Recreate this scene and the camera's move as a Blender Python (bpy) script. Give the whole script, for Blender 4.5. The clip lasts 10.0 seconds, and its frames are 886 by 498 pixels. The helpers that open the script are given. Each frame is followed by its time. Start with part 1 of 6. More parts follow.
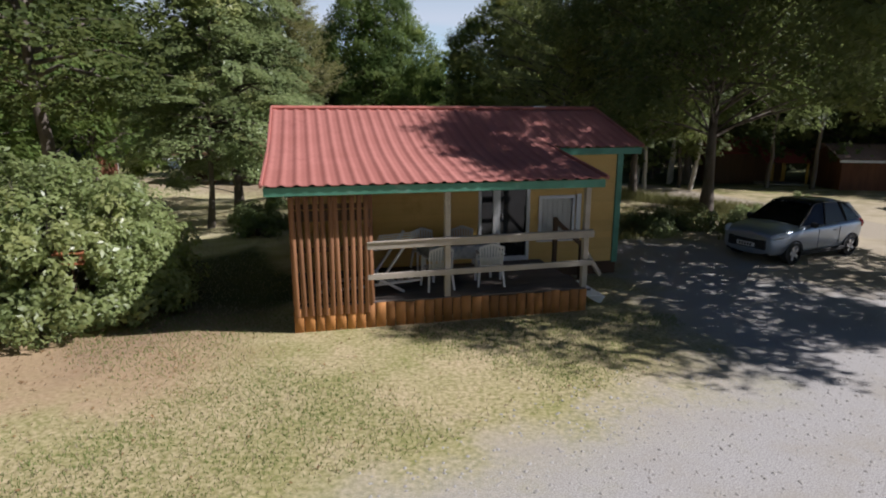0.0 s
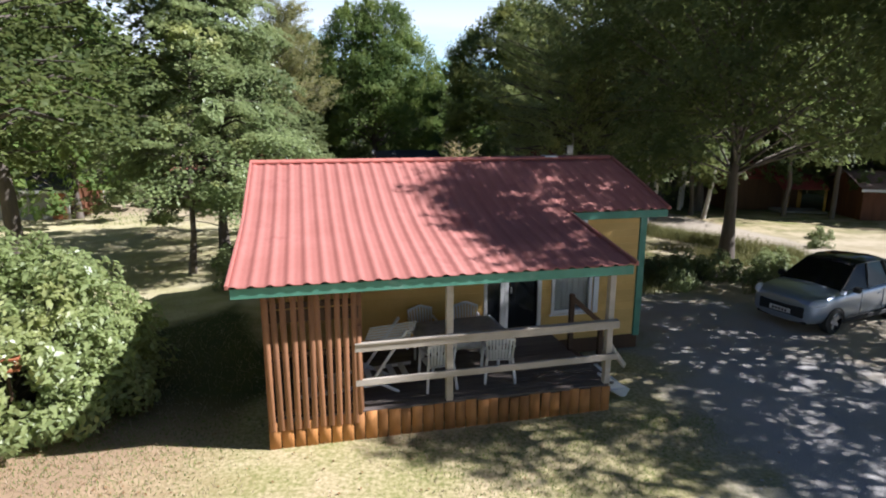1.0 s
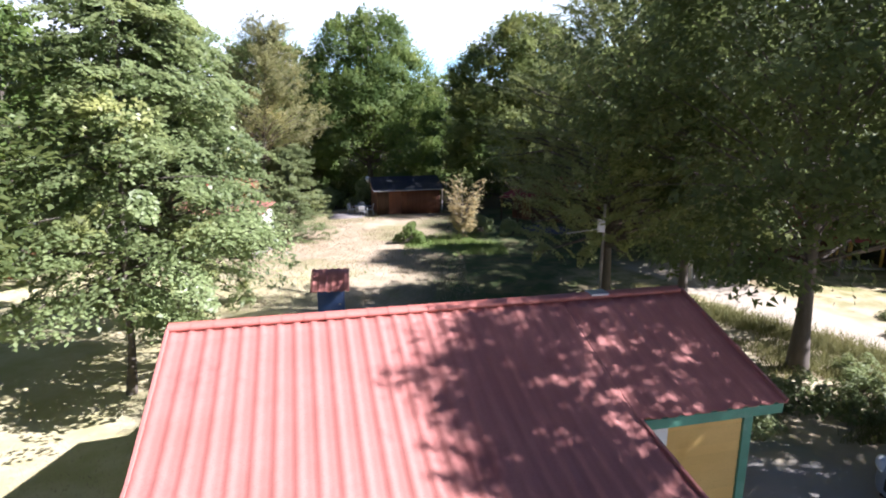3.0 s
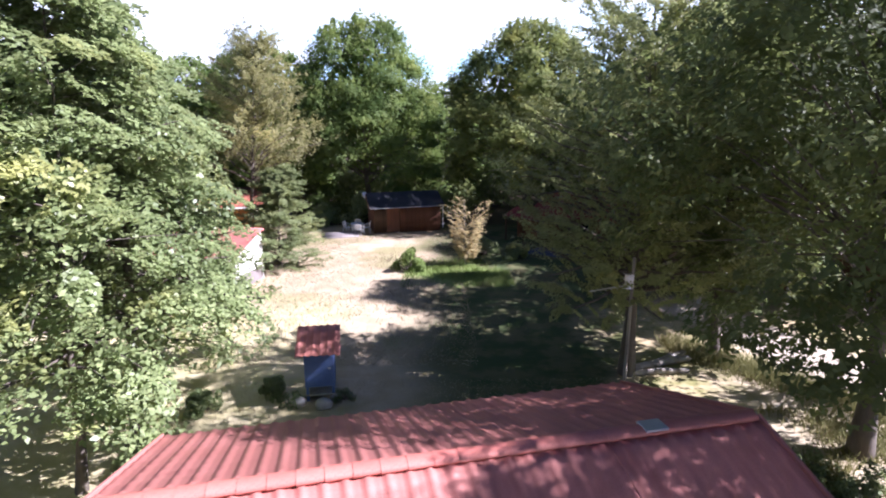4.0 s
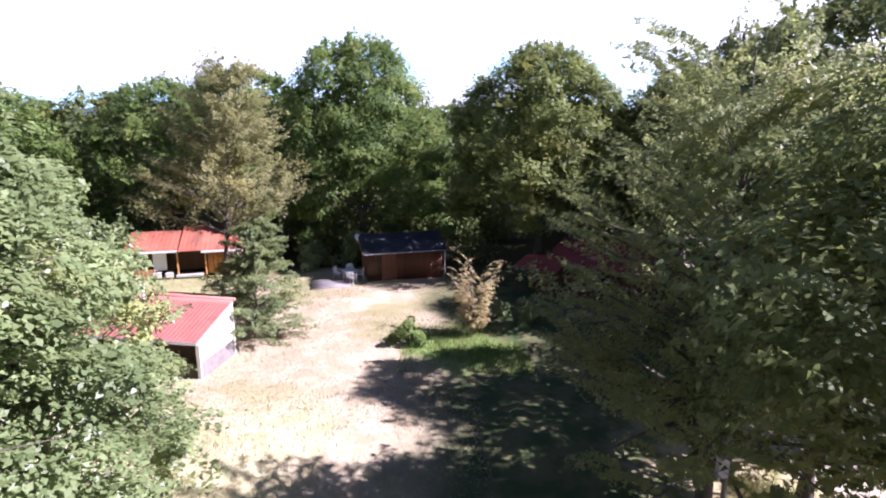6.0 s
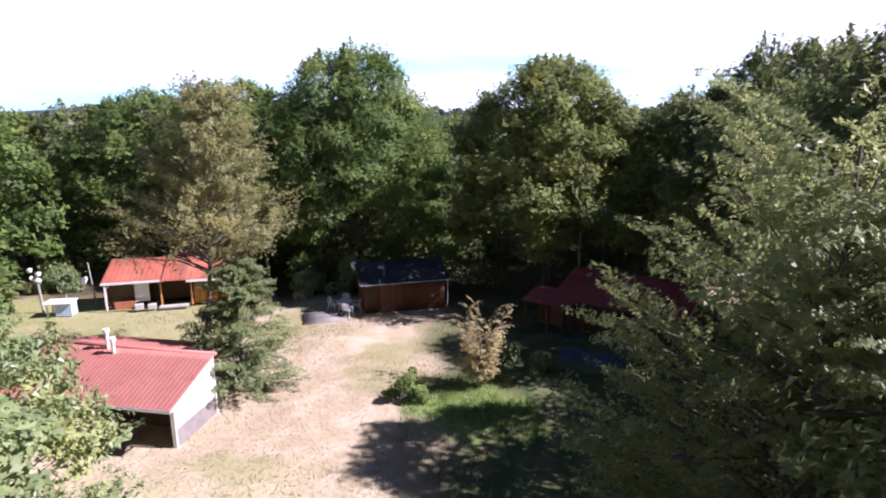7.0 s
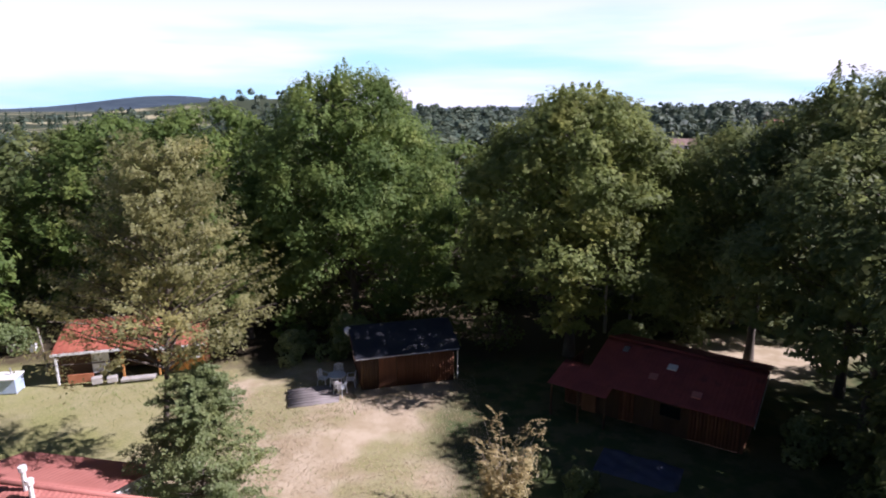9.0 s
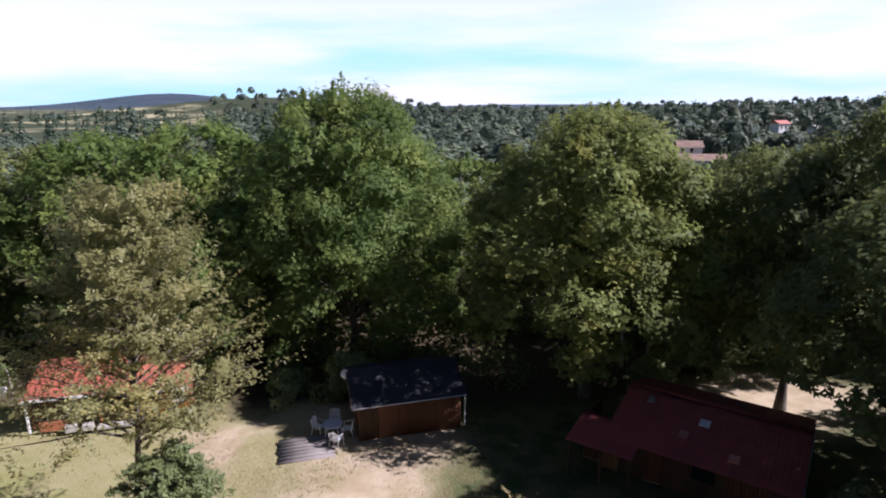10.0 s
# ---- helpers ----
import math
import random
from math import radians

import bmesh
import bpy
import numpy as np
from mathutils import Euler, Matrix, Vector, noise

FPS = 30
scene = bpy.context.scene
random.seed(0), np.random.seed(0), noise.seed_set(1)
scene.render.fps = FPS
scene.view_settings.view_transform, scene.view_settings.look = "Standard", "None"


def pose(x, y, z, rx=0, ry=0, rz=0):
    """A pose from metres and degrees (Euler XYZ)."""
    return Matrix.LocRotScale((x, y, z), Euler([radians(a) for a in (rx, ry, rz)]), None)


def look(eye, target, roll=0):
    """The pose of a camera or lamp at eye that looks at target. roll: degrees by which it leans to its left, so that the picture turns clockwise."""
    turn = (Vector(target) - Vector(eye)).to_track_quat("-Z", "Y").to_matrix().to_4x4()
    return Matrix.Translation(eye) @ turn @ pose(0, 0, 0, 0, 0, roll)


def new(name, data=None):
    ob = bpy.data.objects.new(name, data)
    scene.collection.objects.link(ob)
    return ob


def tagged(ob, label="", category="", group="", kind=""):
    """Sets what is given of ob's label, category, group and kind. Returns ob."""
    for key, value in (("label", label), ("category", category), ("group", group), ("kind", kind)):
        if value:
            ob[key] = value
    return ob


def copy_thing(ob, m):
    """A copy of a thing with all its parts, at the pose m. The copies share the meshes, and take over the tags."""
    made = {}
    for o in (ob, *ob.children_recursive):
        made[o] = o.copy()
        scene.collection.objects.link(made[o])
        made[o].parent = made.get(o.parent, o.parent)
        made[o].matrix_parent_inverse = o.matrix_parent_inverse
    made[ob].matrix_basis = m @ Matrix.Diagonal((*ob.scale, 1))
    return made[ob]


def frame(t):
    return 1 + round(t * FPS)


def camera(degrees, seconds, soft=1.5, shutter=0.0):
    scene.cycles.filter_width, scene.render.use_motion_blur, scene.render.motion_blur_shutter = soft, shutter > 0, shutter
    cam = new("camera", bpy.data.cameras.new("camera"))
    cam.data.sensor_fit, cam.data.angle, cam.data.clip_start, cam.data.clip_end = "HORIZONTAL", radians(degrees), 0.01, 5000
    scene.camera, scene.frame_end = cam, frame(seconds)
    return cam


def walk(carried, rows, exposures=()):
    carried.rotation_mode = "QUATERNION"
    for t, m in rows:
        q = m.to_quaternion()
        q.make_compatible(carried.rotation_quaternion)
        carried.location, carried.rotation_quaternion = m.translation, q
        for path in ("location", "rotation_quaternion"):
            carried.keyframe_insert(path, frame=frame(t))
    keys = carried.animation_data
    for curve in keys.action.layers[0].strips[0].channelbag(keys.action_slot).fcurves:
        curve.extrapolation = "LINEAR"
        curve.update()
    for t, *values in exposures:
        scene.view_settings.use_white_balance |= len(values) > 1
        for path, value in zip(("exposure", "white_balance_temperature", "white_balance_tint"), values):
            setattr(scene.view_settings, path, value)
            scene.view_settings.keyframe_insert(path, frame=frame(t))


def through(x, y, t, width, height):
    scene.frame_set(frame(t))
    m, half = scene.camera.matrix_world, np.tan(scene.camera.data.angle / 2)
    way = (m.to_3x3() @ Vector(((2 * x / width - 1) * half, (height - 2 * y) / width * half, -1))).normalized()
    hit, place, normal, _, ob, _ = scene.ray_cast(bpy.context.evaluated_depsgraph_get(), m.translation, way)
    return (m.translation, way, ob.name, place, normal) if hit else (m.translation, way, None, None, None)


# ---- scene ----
cam = camera(73.76, 10.0, soft=2.0)
# seconds, eye (metres), Euler angles (degrees)
PATH = [
    (0.0, 0.000, 0.000, 3.830, 77.118, 0.0, 0.0),
    (0.5, -0.025, 0.896, 4.384, 77.133, 0.0, -0.05),
    (1.0, -0.035, 1.879, 4.974, 77.250, -0.09, -0.06),
    (1.5, -0.059, 2.918, 5.558, 77.150, -0.11, -0.11),
    (2.0, -0.080, 4.086, 6.092, 77.090, -0.11, -0.12),
    (2.5, -0.095, 5.214, 6.552, 77.032, -0.04, -0.13),
    (4.0, -0.270, 9.160, 8.130, 76.700, 0.19, -0.33),
    (4.5, -0.290, 10.380, 8.540, 76.770, 0.22, -0.31),
    (5.0, -0.344, 11.674, 8.960, 76.902, 0.11, -0.355),
    (5.5, -0.443, 12.964, 9.441, 77.080, -0.04, -0.439),
    (7.0, -0.755, 17.440, 11.417, 76.749, 0.009, -0.674),
    (7.5, -0.885, 18.921, 11.950, 76.690, 0.033, -0.705),
    (8.0, -1.010, 20.543, 12.547, 76.572, 0.055, -0.697),
    (8.5, -1.102, 22.036, 13.111, 76.467, 0.045, -0.69),
    (9.0, -1.186, 23.546, 13.667, 76.417, 0.052, -0.72),
    (9.5, -1.270, 25.005, 14.240, 76.355, 0.085, -0.70),
    (10.0, -1.379, 26.653, 14.867, 76.184, 0.096, -0.63),
]
EXPOSURES = [(t, stops, kelvin, tint) for t, stops, kelvin, tint in (
    (0.0, 0.12, 6000, 17), (0.5, 0.62, 5900, 17), (1.0, 0.92, 5800, 16), (1.5, 1.40, 5650, 16), (2.0, 1.55, 5700, 19), (2.5, 1.52, 5750, 20), (4.0, 1.70, 5600, 32),
    (5.5, 1.7, 5600, 38), (7.0, 1.25, 5750, 35), (8.5, 0.84, 5850, 32), (10.0, 0.74, 5900, 28))]
walk(cam, [(t, pose(x, y, z, rx, ry, rz)) for t, x, y, z, rx, ry, rz in PATH], EXPOSURES)

# ---- light ----
SUN_EL, SUN_AZ = radians(42), radians(-4)
world = bpy.data.worlds.new("sky")
scene.world = world
world.use_nodes = True
wn, wl = world.node_tree.nodes, world.node_tree.links
sky = wn.new("ShaderNodeTexSky")
sky.sky_type, sky.sun_disc = "NISHITA", False
sky.sun_elevation, sky.sun_rotation = SUN_EL, radians(90) - SUN_AZ
sky.air_density, sky.dust_density, sky.altitude = 0.55, 0.1, 1500
wcoord = wn.new("ShaderNodeTexCoord")
wmap = wn.new("ShaderNodeMapping")
wmap.inputs["Scale"].default_value = (1.0, 2.2, 9.0)
wmap.inputs["Rotation"].default_value = (0.0, radians(4), 0.0)
wnoise = wn.new("ShaderNodeTexNoise")
wnoise.inputs["Scale"].default_value, wnoise.inputs["Detail"].default_value = 1.1, 5.0
wnoise.inputs["Roughness"].default_value = 0.5
wramp = wn.new("ShaderNodeMapRange")
wramp.inputs["From Min"].default_value, wramp.inputs["From Max"].default_value = 0.34, 0.58
wramp.interpolation_type = "SMOOTHSTEP"
wmix = wn.new("ShaderNodeMix")
wmix.data_type = "RGBA"
wmix.inputs["B"].default_value = (12.9, 12.6, 13.2, 1)
wl.new(wcoord.outputs["Generated"], wmap.inputs["Vector"])
wl.new(wmap.outputs["Vector"], wnoise.inputs["Vector"])
wl.new(wnoise.outputs["Fac"], wramp.inputs["Value"])
# the cloud veil thins out towards the zenith
wsep = wn.new("ShaderNodeSeparateXYZ")
wthin = wn.new("ShaderNodeMapRange")
wthin.interpolation_type = "SMOOTHSTEP"
for key, v in (("From Min", 0.05), ("From Max", 0.30), ("To Min", 1.0), ("To Max", 0.0)):
    wthin.inputs[key].default_value = v
wmul = wn.new("ShaderNodeMath")
wmul.operation = "MULTIPLY"
wl.new(wcoord.outputs["Generated"], wsep.inputs["Vector"])
wl.new(wsep.outputs["Z"], wthin.inputs["Value"])
wl.new(wramp.outputs["Result"], wmul.inputs[0])
wl.new(wthin.outputs["Result"], wmul.inputs[1])
wl.new(wmul.outputs[0], wmix.inputs["Factor"])
# pale blue haze low in the clear sky
whaze = wn.new("ShaderNodeMix")
whaze.data_type = "RGBA"
whaze.inputs["B"].default_value = (6.4, 11.2, 13.0, 1)
wlow = wn.new("ShaderNodeMapRange")
wlow.interpolation_type = "SMOOTHSTEP"
for key, v in (("From Min", 0.10), ("From Max", 0.30), ("To Min", 1.0), ("To Max", 0.0)):
    wlow.inputs[key].default_value = v
wl.new(wsep.outputs["Z"], wlow.inputs["Value"])
wl.new(wlow.outputs["Result"], whaze.inputs["Factor"])
wl.new(sky.outputs["Color"], whaze.inputs["A"])
wl.new(whaze.outputs["Result"], wmix.inputs["A"])
wl.new(wmix.outputs["Result"], wn["Background"].inputs["Color"])
wn["Background"].inputs["Strength"].default_value = 0.051

sun = new("sun", bpy.data.lights.new("sun", "SUN"))
sun.data.energy, sun.data.angle, sun.data.color = 5.0, radians(0.53), (1.0, 0.955, 0.89)
sun.matrix_world = look((40 * math.cos(SUN_EL) * math.cos(SUN_AZ), 40 * math.cos(SUN_EL) * math.sin(SUN_AZ), 40 * math.sin(SUN_EL)), (0, 0, 0))


# ---- materials ----
def nodes_of(name):
    m = bpy.data.materials.new(name)
    m.use_nodes = True
    return m, m.node_tree.nodes, m.node_tree.links, m.node_tree.nodes["Principled BSDF"]


def noise_fac(n, l, vec, scale, detail=4.0, rough=0.6):
    t = n.new("ShaderNodeTexNoise")
    t.inputs["Scale"].default_value, t.inputs["Detail"].default_value = scale, detail
    t.inputs["Roughness"].default_value = rough
    l.new(vec, t.inputs["Vector"])
    return t.outputs["Fac"]


def ramp(n, l, fac, lo, hi):
    r = n.new("ShaderNodeMapRange")
    r.interpolation_type = "SMOOTHSTEP"
    r.inputs["From Min"].default_value, r.inputs["From Max"].default_value = lo, hi
    l.new(fac, r.inputs["Value"])
    return r.outputs["Result"]


def mixed(n, l, fac, a, b):
    m = n.new("ShaderNodeMix")
    m.data_type = "RGBA"
    for key, v in (("Factor", fac), ("A", a), ("B", b)):
        if isinstance(v, (tuple, float, int)):
            m.inputs[key].default_value = (*v, 1) if isinstance(v, tuple) else v
        else:
            l.new(v, m.inputs[key])
    return m.outputs["Result"]


def calc(n, l, op, a, b=None):
    m = n.new("ShaderNodeMath")
    m.operation = op
    for i, v in enumerate((a, b)):
        if v is None:
            continue
        if isinstance(v, (int, float)):
            m.inputs[i].default_value = v
        else:
            l.new(v, m.inputs[i])
    return m.outputs[0]


def surface(name, base, second, scale=3.0, fine=40.0, rough=0.7, bump=0.2, metal=0.0, stain=None, stain_at=(0.56, 0.72),
            stretch=(1, 1, 1), spec=0.4, piece=0.0):
    """A worn surface: two tones at a large and a fine scale, stains, relief, and a tone of its own for each piece."""
    m, n, l, p = nodes_of(name)
    co = n.new("ShaderNodeTexCoord")
    mp = n.new("ShaderNodeMapping")
    mp.inputs["Scale"].default_value = stretch
    l.new(co.outputs["Object"], mp.inputs["Vector"])
    v = mp.outputs["Vector"]
    big, small = noise_fac(n, l, v, scale), noise_fac(n, l, v, fine, 3.0)
    col = mixed(n, l, ramp(n, l, big, 0.32, 0.68), base, second)
    dark = tuple(c * 0.72 for c in base)
    col = mixed(n, l, calc(n, l, "MULTIPLY", ramp(n, l, small, 0.5, 0.75), 0.55), col, dark)
    if stain:
        col = mixed(n, l, calc(n, l, "MULTIPLY", ramp(n, l, noise_fac(n, l, v, scale * 0.6 + 0.37, 6.0), *stain_at), 0.7), col, stain)
    if piece:
        info = n.new("ShaderNodeObjectInfo")
        hsv = n.new("ShaderNodeHueSaturation")
        val = n.new("ShaderNodeMapRange")
        val.inputs["To Min"].default_value, val.inputs["To Max"].default_value = 1 - piece, 1 + piece
        l.new(info.outputs["Random"], val.inputs["Value"])
        l.new(val.outputs["Result"], hsv.inputs["Value"])
        l.new(col, hsv.inputs["Color"])
        col = hsv.outputs["Color"]
    l.new(col, p.inputs["Base Color"])
    p.inputs["Metallic"].default_value = metal
    p.inputs["Specular IOR Level"].default_value = spec
    rr = n.new("ShaderNodeMapRange")
    rr.inputs["To Min"].default_value, rr.inputs["To Max"].default_value = max(rough - 0.12, 0.03), min(rough + 0.12, 1)
    l.new(big, rr.inputs["Value"])
    l.new(rr.outputs["Result"], p.inputs["Roughness"])
    b = n.new("ShaderNodeBump")
    b.inputs["Strength"].default_value, b.inputs["Distance"].default_value = bump, 0.01
    l.new(small, b.inputs["Height"])
    l.new(b.outputs["Normal"], p.inputs["Normal"])
    return m


def leaf_material(name, a, b, c, through=0.35, rough=0.5, spec=0.35, patch_scale=0.3, patch_tone=0.3):
    """Leaves: each one with its own tone between a and b, patches of c, light shining through."""
    m, n, l, p = nodes_of(name)
    geo = n.new("ShaderNodeNewGeometry")
    col = mixed(n, l, calc(n, l, "ADD", calc(n, l, "MULTIPLY", geo.outputs["Random Per Island"], 0.55), 0.2), a, b)
    patch = ramp(n, l, noise_fac(n, l, geo.outputs["Position"], 0.45, 3.0), 0.5, 0.68)
    col = mixed(n, l, calc(n, l, "MULTIPLY", patch, 0.6), col, c)
    # every plant, and every stand of a wood, has its own tone
    info = n.new("ShaderNodeObjectInfo")
    stand = noise_fac(n, l, geo.outputs["Position"], patch_scale, 2.0)
    tone = calc(n, l, "ADD", calc(n, l, "MULTIPLY", info.outputs["Random"], 0.35), ramp(n, l, stand, 0.5 - patch_tone, 0.5 + patch_tone))
    col = mixed(n, l, tone, tuple(x * 0.8 for x in a), col)
    l.new(col, p.inputs["Base Color"])
    p.inputs["Roughness"].default_value = rough
    p.inputs["Specular IOR Level"].default_value = spec
    tr = n.new("ShaderNodeBsdfTranslucent")
    bright = mixed(n, l, 0.5, col, tuple(min(1.0, x * 1.7) for x in b))
    l.new(bright, tr.inputs["Color"])
    ms = n.new("ShaderNodeMixShader")
    ms.inputs["Fac"].default_value = through
    l.new(p.outputs["BSDF"], ms.inputs[1])
    l.new(tr.outputs["BSDF"], ms.inputs[2])
    l.new(ms.outputs["Shader"], n["Material Output"].inputs["Surface"])
    return m


M_ROOF = surface("red_roof_sheet", (0.44, 0.165, 0.132), (0.50, 0.20, 0.163), 0.9, 55, 0.66, 0.12, stain=(0.36, 0.12, 0.10), spec=0.3)
M_RIDGE = surface("red_ridge_metal", (0.52, 0.16, 0.12), (0.60, 0.22, 0.17), 1.5, 40, 0.5, 0.1, stain=(0.34, 0.12, 0.10), piece=0.08)
M_GREEN = surface("green_trim_paint", (0.085, 0.25, 0.17), (0.11, 0.31, 0.215), 2.0, 60, 0.55, 0.15, stain=(0.22, 0.36, 0.28))
M_YELLOW = surface("ochre_wall_paint", (0.64, 0.41, 0.115), (0.71, 0.47, 0.15), 1.2, 60, 0.6, 0.15, stain=(0.5, 0.29, 0.06), piece=0.05)
M_OCHRE = surface("ochre_wall_far", (0.60, 0.38, 0.09), (0.68, 0.44, 0.12), 1.2, 60, 0.7, 0.15)
M_WOOD = surface("weathered_brown_boards", (0.25, 0.112, 0.05), (0.33, 0.16, 0.078), 4.0, 70, 0.75, 0.4, stain=(0.15, 0.08, 0.04), stretch=(1, 1, 0.12), piece=0.22)
M_SKIRT = surface("orange_brown_boards", (0.40, 0.165, 0.045), (0.50, 0.235, 0.075), 4.0, 70, 0.75, 0.4, stain=(0.22, 0.10, 0.04), stretch=(1, 1, 0.12), piece=0.28)
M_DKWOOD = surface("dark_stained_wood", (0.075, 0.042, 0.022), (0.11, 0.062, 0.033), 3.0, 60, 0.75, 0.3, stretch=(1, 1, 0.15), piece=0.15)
M_RAIL = surface("silvered_rail_wood", (0.42, 0.37, 0.30), (0.54, 0.48, 0.40), 3.0, 60, 0.8, 0.4, stain=(0.28, 0.22, 0.16), stretch=(0.2, 1, 1))
M_DECK = surface("grey_deck_boards", (0.12, 0.10, 0.085), (0.17, 0.14, 0.12), 2.5, 50, 0.8, 0.3, stretch=(0.2, 1, 1), piece=0.15)
M_WHITE = surface("white_paint", (0.78, 0.78, 0.76), (0.72, 0.72, 0.70), 1.5, 50, 0.5, 0.08, stain=(0.6, 0.59, 0.55))
M_PLASTIC = surface("white_plastic", (0.74, 0.75, 0.76), (0.66, 0.67, 0.69), 2.0, 60, 0.4, 0.04, stain=(0.55, 0.55, 0.54))
M_CLOTH = surface("grey_flecked_cloth", (0.35, 0.38, 0.42), (0.45, 0.48, 0.52), 9.0, 30, 0.85, 0.1, stain=(0.15, 0.2, 0.25))
M_CONC = surface("pale_concrete", (0.36, 0.34, 0.31), (0.45, 0.43, 0.39), 1.5, 30, 0.9, 0.3, stain=(0.25, 0.23, 0.2))
M_STEEL = surface("galvanised_steel", (0.55, 0.56, 0.58), (0.64, 0.65, 0.67), 2.0, 60, 0.4, 0.05, metal=0.8)
M_DARKROOF = surface("dark_bitumen_roof", (0.055, 0.06, 0.075), (0.085, 0.09, 0.11), 1.0, 50, 0.75, 0.3, stain=(0.13, 0.12, 0.12))
M_RUSTROOF = surface("rust_red_iron_roof", (0.34, 0.095, 0.058), (0.44, 0.14, 0.085), 0.7, 40, 0.7, 0.2, stain=(0.15, 0.065, 0.045), stain_at=(0.5, 0.62), stretch=(1, 0.3, 1))
M_DEEPRED = surface("deep_red_roof", (0.19, 0.042, 0.038), (0.26, 0.06, 0.052), 0.9, 40, 0.75, 0.2, stain=(0.10, 0.032, 0.03))
M_BROWNWALL = surface("brown_plank_wall", (0.13, 0.052, 0.026), (0.19, 0.08, 0.04), 3.0, 60, 0.75, 0.3, stain=(0.12, 0.05, 0.03), stretch=(1, 1, 0.15), piece=0.2)
M_BLUE = surface("blue_paint", (0.09, 0.15, 0.33), (0.13, 0.20, 0.40), 2.0, 50, 0.6, 0.1, stain=(0.2, 0.2, 0.25))
M_BARK = surface("grey_brown_bark", (0.10, 0.082, 0.065), (0.16, 0.135, 0.11), 3.0, 22, 0.9, 0.8, stain=(0.20, 0.19, 0.15), stretch=(1, 1, 0.25))
M_PALEBARK = surface("pale_bark", (0.42, 0.39, 0.34), (0.55, 0.52, 0.47), 3.0, 22, 0.85, 0.5, stain=(0.18, 0.15, 0.12), stretch=(1, 1, 0.4))
M_DEADWOOD = surface("silver_dead_wood", (0.28, 0.25, 0.21), (0.40, 0.37, 0.32), 4.0, 30, 0.85, 0.6, stretch=(1, 1, 0.2))
M_TERRA = surface("terracotta", (0.38, 0.13, 0.06), (0.46, 0.18, 0.09), 3.0, 50, 0.8, 0.2)

L_BEECH = leaf_material("beech_leaves", (0.06, 0.105, 0.03), (0.25, 0.33, 0.09), (0.32, 0.345, 0.085), 0.36, 0.6, 0.15)
L_TURN = leaf_material("yellowing_beech_leaves", (0.075, 0.105, 0.033), (0.30, 0.345, 0.105), (0.44, 0.40, 0.10), 0.36, 0.6, 0.15)
# beech leaves lightened in colour to look sunlit
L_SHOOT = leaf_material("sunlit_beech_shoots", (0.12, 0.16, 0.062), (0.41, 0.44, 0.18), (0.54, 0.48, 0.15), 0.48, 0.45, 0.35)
L_PALE = leaf_material("pale_hornbeam_leaves", (0.13, 0.18, 0.072), (0.39, 0.46, 0.205), (0.50, 0.465, 0.145), 0.34, 0.42, 0.4)
L_DARK = leaf_material("dark_beech_leaves", (0.055, 0.085, 0.033), (0.25, 0.285, 0.10), (0.36, 0.335, 0.105), 0.36, 0.6, 0.15)
# beech leaves darkened in colour for crowns seen from their shaded side
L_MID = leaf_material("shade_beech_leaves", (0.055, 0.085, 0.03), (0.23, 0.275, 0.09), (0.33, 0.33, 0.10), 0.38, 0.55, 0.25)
L_FIR = leaf_material("dense_green_shoots", (0.13, 0.175, 0.075), (0.36, 0.41, 0.18), (0.40, 0.40, 0.15), 0.3, 0.5, 0.3)
L_OLIVE = leaf_material("olive_thin_leaves", (0.16, 0.16, 0.068), (0.37, 0.365, 0.15), (0.44, 0.38, 0.13), 0.4)
L_SHRUB = leaf_material("laurel_leaves", (0.18, 0.24, 0.09), (0.50, 0.555, 0.24), (0.60, 0.56, 0.21), 0.36, 0.36, 0.5)
L_DRY = leaf_material("tawny_shrub_leaves", (0.34, 0.28, 0.13), (0.55, 0.45, 0.24), (0.30, 0.30, 0.11), 0.4)
# distance haze is mixed into the leaf colour of the far woods as blue
L_FAR = leaf_material("hazy_far_wood_leaves", (0.045, 0.075, 0.06), (0.15, 0.185, 0.115), (0.19, 0.20, 0.115), 0.14, 0.6, 0.2, 0.05, 0.25)
L_PINE = leaf_material("conifer_needles", (0.02, 0.042, 0.0244), (0.04, 0.07, 0.0366), (0.05, 0.07, 0.0366), 0.1)
L_STRAW = leaf_material("dry_grass_blades", (0.36, 0.285, 0.185), (0.53, 0.44, 0.32), (0.33, 0.30, 0.16), 0.3, 0.7, 0.2)
L_GRASS = leaf_material("green_grass_blades", (0.12, 0.19, 0.045), (0.25, 0.31, 0.095), (0.33, 0.31, 0.13), 0.3, 0.7, 0.2)
L_VERGE = leaf_material("rough_verge_grass", (0.10, 0.12, 0.04), (0.27, 0.255, 0.105), (0.36, 0.30, 0.15), 0.3, 0.7, 0.2)
L_LITTER = leaf_material("fallen_leaves", (0.22, 0.13, 0.06), (0.38, 0.24, 0.11), (0.30, 0.12, 0.06), 0.1, 0.8, 0.2)

glass, gn, gl, gp = nodes_of("dark_window_glass")
gp.inputs["Base Color"].default_value = (0.012, 0.014, 0.016, 1)
gp.inputs["Roughness"].default_value, gp.inputs["Specular IOR Level"].default_value = 0.06, 0.6
M_GLASS = glass
clear, _, _, cp = nodes_of("clear_window_glass")
cp.inputs["Base Color"].default_value = (0.9, 0.93, 0.93, 1)
cp.inputs["Roughness"].default_value, cp.inputs["Transmission Weight"].default_value = 0.02, 1.0
cp.inputs["IOR"].default_value = 1.45
M_CLEAR = clear
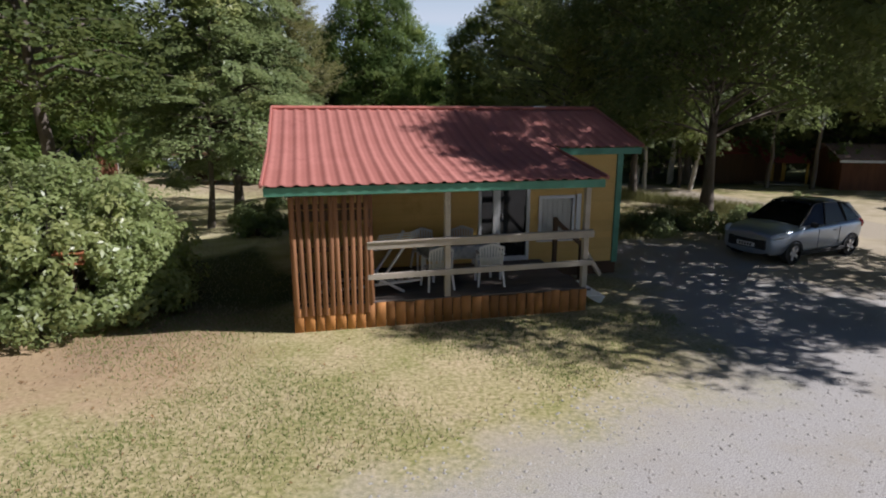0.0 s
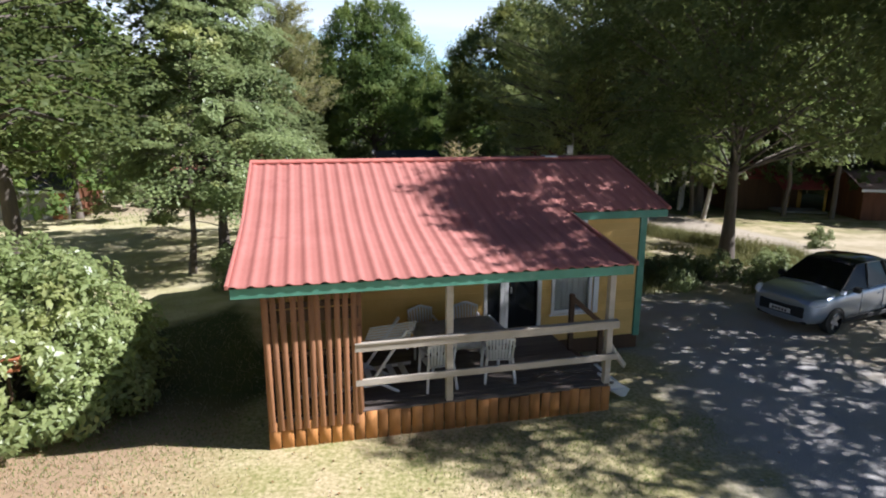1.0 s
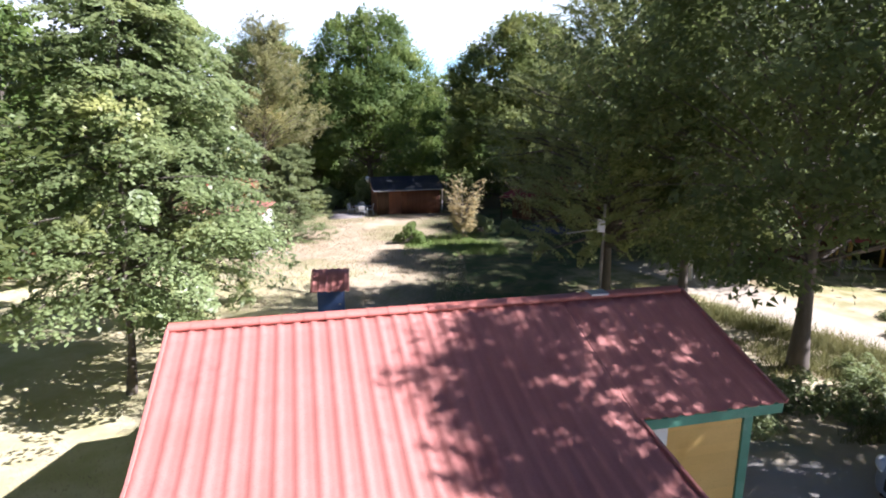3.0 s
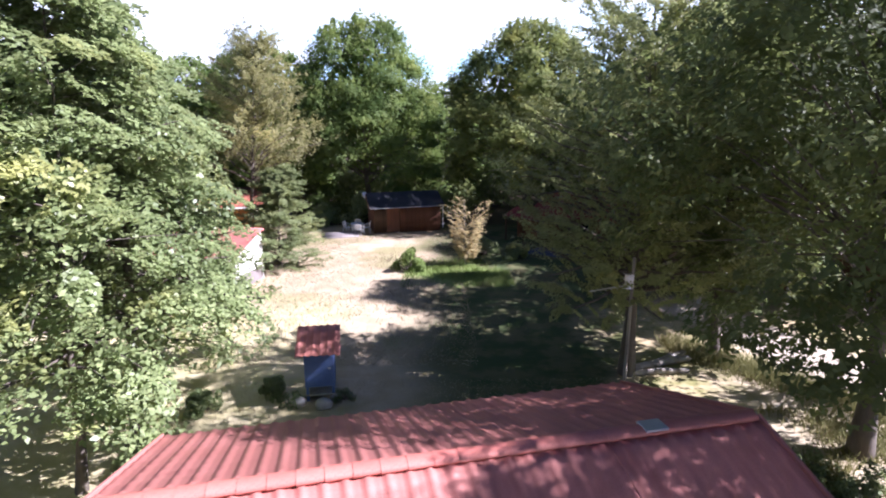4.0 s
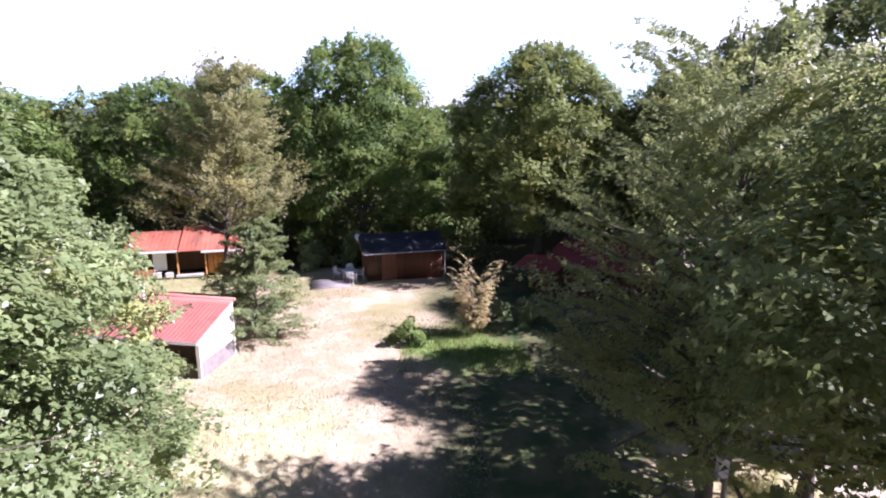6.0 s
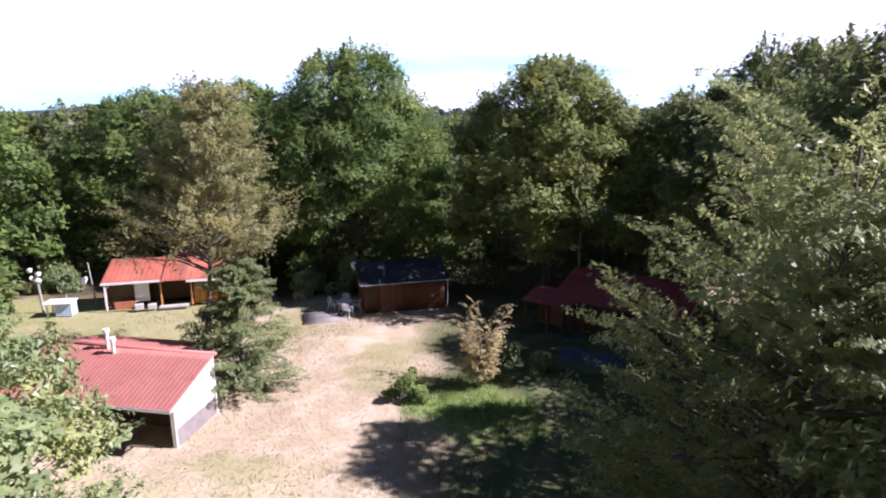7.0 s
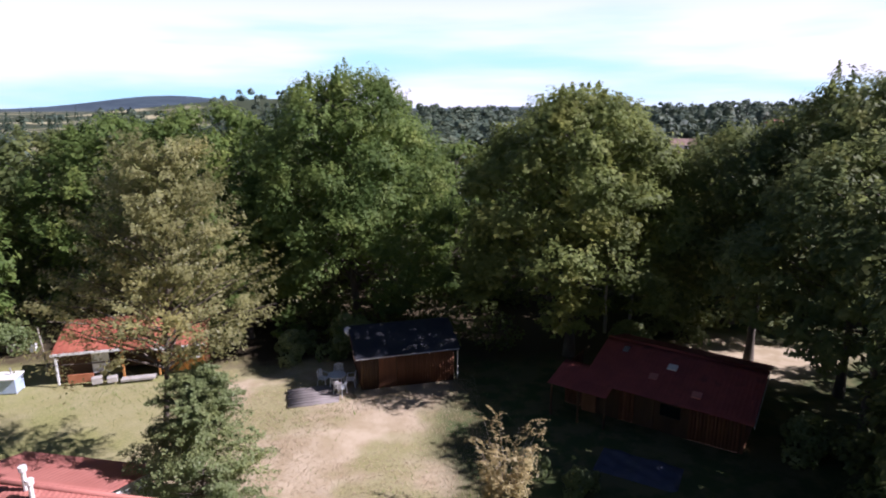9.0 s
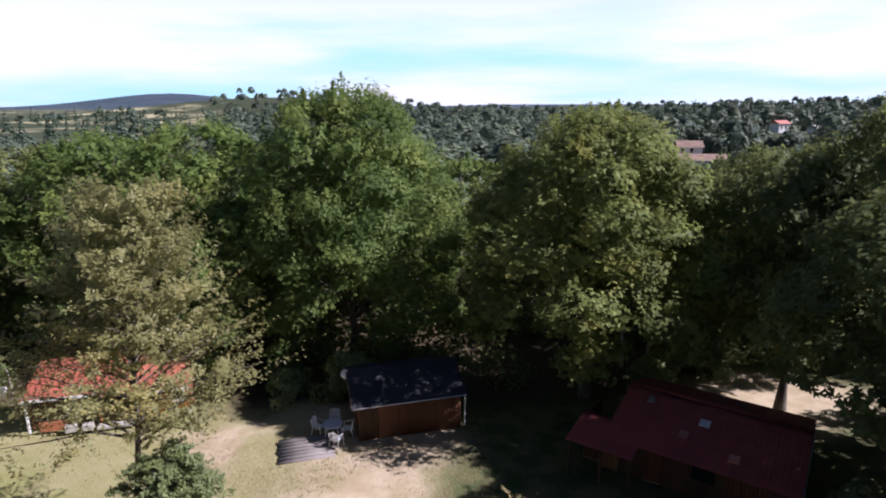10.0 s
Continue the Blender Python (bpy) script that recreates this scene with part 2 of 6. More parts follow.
M_CURTAIN = surface("pale_curtain", (0.62, 0.62, 0.56), (0.70, 0.70, 0.64), 6.0, 50, 0.85, 0.1, stretch=(6, 1, 0.2))


# ---- ground ----
def step(a, b, x):
    t = np.clip((x - a) / (b - a), 0, 1)
    return t * t * (3 - 2 * t)


def ground_z(x, y):
    """Height of the ground: level round the chalet, falling gently across the clearing, rolling hills far off."""
    x, y = np.asarray(x, float), np.asarray(y, float)
    z = -0.036 * np.clip(y - 30, 0, 32) * step(26, 36, y) - 0.35 * step(-6, -11, x) * step(13, 21, y) * (1 - step(32, 42, y) * 0.6)
    z += 0.035 * np.sin(x * 0.9 + 1.3) * np.sin(y * 0.7) * step(0, 4, np.abs(x)) * step(20, 30, y)
    z -= 2.0 * step(70, 140, y)
    r = np.hypot(x, y)
    z += 2.5 * step(160, 700, r) + 10 * step(120, 420, x) * step(120, 420, y)
    z += 66 * np.exp(-((x + 1270) / 400) ** 2 - ((y - 2950) / 420) ** 2)
    z += 5 * np.exp(-((x - 152) / 50) ** 2 - ((y - 290) / 60) ** 2)
    z += 24 * np.exp(-((x + 210) / 190) ** 2 - ((y - 800) / 160) ** 2)
    return z


def gz(x, y):
    return float(ground_z(x, y))


def mesh_from(name, verts, faces, mats=(), smooth=False):
    """A mesh from arrays; faces is (n, 3) or (n, 4)."""
    verts, faces = np.asarray(verts, np.float32), np.asarray(faces, np.int32)
    me = bpy.data.meshes.new(name)
    me.vertices.add(len(verts))
    me.vertices.foreach_set("co", verts.ravel())
    k = faces.shape[1]
    me.loops.add(faces.size)
    me.loops.foreach_set("vertex_index", faces.ravel())
    me.polygons.add(len(faces))
    me.polygons.foreach_set("loop_start", np.arange(0, faces.size, k, dtype=np.int32))
    if smooth:
        me.polygons.foreach_set("use_smooth", np.ones(len(faces), bool))
    for m in mats:
        me.materials.append(m)
    me.update(calc_edges=True)
    me.validate()
    return me


def ground_material():
    m, n, l, p = nodes_of("campsite_ground")
    geo = n.new("ShaderNodeNewGeometry")
    pos = geo.outputs["Position"]
    xyz = n.new("ShaderNodeSeparateXYZ")
    l.new(pos, xyz.inputs["Vector"])
    X, Y = xyz.outputs["X"], xyz.outputs["Y"]
    big, mid, fine = noise_fac(n, l, pos, 0.16, 4), noise_fac(n, l, pos, 0.9, 5), noise_fac(n, l, pos, 14, 4)
    grit = noise_fac(n, l, pos, 60, 2)
    wob = calc(n, l, "MULTIPLY", calc(n, l, "SUBTRACT", mid, 0.5), 3.0)
    wob2 = calc(n, l, "MULTIPLY", calc(n, l, "SUBTRACT", noise_fac(n, l, pos, 0.45, 3), 0.5), 5.0)
    straw = mixed(n, l, ramp(n, l, mid, 0.35, 0.65), (0.36, 0.29, 0.185), (0.455, 0.375, 0.265))
    green = mixed(n, l, ramp(n, l, fine, 0.35, 0.65), (0.15, 0.17, 0.05), (0.27, 0.27, 0.10))
    dull = mixed(n, l, ramp(n, l, fine, 0.3, 0.7), (0.46, 0.36, 0.205), (0.61, 0.50, 0.32))
    blade = mixed(n, l, ramp(n, l, fine, 0.3, 0.7), (0.21, 0.22, 0.07), (0.39, 0.36, 0.155))
    lawn = mixed(n, l, ramp(n, l, calc(n, l, "ADD", calc(n, l, "MULTIPLY", mid, 0.7), calc(n, l, "ADD", calc(n, l, "MULTIPLY", big, 0.5), calc(n, l, "MULTIPLY", fine, 0.5))), 0.62, 1.12), blade, dull)
    # the mown lawn before the chalet is greener, the clearing behind is straw
    back = ramp(n, l, calc(n, l, "ADD", Y, wob2), 12.5, 17.0)
    greens = ramp(n, l, calc(n, l, "ADD", big, calc(n, l, "MULTIPLY", ramp(n, l, Y, 43.0, 47.0), 0.07)), 0.52, 0.64)
    clearing = mixed(n, l, calc(n, l, "MULTIPLY", greens, 0.6), straw, green)
    # paler mown grass on the chalet's far side
    mown = calc(n, l, "MULTIPLY", ramp(n, l, calc(n, l, "ADD", X, wob), -3.5, -6.0), ramp(n, l, calc(n, l, "ADD", Y, wob2), 37.0, 30.0))
    clearing = mixed(n, l, mown, clearing, mixed(n, l, ramp(n, l, mid, 0.35, 0.65), (0.43, 0.39, 0.20), (0.55, 0.49, 0.30)))
    # under the trees: shade grass and litter, and to the right painted-in tree shade
    west = calc(n, l, "MULTIPLY", ramp(n, l, calc(n, l, "ADD", X, wob2), -12.0, -15.0), ramp(n, l, calc(n, l, "ADD", Y, wob2), 41.0, 45.0))
    clearing = mixed(n, l, calc(n, l, "MULTIPLY", west, 0.65), clearing, green)
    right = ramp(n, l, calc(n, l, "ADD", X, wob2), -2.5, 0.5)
    # ground right of the chalet darkened in its colour to deepen the tree shade
    tree_shade = mixed(n, l, ramp(n, l, mid, 0.4, 0.6), (0.06, 0.085, 0.03), (0.125, 0.12, 0.055))
    clearing = mixed(n, l, right, clearing, tree_shade)
    lush = calc(n, l, "ADD", calc(n, l, "ABSOLUTE", calc(n, l, "MULTIPLY", calc(n, l, "SUBTRACT", X, 0.6), 0.5)),
                calc(n, l, "ABSOLUTE", calc(n, l, "MULTIPLY", calc(n, l, "SUBTRACT", Y, 39.3), 0.45)))
    lush = ramp(n, l, calc(n, l, "ADD", lush, calc(n, l, "MULTIPLY", wob2, 0.25)), 1.7, 0.9)
    verge = calc(n, l, "MULTIPLY", ramp(n, l, calc(n, l, "ADD", X, wob), 4.5, 7.0), ramp(n, l, calc(n, l, "ADD", Y, wob2), 35.0, 31.0))
    clearing = mixed(n, l, verge, clearing, mixed(n, l, ramp(n, l, mid, 0.4, 0.62), (0.22, 0.215, 0.08), (0.46, 0.375, 0.22)))
    clearing = mixed(n, l, lush, clearing, mixed(n, l, fine, (0.10, 0.17, 0.035), (0.24, 0.30, 0.09)))
    # the sunlit glade gets plain straw back, free of the painted shade
    glade = calc(n, l, "ADD", calc(n, l, "ABSOLUTE", calc(n, l, "MULTIPLY", calc(n, l, "SUBTRACT", X, 17.0), 0.16)),
                 calc(n, l, "ABSOLUTE", calc(n, l, "MULTIPLY", calc(n, l, "SUBTRACT", Y, 56.3), 0.28)))
    glade = ramp(n, l, calc(n, l, "ADD", glade, calc(n, l, "MULTIPLY", wob2, 0.2)), 1.5, 0.8)
    # the chalet's shade on its left side, deepened by a dark patch of ground colour
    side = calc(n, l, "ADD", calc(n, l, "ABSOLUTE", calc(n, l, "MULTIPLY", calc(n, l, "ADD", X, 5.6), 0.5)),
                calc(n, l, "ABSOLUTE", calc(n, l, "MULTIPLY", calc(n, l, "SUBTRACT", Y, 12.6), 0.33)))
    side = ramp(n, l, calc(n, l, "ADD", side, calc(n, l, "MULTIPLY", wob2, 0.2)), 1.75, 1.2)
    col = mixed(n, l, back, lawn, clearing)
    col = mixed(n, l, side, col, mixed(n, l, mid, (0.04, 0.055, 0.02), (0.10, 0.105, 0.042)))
    # worn earth by the bush
    earth = mixed(n, l, fine, (0.36, 0.23, 0.14), (0.50, 0.36, 0.23))
    e = calc(n, l, "MULTIPLY", ramp(n, l, calc(n, l, "ADD", X, wob), -2.6, -4.6), ramp(n, l, calc(n, l, "ADD", Y, wob), 6.4, 8.2))
    e = calc(n, l, "MULTIPLY", e, ramp(n, l, Y, 12.0, 10.0))
    col = mixed(n, l, calc(n, l, "MULTIPLY", e, 0.8), col, earth)
    # gravel drive in front and beside the chalet
    gravel = mixed(n, l, ramp(n, l, grit, 0.35, 0.7), (0.30, 0.285, 0.27), (0.56, 0.54, 0.51))
    gravel = mixed(n, l, calc(n, l, "MULTIPLY", ramp(n, l, mid, 0.45, 0.7), 0.45), gravel, (0.36, 0.32, 0.25))
    edge = calc(n, l, "SUBTRACT", calc(n, l, "MULTIPLY", X, 0.62), calc(n, l, "ADD", Y, -6.6))
    g1 = ramp(n, l, calc(n, l, "ADD", edge, calc(n, l, "MULTIPLY", wob, 1.3)), -0.3, 2.4)
    g2 = calc(n, l, "MULTIPLY", ramp(n, l, calc(n, l, "ADD", X, wob), 3.4, 5.4), ramp(n, l, calc(n, l, "ADD", Y, wob), 19.0, 16.5))
    g = calc(n, l, "MAXIMUM", g1, g2)
    g = calc(n, l, "MULTIPLY", g, ramp(n, l, Y, 24.0, 18.0))
    col = mixed(n, l, g, col, gravel)
    # tan sand where the drive meets the track
    sand = calc(n, l, "MULTIPLY", ramp(n, l, calc(n, l, "ADD", X, wob), 7.4, 9.2), ramp(n, l, calc(n, l, "ADD", Y, wob), 11.6, 13.4))
    sand = calc(n, l, "MULTIPLY", sand, ramp(n, l, Y, 30.0, 24.0))
    col = mixed(n, l, calc(n, l, "MULTIPLY", sand, 0.85), col, mixed(n, l, ramp(n, l, mid, 0.35, 0.65), (0.40, 0.33, 0.22), (0.50, 0.43, 0.31)))
    # pale sand track behind
    line = calc(n, l, "ADD", X, calc(n, l, "MULTIPLY", Y, 0.33))
    d = calc(n, l, "ABSOLUTE", calc(n, l, "SUBTRACT", calc(n, l, "ADD", line, calc(n, l, "MULTIPLY", wob, 0.4)), 21.1))
    tk = calc(n, l, "MULTIPLY", ramp(n, l, d, 1.9, 1.2), calc(n, l, "MULTIPLY", ramp(n, l, Y, 36.0, 32.0), ramp(n, l, Y, 16.0, 19.0)))
    col = mixed(n, l, tk, col, mixed(n, l, fine, (0.37, 0.315, 0.235), (0.47, 0.41, 0.325)))
    # forest floor and fields far off
    far = ramp(n, l, calc(n, l, "ADD", Y, wob2), 60.0, 72.0)
    plain = ramp(n, l, calc(n, l, "ADD", X, calc(n, l, "MULTIPLY", Y, 0.3)), 0.0, -40.0)
    plain = calc(n, l, "MULTIPLY", plain, ramp(n, l, noise_fac(n, l, pos, 0.012, 3), 0.5, 0.63))
    col = mixed(n, l, far, col, mixed(n, l, plain, (0.045, 0.058, 0.03), (0.37, 0.34, 0.20)))
    # the farthest hill is coloured blue for the haze in front of it
    hill_haze = ramp(n, l, Y, 1500.0, 2200.0)
    col = mixed(n, l, hill_haze, col, mixed(n, l, ramp(n, l, noise_fac(n, l, pos, 0.01, 4), 0.4, 0.6), (0.04, 0.06, 0.08), (0.055, 0.08, 0.10)))
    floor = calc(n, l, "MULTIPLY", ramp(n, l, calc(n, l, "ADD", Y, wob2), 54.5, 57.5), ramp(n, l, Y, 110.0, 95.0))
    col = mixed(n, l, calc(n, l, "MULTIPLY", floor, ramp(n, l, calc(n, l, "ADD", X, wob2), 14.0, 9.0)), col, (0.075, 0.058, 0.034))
    col = mixed(n, l, glade, col, straw)
    l.new(col, p.inputs["Base Color"])
    p.inputs["Roughness"].default_value = 0.95
    p.inputs["Specular IOR Level"].default_value = 0.2
    b = n.new("ShaderNodeBump")
    b.inputs["Strength"].default_value, b.inputs["Distance"].default_value = 0.28, 0.03
    l.new(calc(n, l, "ADD", calc(n, l, "MULTIPLY", mid, 0.8), calc(n, l, "MULTIPLY", fine, 0.7)), b.inputs["Height"])
    l.new(b.outputs["Normal"], p.inputs["Normal"])
    return m


def build_ground():
    rings = np.concatenate([np.linspace(0.01, 60, 61), 60 * np.exp(np.linspace(0.05, math.log(4700 / 60), 90))])
    na = 200
    ang = np.linspace(0, 2 * np.pi, na, endpoint=False)
    R, A = np.meshgrid(rings, ang, indexing="ij")
    x, y = R * np.cos(A), 25 + R * np.sin(A)
    v = np.stack([x, y, ground_z(x, y)], -1).reshape(-1, 3)
    i, j = np.meshgrid(np.arange(len(rings) - 1), np.arange(na), indexing="ij")
    k = (j + 1) % na
    f = np.stack([i * na + j, (i + 1) * na + j, (i + 1) * na + k, i * na + k], -1).reshape(-1, 4)
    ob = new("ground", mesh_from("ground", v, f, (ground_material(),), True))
    tagged(ob, "dry mown grass with gravel drive and sandy track", "ground", kind="structure")


build_ground()


# ---- helpers for shapes ----
def thing(name, label, category, m=None, group="", kind=""):
    ob = new(name)
    ob.empty_display_size = 0.1
    if m is not None:
        ob.matrix_world = m
    return tagged(ob, label, category, group, kind)


def part(name, bm, material, parent, label="", smooth=False):
    me = bpy.data.meshes.new(name)
    if smooth:
        for f in bm.faces:
            f.smooth = True
    bm.to_mesh(me)
    bm.free()
    me.materials.append(material)
    ob = new(name, me)
    ob.parent = parent
    return tagged(ob, label)


def share(name, me, parent, m):
    ob = new(name, me)
    ob.parent = parent
    ob.matrix_basis = m
    return ob


def box(bm, x0, x1, y0, y1, z0, z1, bevel=0.0):
    got = bmesh.ops.create_cube(bm, size=1, matrix=Matrix.LocRotScale(((x0 + x1) / 2, (y0 + y1) / 2, (z0 + z1) / 2), None, (x1 - x0, y1 - y0, z1 - z0)))
    if bevel:
        edges = {e for v in got["verts"] for e in v.link_edges}
        bmesh.ops.bevel(bm, geom=list(edges), offset=bevel, segments=1, affect="EDGES", profile=0.5)
    return bm


def boxed(*a, bevel=0.006):
    return box(bmesh.new(), *a, bevel=bevel)


def bar(bm, a, b, w, h, bevel=0.0):
    """A square timber from a to b, w wide and h high."""
    a, b = Vector(a), Vector(b)
    rot = (b - a).to_track_quat("X", "Z").to_matrix().to_4x4()
    m = Matrix.Translation((a + b) / 2) @ rot @ Matrix.Diagonal(((b - a).length, w, h, 1))
    got = bmesh.ops.create_cube(bm, size=1, matrix=m)
    if bevel:
        edges = {e for v in got["verts"] for e in v.link_edges}
        bmesh.ops.bevel(bm, geom=list(edges), offset=bevel, segments=1, affect="EDGES", profile=0.5)
    return bm


def rod(bm, a, b, r0, r1=None, n=10):
    a, b = Vector(a), Vector(b)
    rot = (b - a).to_track_quat("Z", "Y").to_matrix().to_4x4()
    m = Matrix.Translation((a + b) / 2) @ rot
    bmesh.ops.create_cone(bm, cap_ends=True, segments=n, radius1=r0, radius2=r0 if r1 is None else r1, depth=(b - a).length, matrix=m)
    return bm


def tubes(lines, sides=6):
    """Tapered tubes: each line is (points (k, 3), radii (k,))."""
    vs, fs, off = [], [], 0
    ang = np.linspace(0, 2 * np.pi, sides, endpoint=False)
    for pts, rad in lines:
        pts, rad = np.asarray(pts, float), np.asarray(rad, float)
        tan = np.gradient(pts, axis=0)
        tan /= np.linalg.norm(tan, axis=1)[:, None] + 1e-9
        ref = np.array([1.0, 0.1, 0.0]) if abs(tan[0][2]) > 0.7 else np.array([0.0, 0.1, 1.0])
        e1 = np.cross(tan, ref)
        e1 /= np.linalg.norm(e1, axis=1)[:, None] + 1e-9
        e2 = np.cross(tan, e1)
        ring = pts[:, None] + rad[:, None, None] * (np.cos(ang)[None, :, None] * e1[:, None] + np.sin(ang)[None, :, None] * e2[:, None])
        k = len(pts)
        vs.append(ring.reshape(-1, 3))
        i, j = np.meshgrid(np.arange(k - 1), np.arange(sides), indexing="ij")
        j2 = (j + 1) % sides
        fs.append(np.stack([i * sides + j, i * sides + j2, (i + 1) * sides + j2, (i + 1) * sides + j], -1).reshape(-1, 4) + off)
        off += k * sides
    return np.concatenate(vs), np.concatenate(fs)


def unit(v):
    return v / (np.linalg.norm(v, axis=-1, keepdims=True) + 1e-9)


def leaf_quads(c, nrm, size, aspect, rng, fold=0.18):
    """Folded leaf blades at the places c."""
    n = len(c)
    nrm = unit(nrm)
    d = unit(np.cross(nrm, rng.normal(size=(n, 3))))
    s = np.cross(nrm, d)
    size = size[:, None]
    v = np.stack([c - d * size / 2, c + s * size * aspect / 2 + nrm * size * fold, c + d * size / 2, c - s * size * aspect / 2 + nrm * size * fold], 1)
    return v.reshape(-1, 3), np.arange(4 * n).reshape(-1, 4)


def leaf_tris(c, nrm, size, aspect, rng):
    """Simple pointed leaves for crowns that stay far off."""
    n = len(c)
    nrm = unit(nrm)
    d = unit(np.cross(nrm, rng.normal(size=(n, 3))))
    s = np.cross(nrm, d)
    size = size[:, None]
    v = np.stack([c - d * size * 0.42 - s * size * aspect * 0.55, c - d * size * 0.42 + s * size * aspect * 0.55, c + d * size * 0.72], 1)
    return v.reshape(-1, 3), np.arange(3 * n).reshape(-1, 3)


# ---- trees ----
def profile_cone(q):
    return np.clip(1.02 - 0.93 * q ** 1.15, 0.07, 1) * np.clip(0.72 + 2.2 * q, 0, 1)


def profile_round(q):
    return np.sqrt(np.clip(1 - (2 * q * 0.92 - 0.72) ** 2 / 1.3, 0.02, 1))


def tree_meshes(seed, H, zb, R, limbs, sprays, leaves, leaf, prof, wood, leafmat, trunk_r=0.2, rise=0.25, lean=(0, 0), aspect=0.62,
                flat=0.09, spray_r=0.22, thin=1.0, sway=1.0, shoot=0.0, top=0.98, tilt=0.34, out=0.35, bulge=0.0,
                fan=False, tri=False, deep=0.18, swing=0.5):
    """Trunk with limbs, and a crown of flat sprays of leaves carried by the limbs."""
    rng = np.random.default_rng(seed)
    zz = np.linspace(0, 1, 9)
    wob = np.cumsum(rng.normal(size=(9, 2)) * 0.006 * sway * H, axis=0) * (zz[:, None] > 0.1)
    axis = np.stack([wob[:, 0] + lean[0] * zz, wob[:, 1] + lean[1] * zz, zz * H * 0.96], 1)
    rad = trunk_r * (1 - 0.93 * zz ** 0.8)
    rad[0] *= 1.35
    lines = [(axis, rad)]
    q = (np.arange(limbs) + rng.random(limbs)) / limbs
    z0 = zb + (H * top - zb) * q
    az = np.arange(limbs) * 2.39996 + rng.normal(size=limbs) * 0.5
    rm = R * prof(q) * rng.uniform(0.72, 1.1, limbs)
    up = rise + 0.85 * q ** 2 + rng.normal(size=limbs) * 0.1
    start = np.stack([np.interp(z0 / H, zz, axis[:, 0]), np.interp(z0 / H, zz, axis[:, 1]), z0], 1)
    hd = np.stack([np.cos(az), np.sin(az), np.zeros(limbs)], 1)
    side = np.stack([-np.sin(az), np.cos(az), np.zeros(limbs)], 1)

    def along(i, f):
        out = start[i] + hd[i] * (rm[i] * f)[:, None]
        out[:, 2] += rm[i] * (up[i] * f - 0.22 * f * f) - 0.10 * R * up[i]
        return out

    for i in range(limbs):
        f = np.linspace(0, 0.95, 4)
        p = along(np.full(4, i), f)
        p[1:-1] += rng.normal(size=(2, 3)) * 0.03 * rm[i]
        r0 = max(0.012, 0.26 * trunk_r * (1 - 0.75 * q[i]) * (0.5 + rm[i] / R))
        lines.append((p, r0 * (1 - 0.85 * f)))
    i = np.repeat(np.arange(limbs), sprays)
    m = len(i)
    f = rng.uniform(deep, 1.0, m) ** 0.75
    sc = along(i, f) + side[i] * (rng.normal(size=m) * 0.22 * rm[i] * np.sqrt(f))[:, None]
    sc[:, 2] += rng.normal(size=m) * 0.035 * R
    sr = spray_r * R * rng.uniform(0.55, 1.15, m) * (0.55 + 0.45 * prof(q[i]))
    sn = unit(np.array([0, 0, 1.0]) + hd[i] * out + rng.normal(size=(m, 3)) * 0.22)
    count = np.maximum(2, (leaves * thin * rng.uniform(0.5, 1.4, m)).astype(int))
    k = np.repeat(np.arange(m), count)
    n = len(k)
    yaw = rng.normal(size=m) * swing
    t = (hd[i] * np.cos(yaw)[:, None] + side[i] * np.sin(yaw)[:, None])[k]
    s = np.cross(sn[k], t)
    t = np.cross(s, sn[k])
    if fan:
        # a leafy frond: side twigs at both hands of a stem, shorter towards the tip
        u = (np.floor(rng.random(n) ** 1.15 * 7) + rng.normal(size=n) * 0.16 + 0.5) / 7
        w = rng.random(n) ** 0.75 * (0.14 + 0.62 * np.clip(1 - u, 0, 1) ** 0.75 * np.clip(0.35 + 2.2 * u, 0, 1))
        a, b = (u - 0.4) * 1.7 + 0.65 * w, w * np.where(rng.random(n) < 0.5, -1, 1)
    else:
        a, b = rng.normal(size=n) * 0.55, rng.normal(size=n) * 0.42
    if shoot:
        # long upswept shoots in place of flat sprays
        t = unit(t + np.array([0, 0, shoot]))
        a, b = a * (1 + 0.55 * shoot), b * (1 - 0.62 * shoot)
    off = t * a[:, None] + s * b[:, None] + sn[k] * (rng.normal(size=n) * flat)[:, None]
    c = sc[k] + off * sr[k][:, None]
    c[:, 2] -= 0.18 * sr[k] * (a * a + b * b)
    ln = sn[k] + off * bulge + rng.normal(size=(n, 3)) * tilt
    size = leaf * rng.uniform(0.65, 1.35, n)
    v, fc = leaf_tris(c, ln, size, aspect, rng) if tri else leaf_quads(c, ln, size, aspect, rng)
    wv, wf = tubes(lines[:1], 8)
    bv, bf = tubes(lines[1:], 4)
    wv, wf = np.concatenate([wv, bv]), list(wf) + [tuple(int(j) + len(wv) for j in q4) for q4 in bf]
    return mesh_from("trunk", wv, wf, (wood,), True), mesh_from("crown", v, fc, (leafmat,))


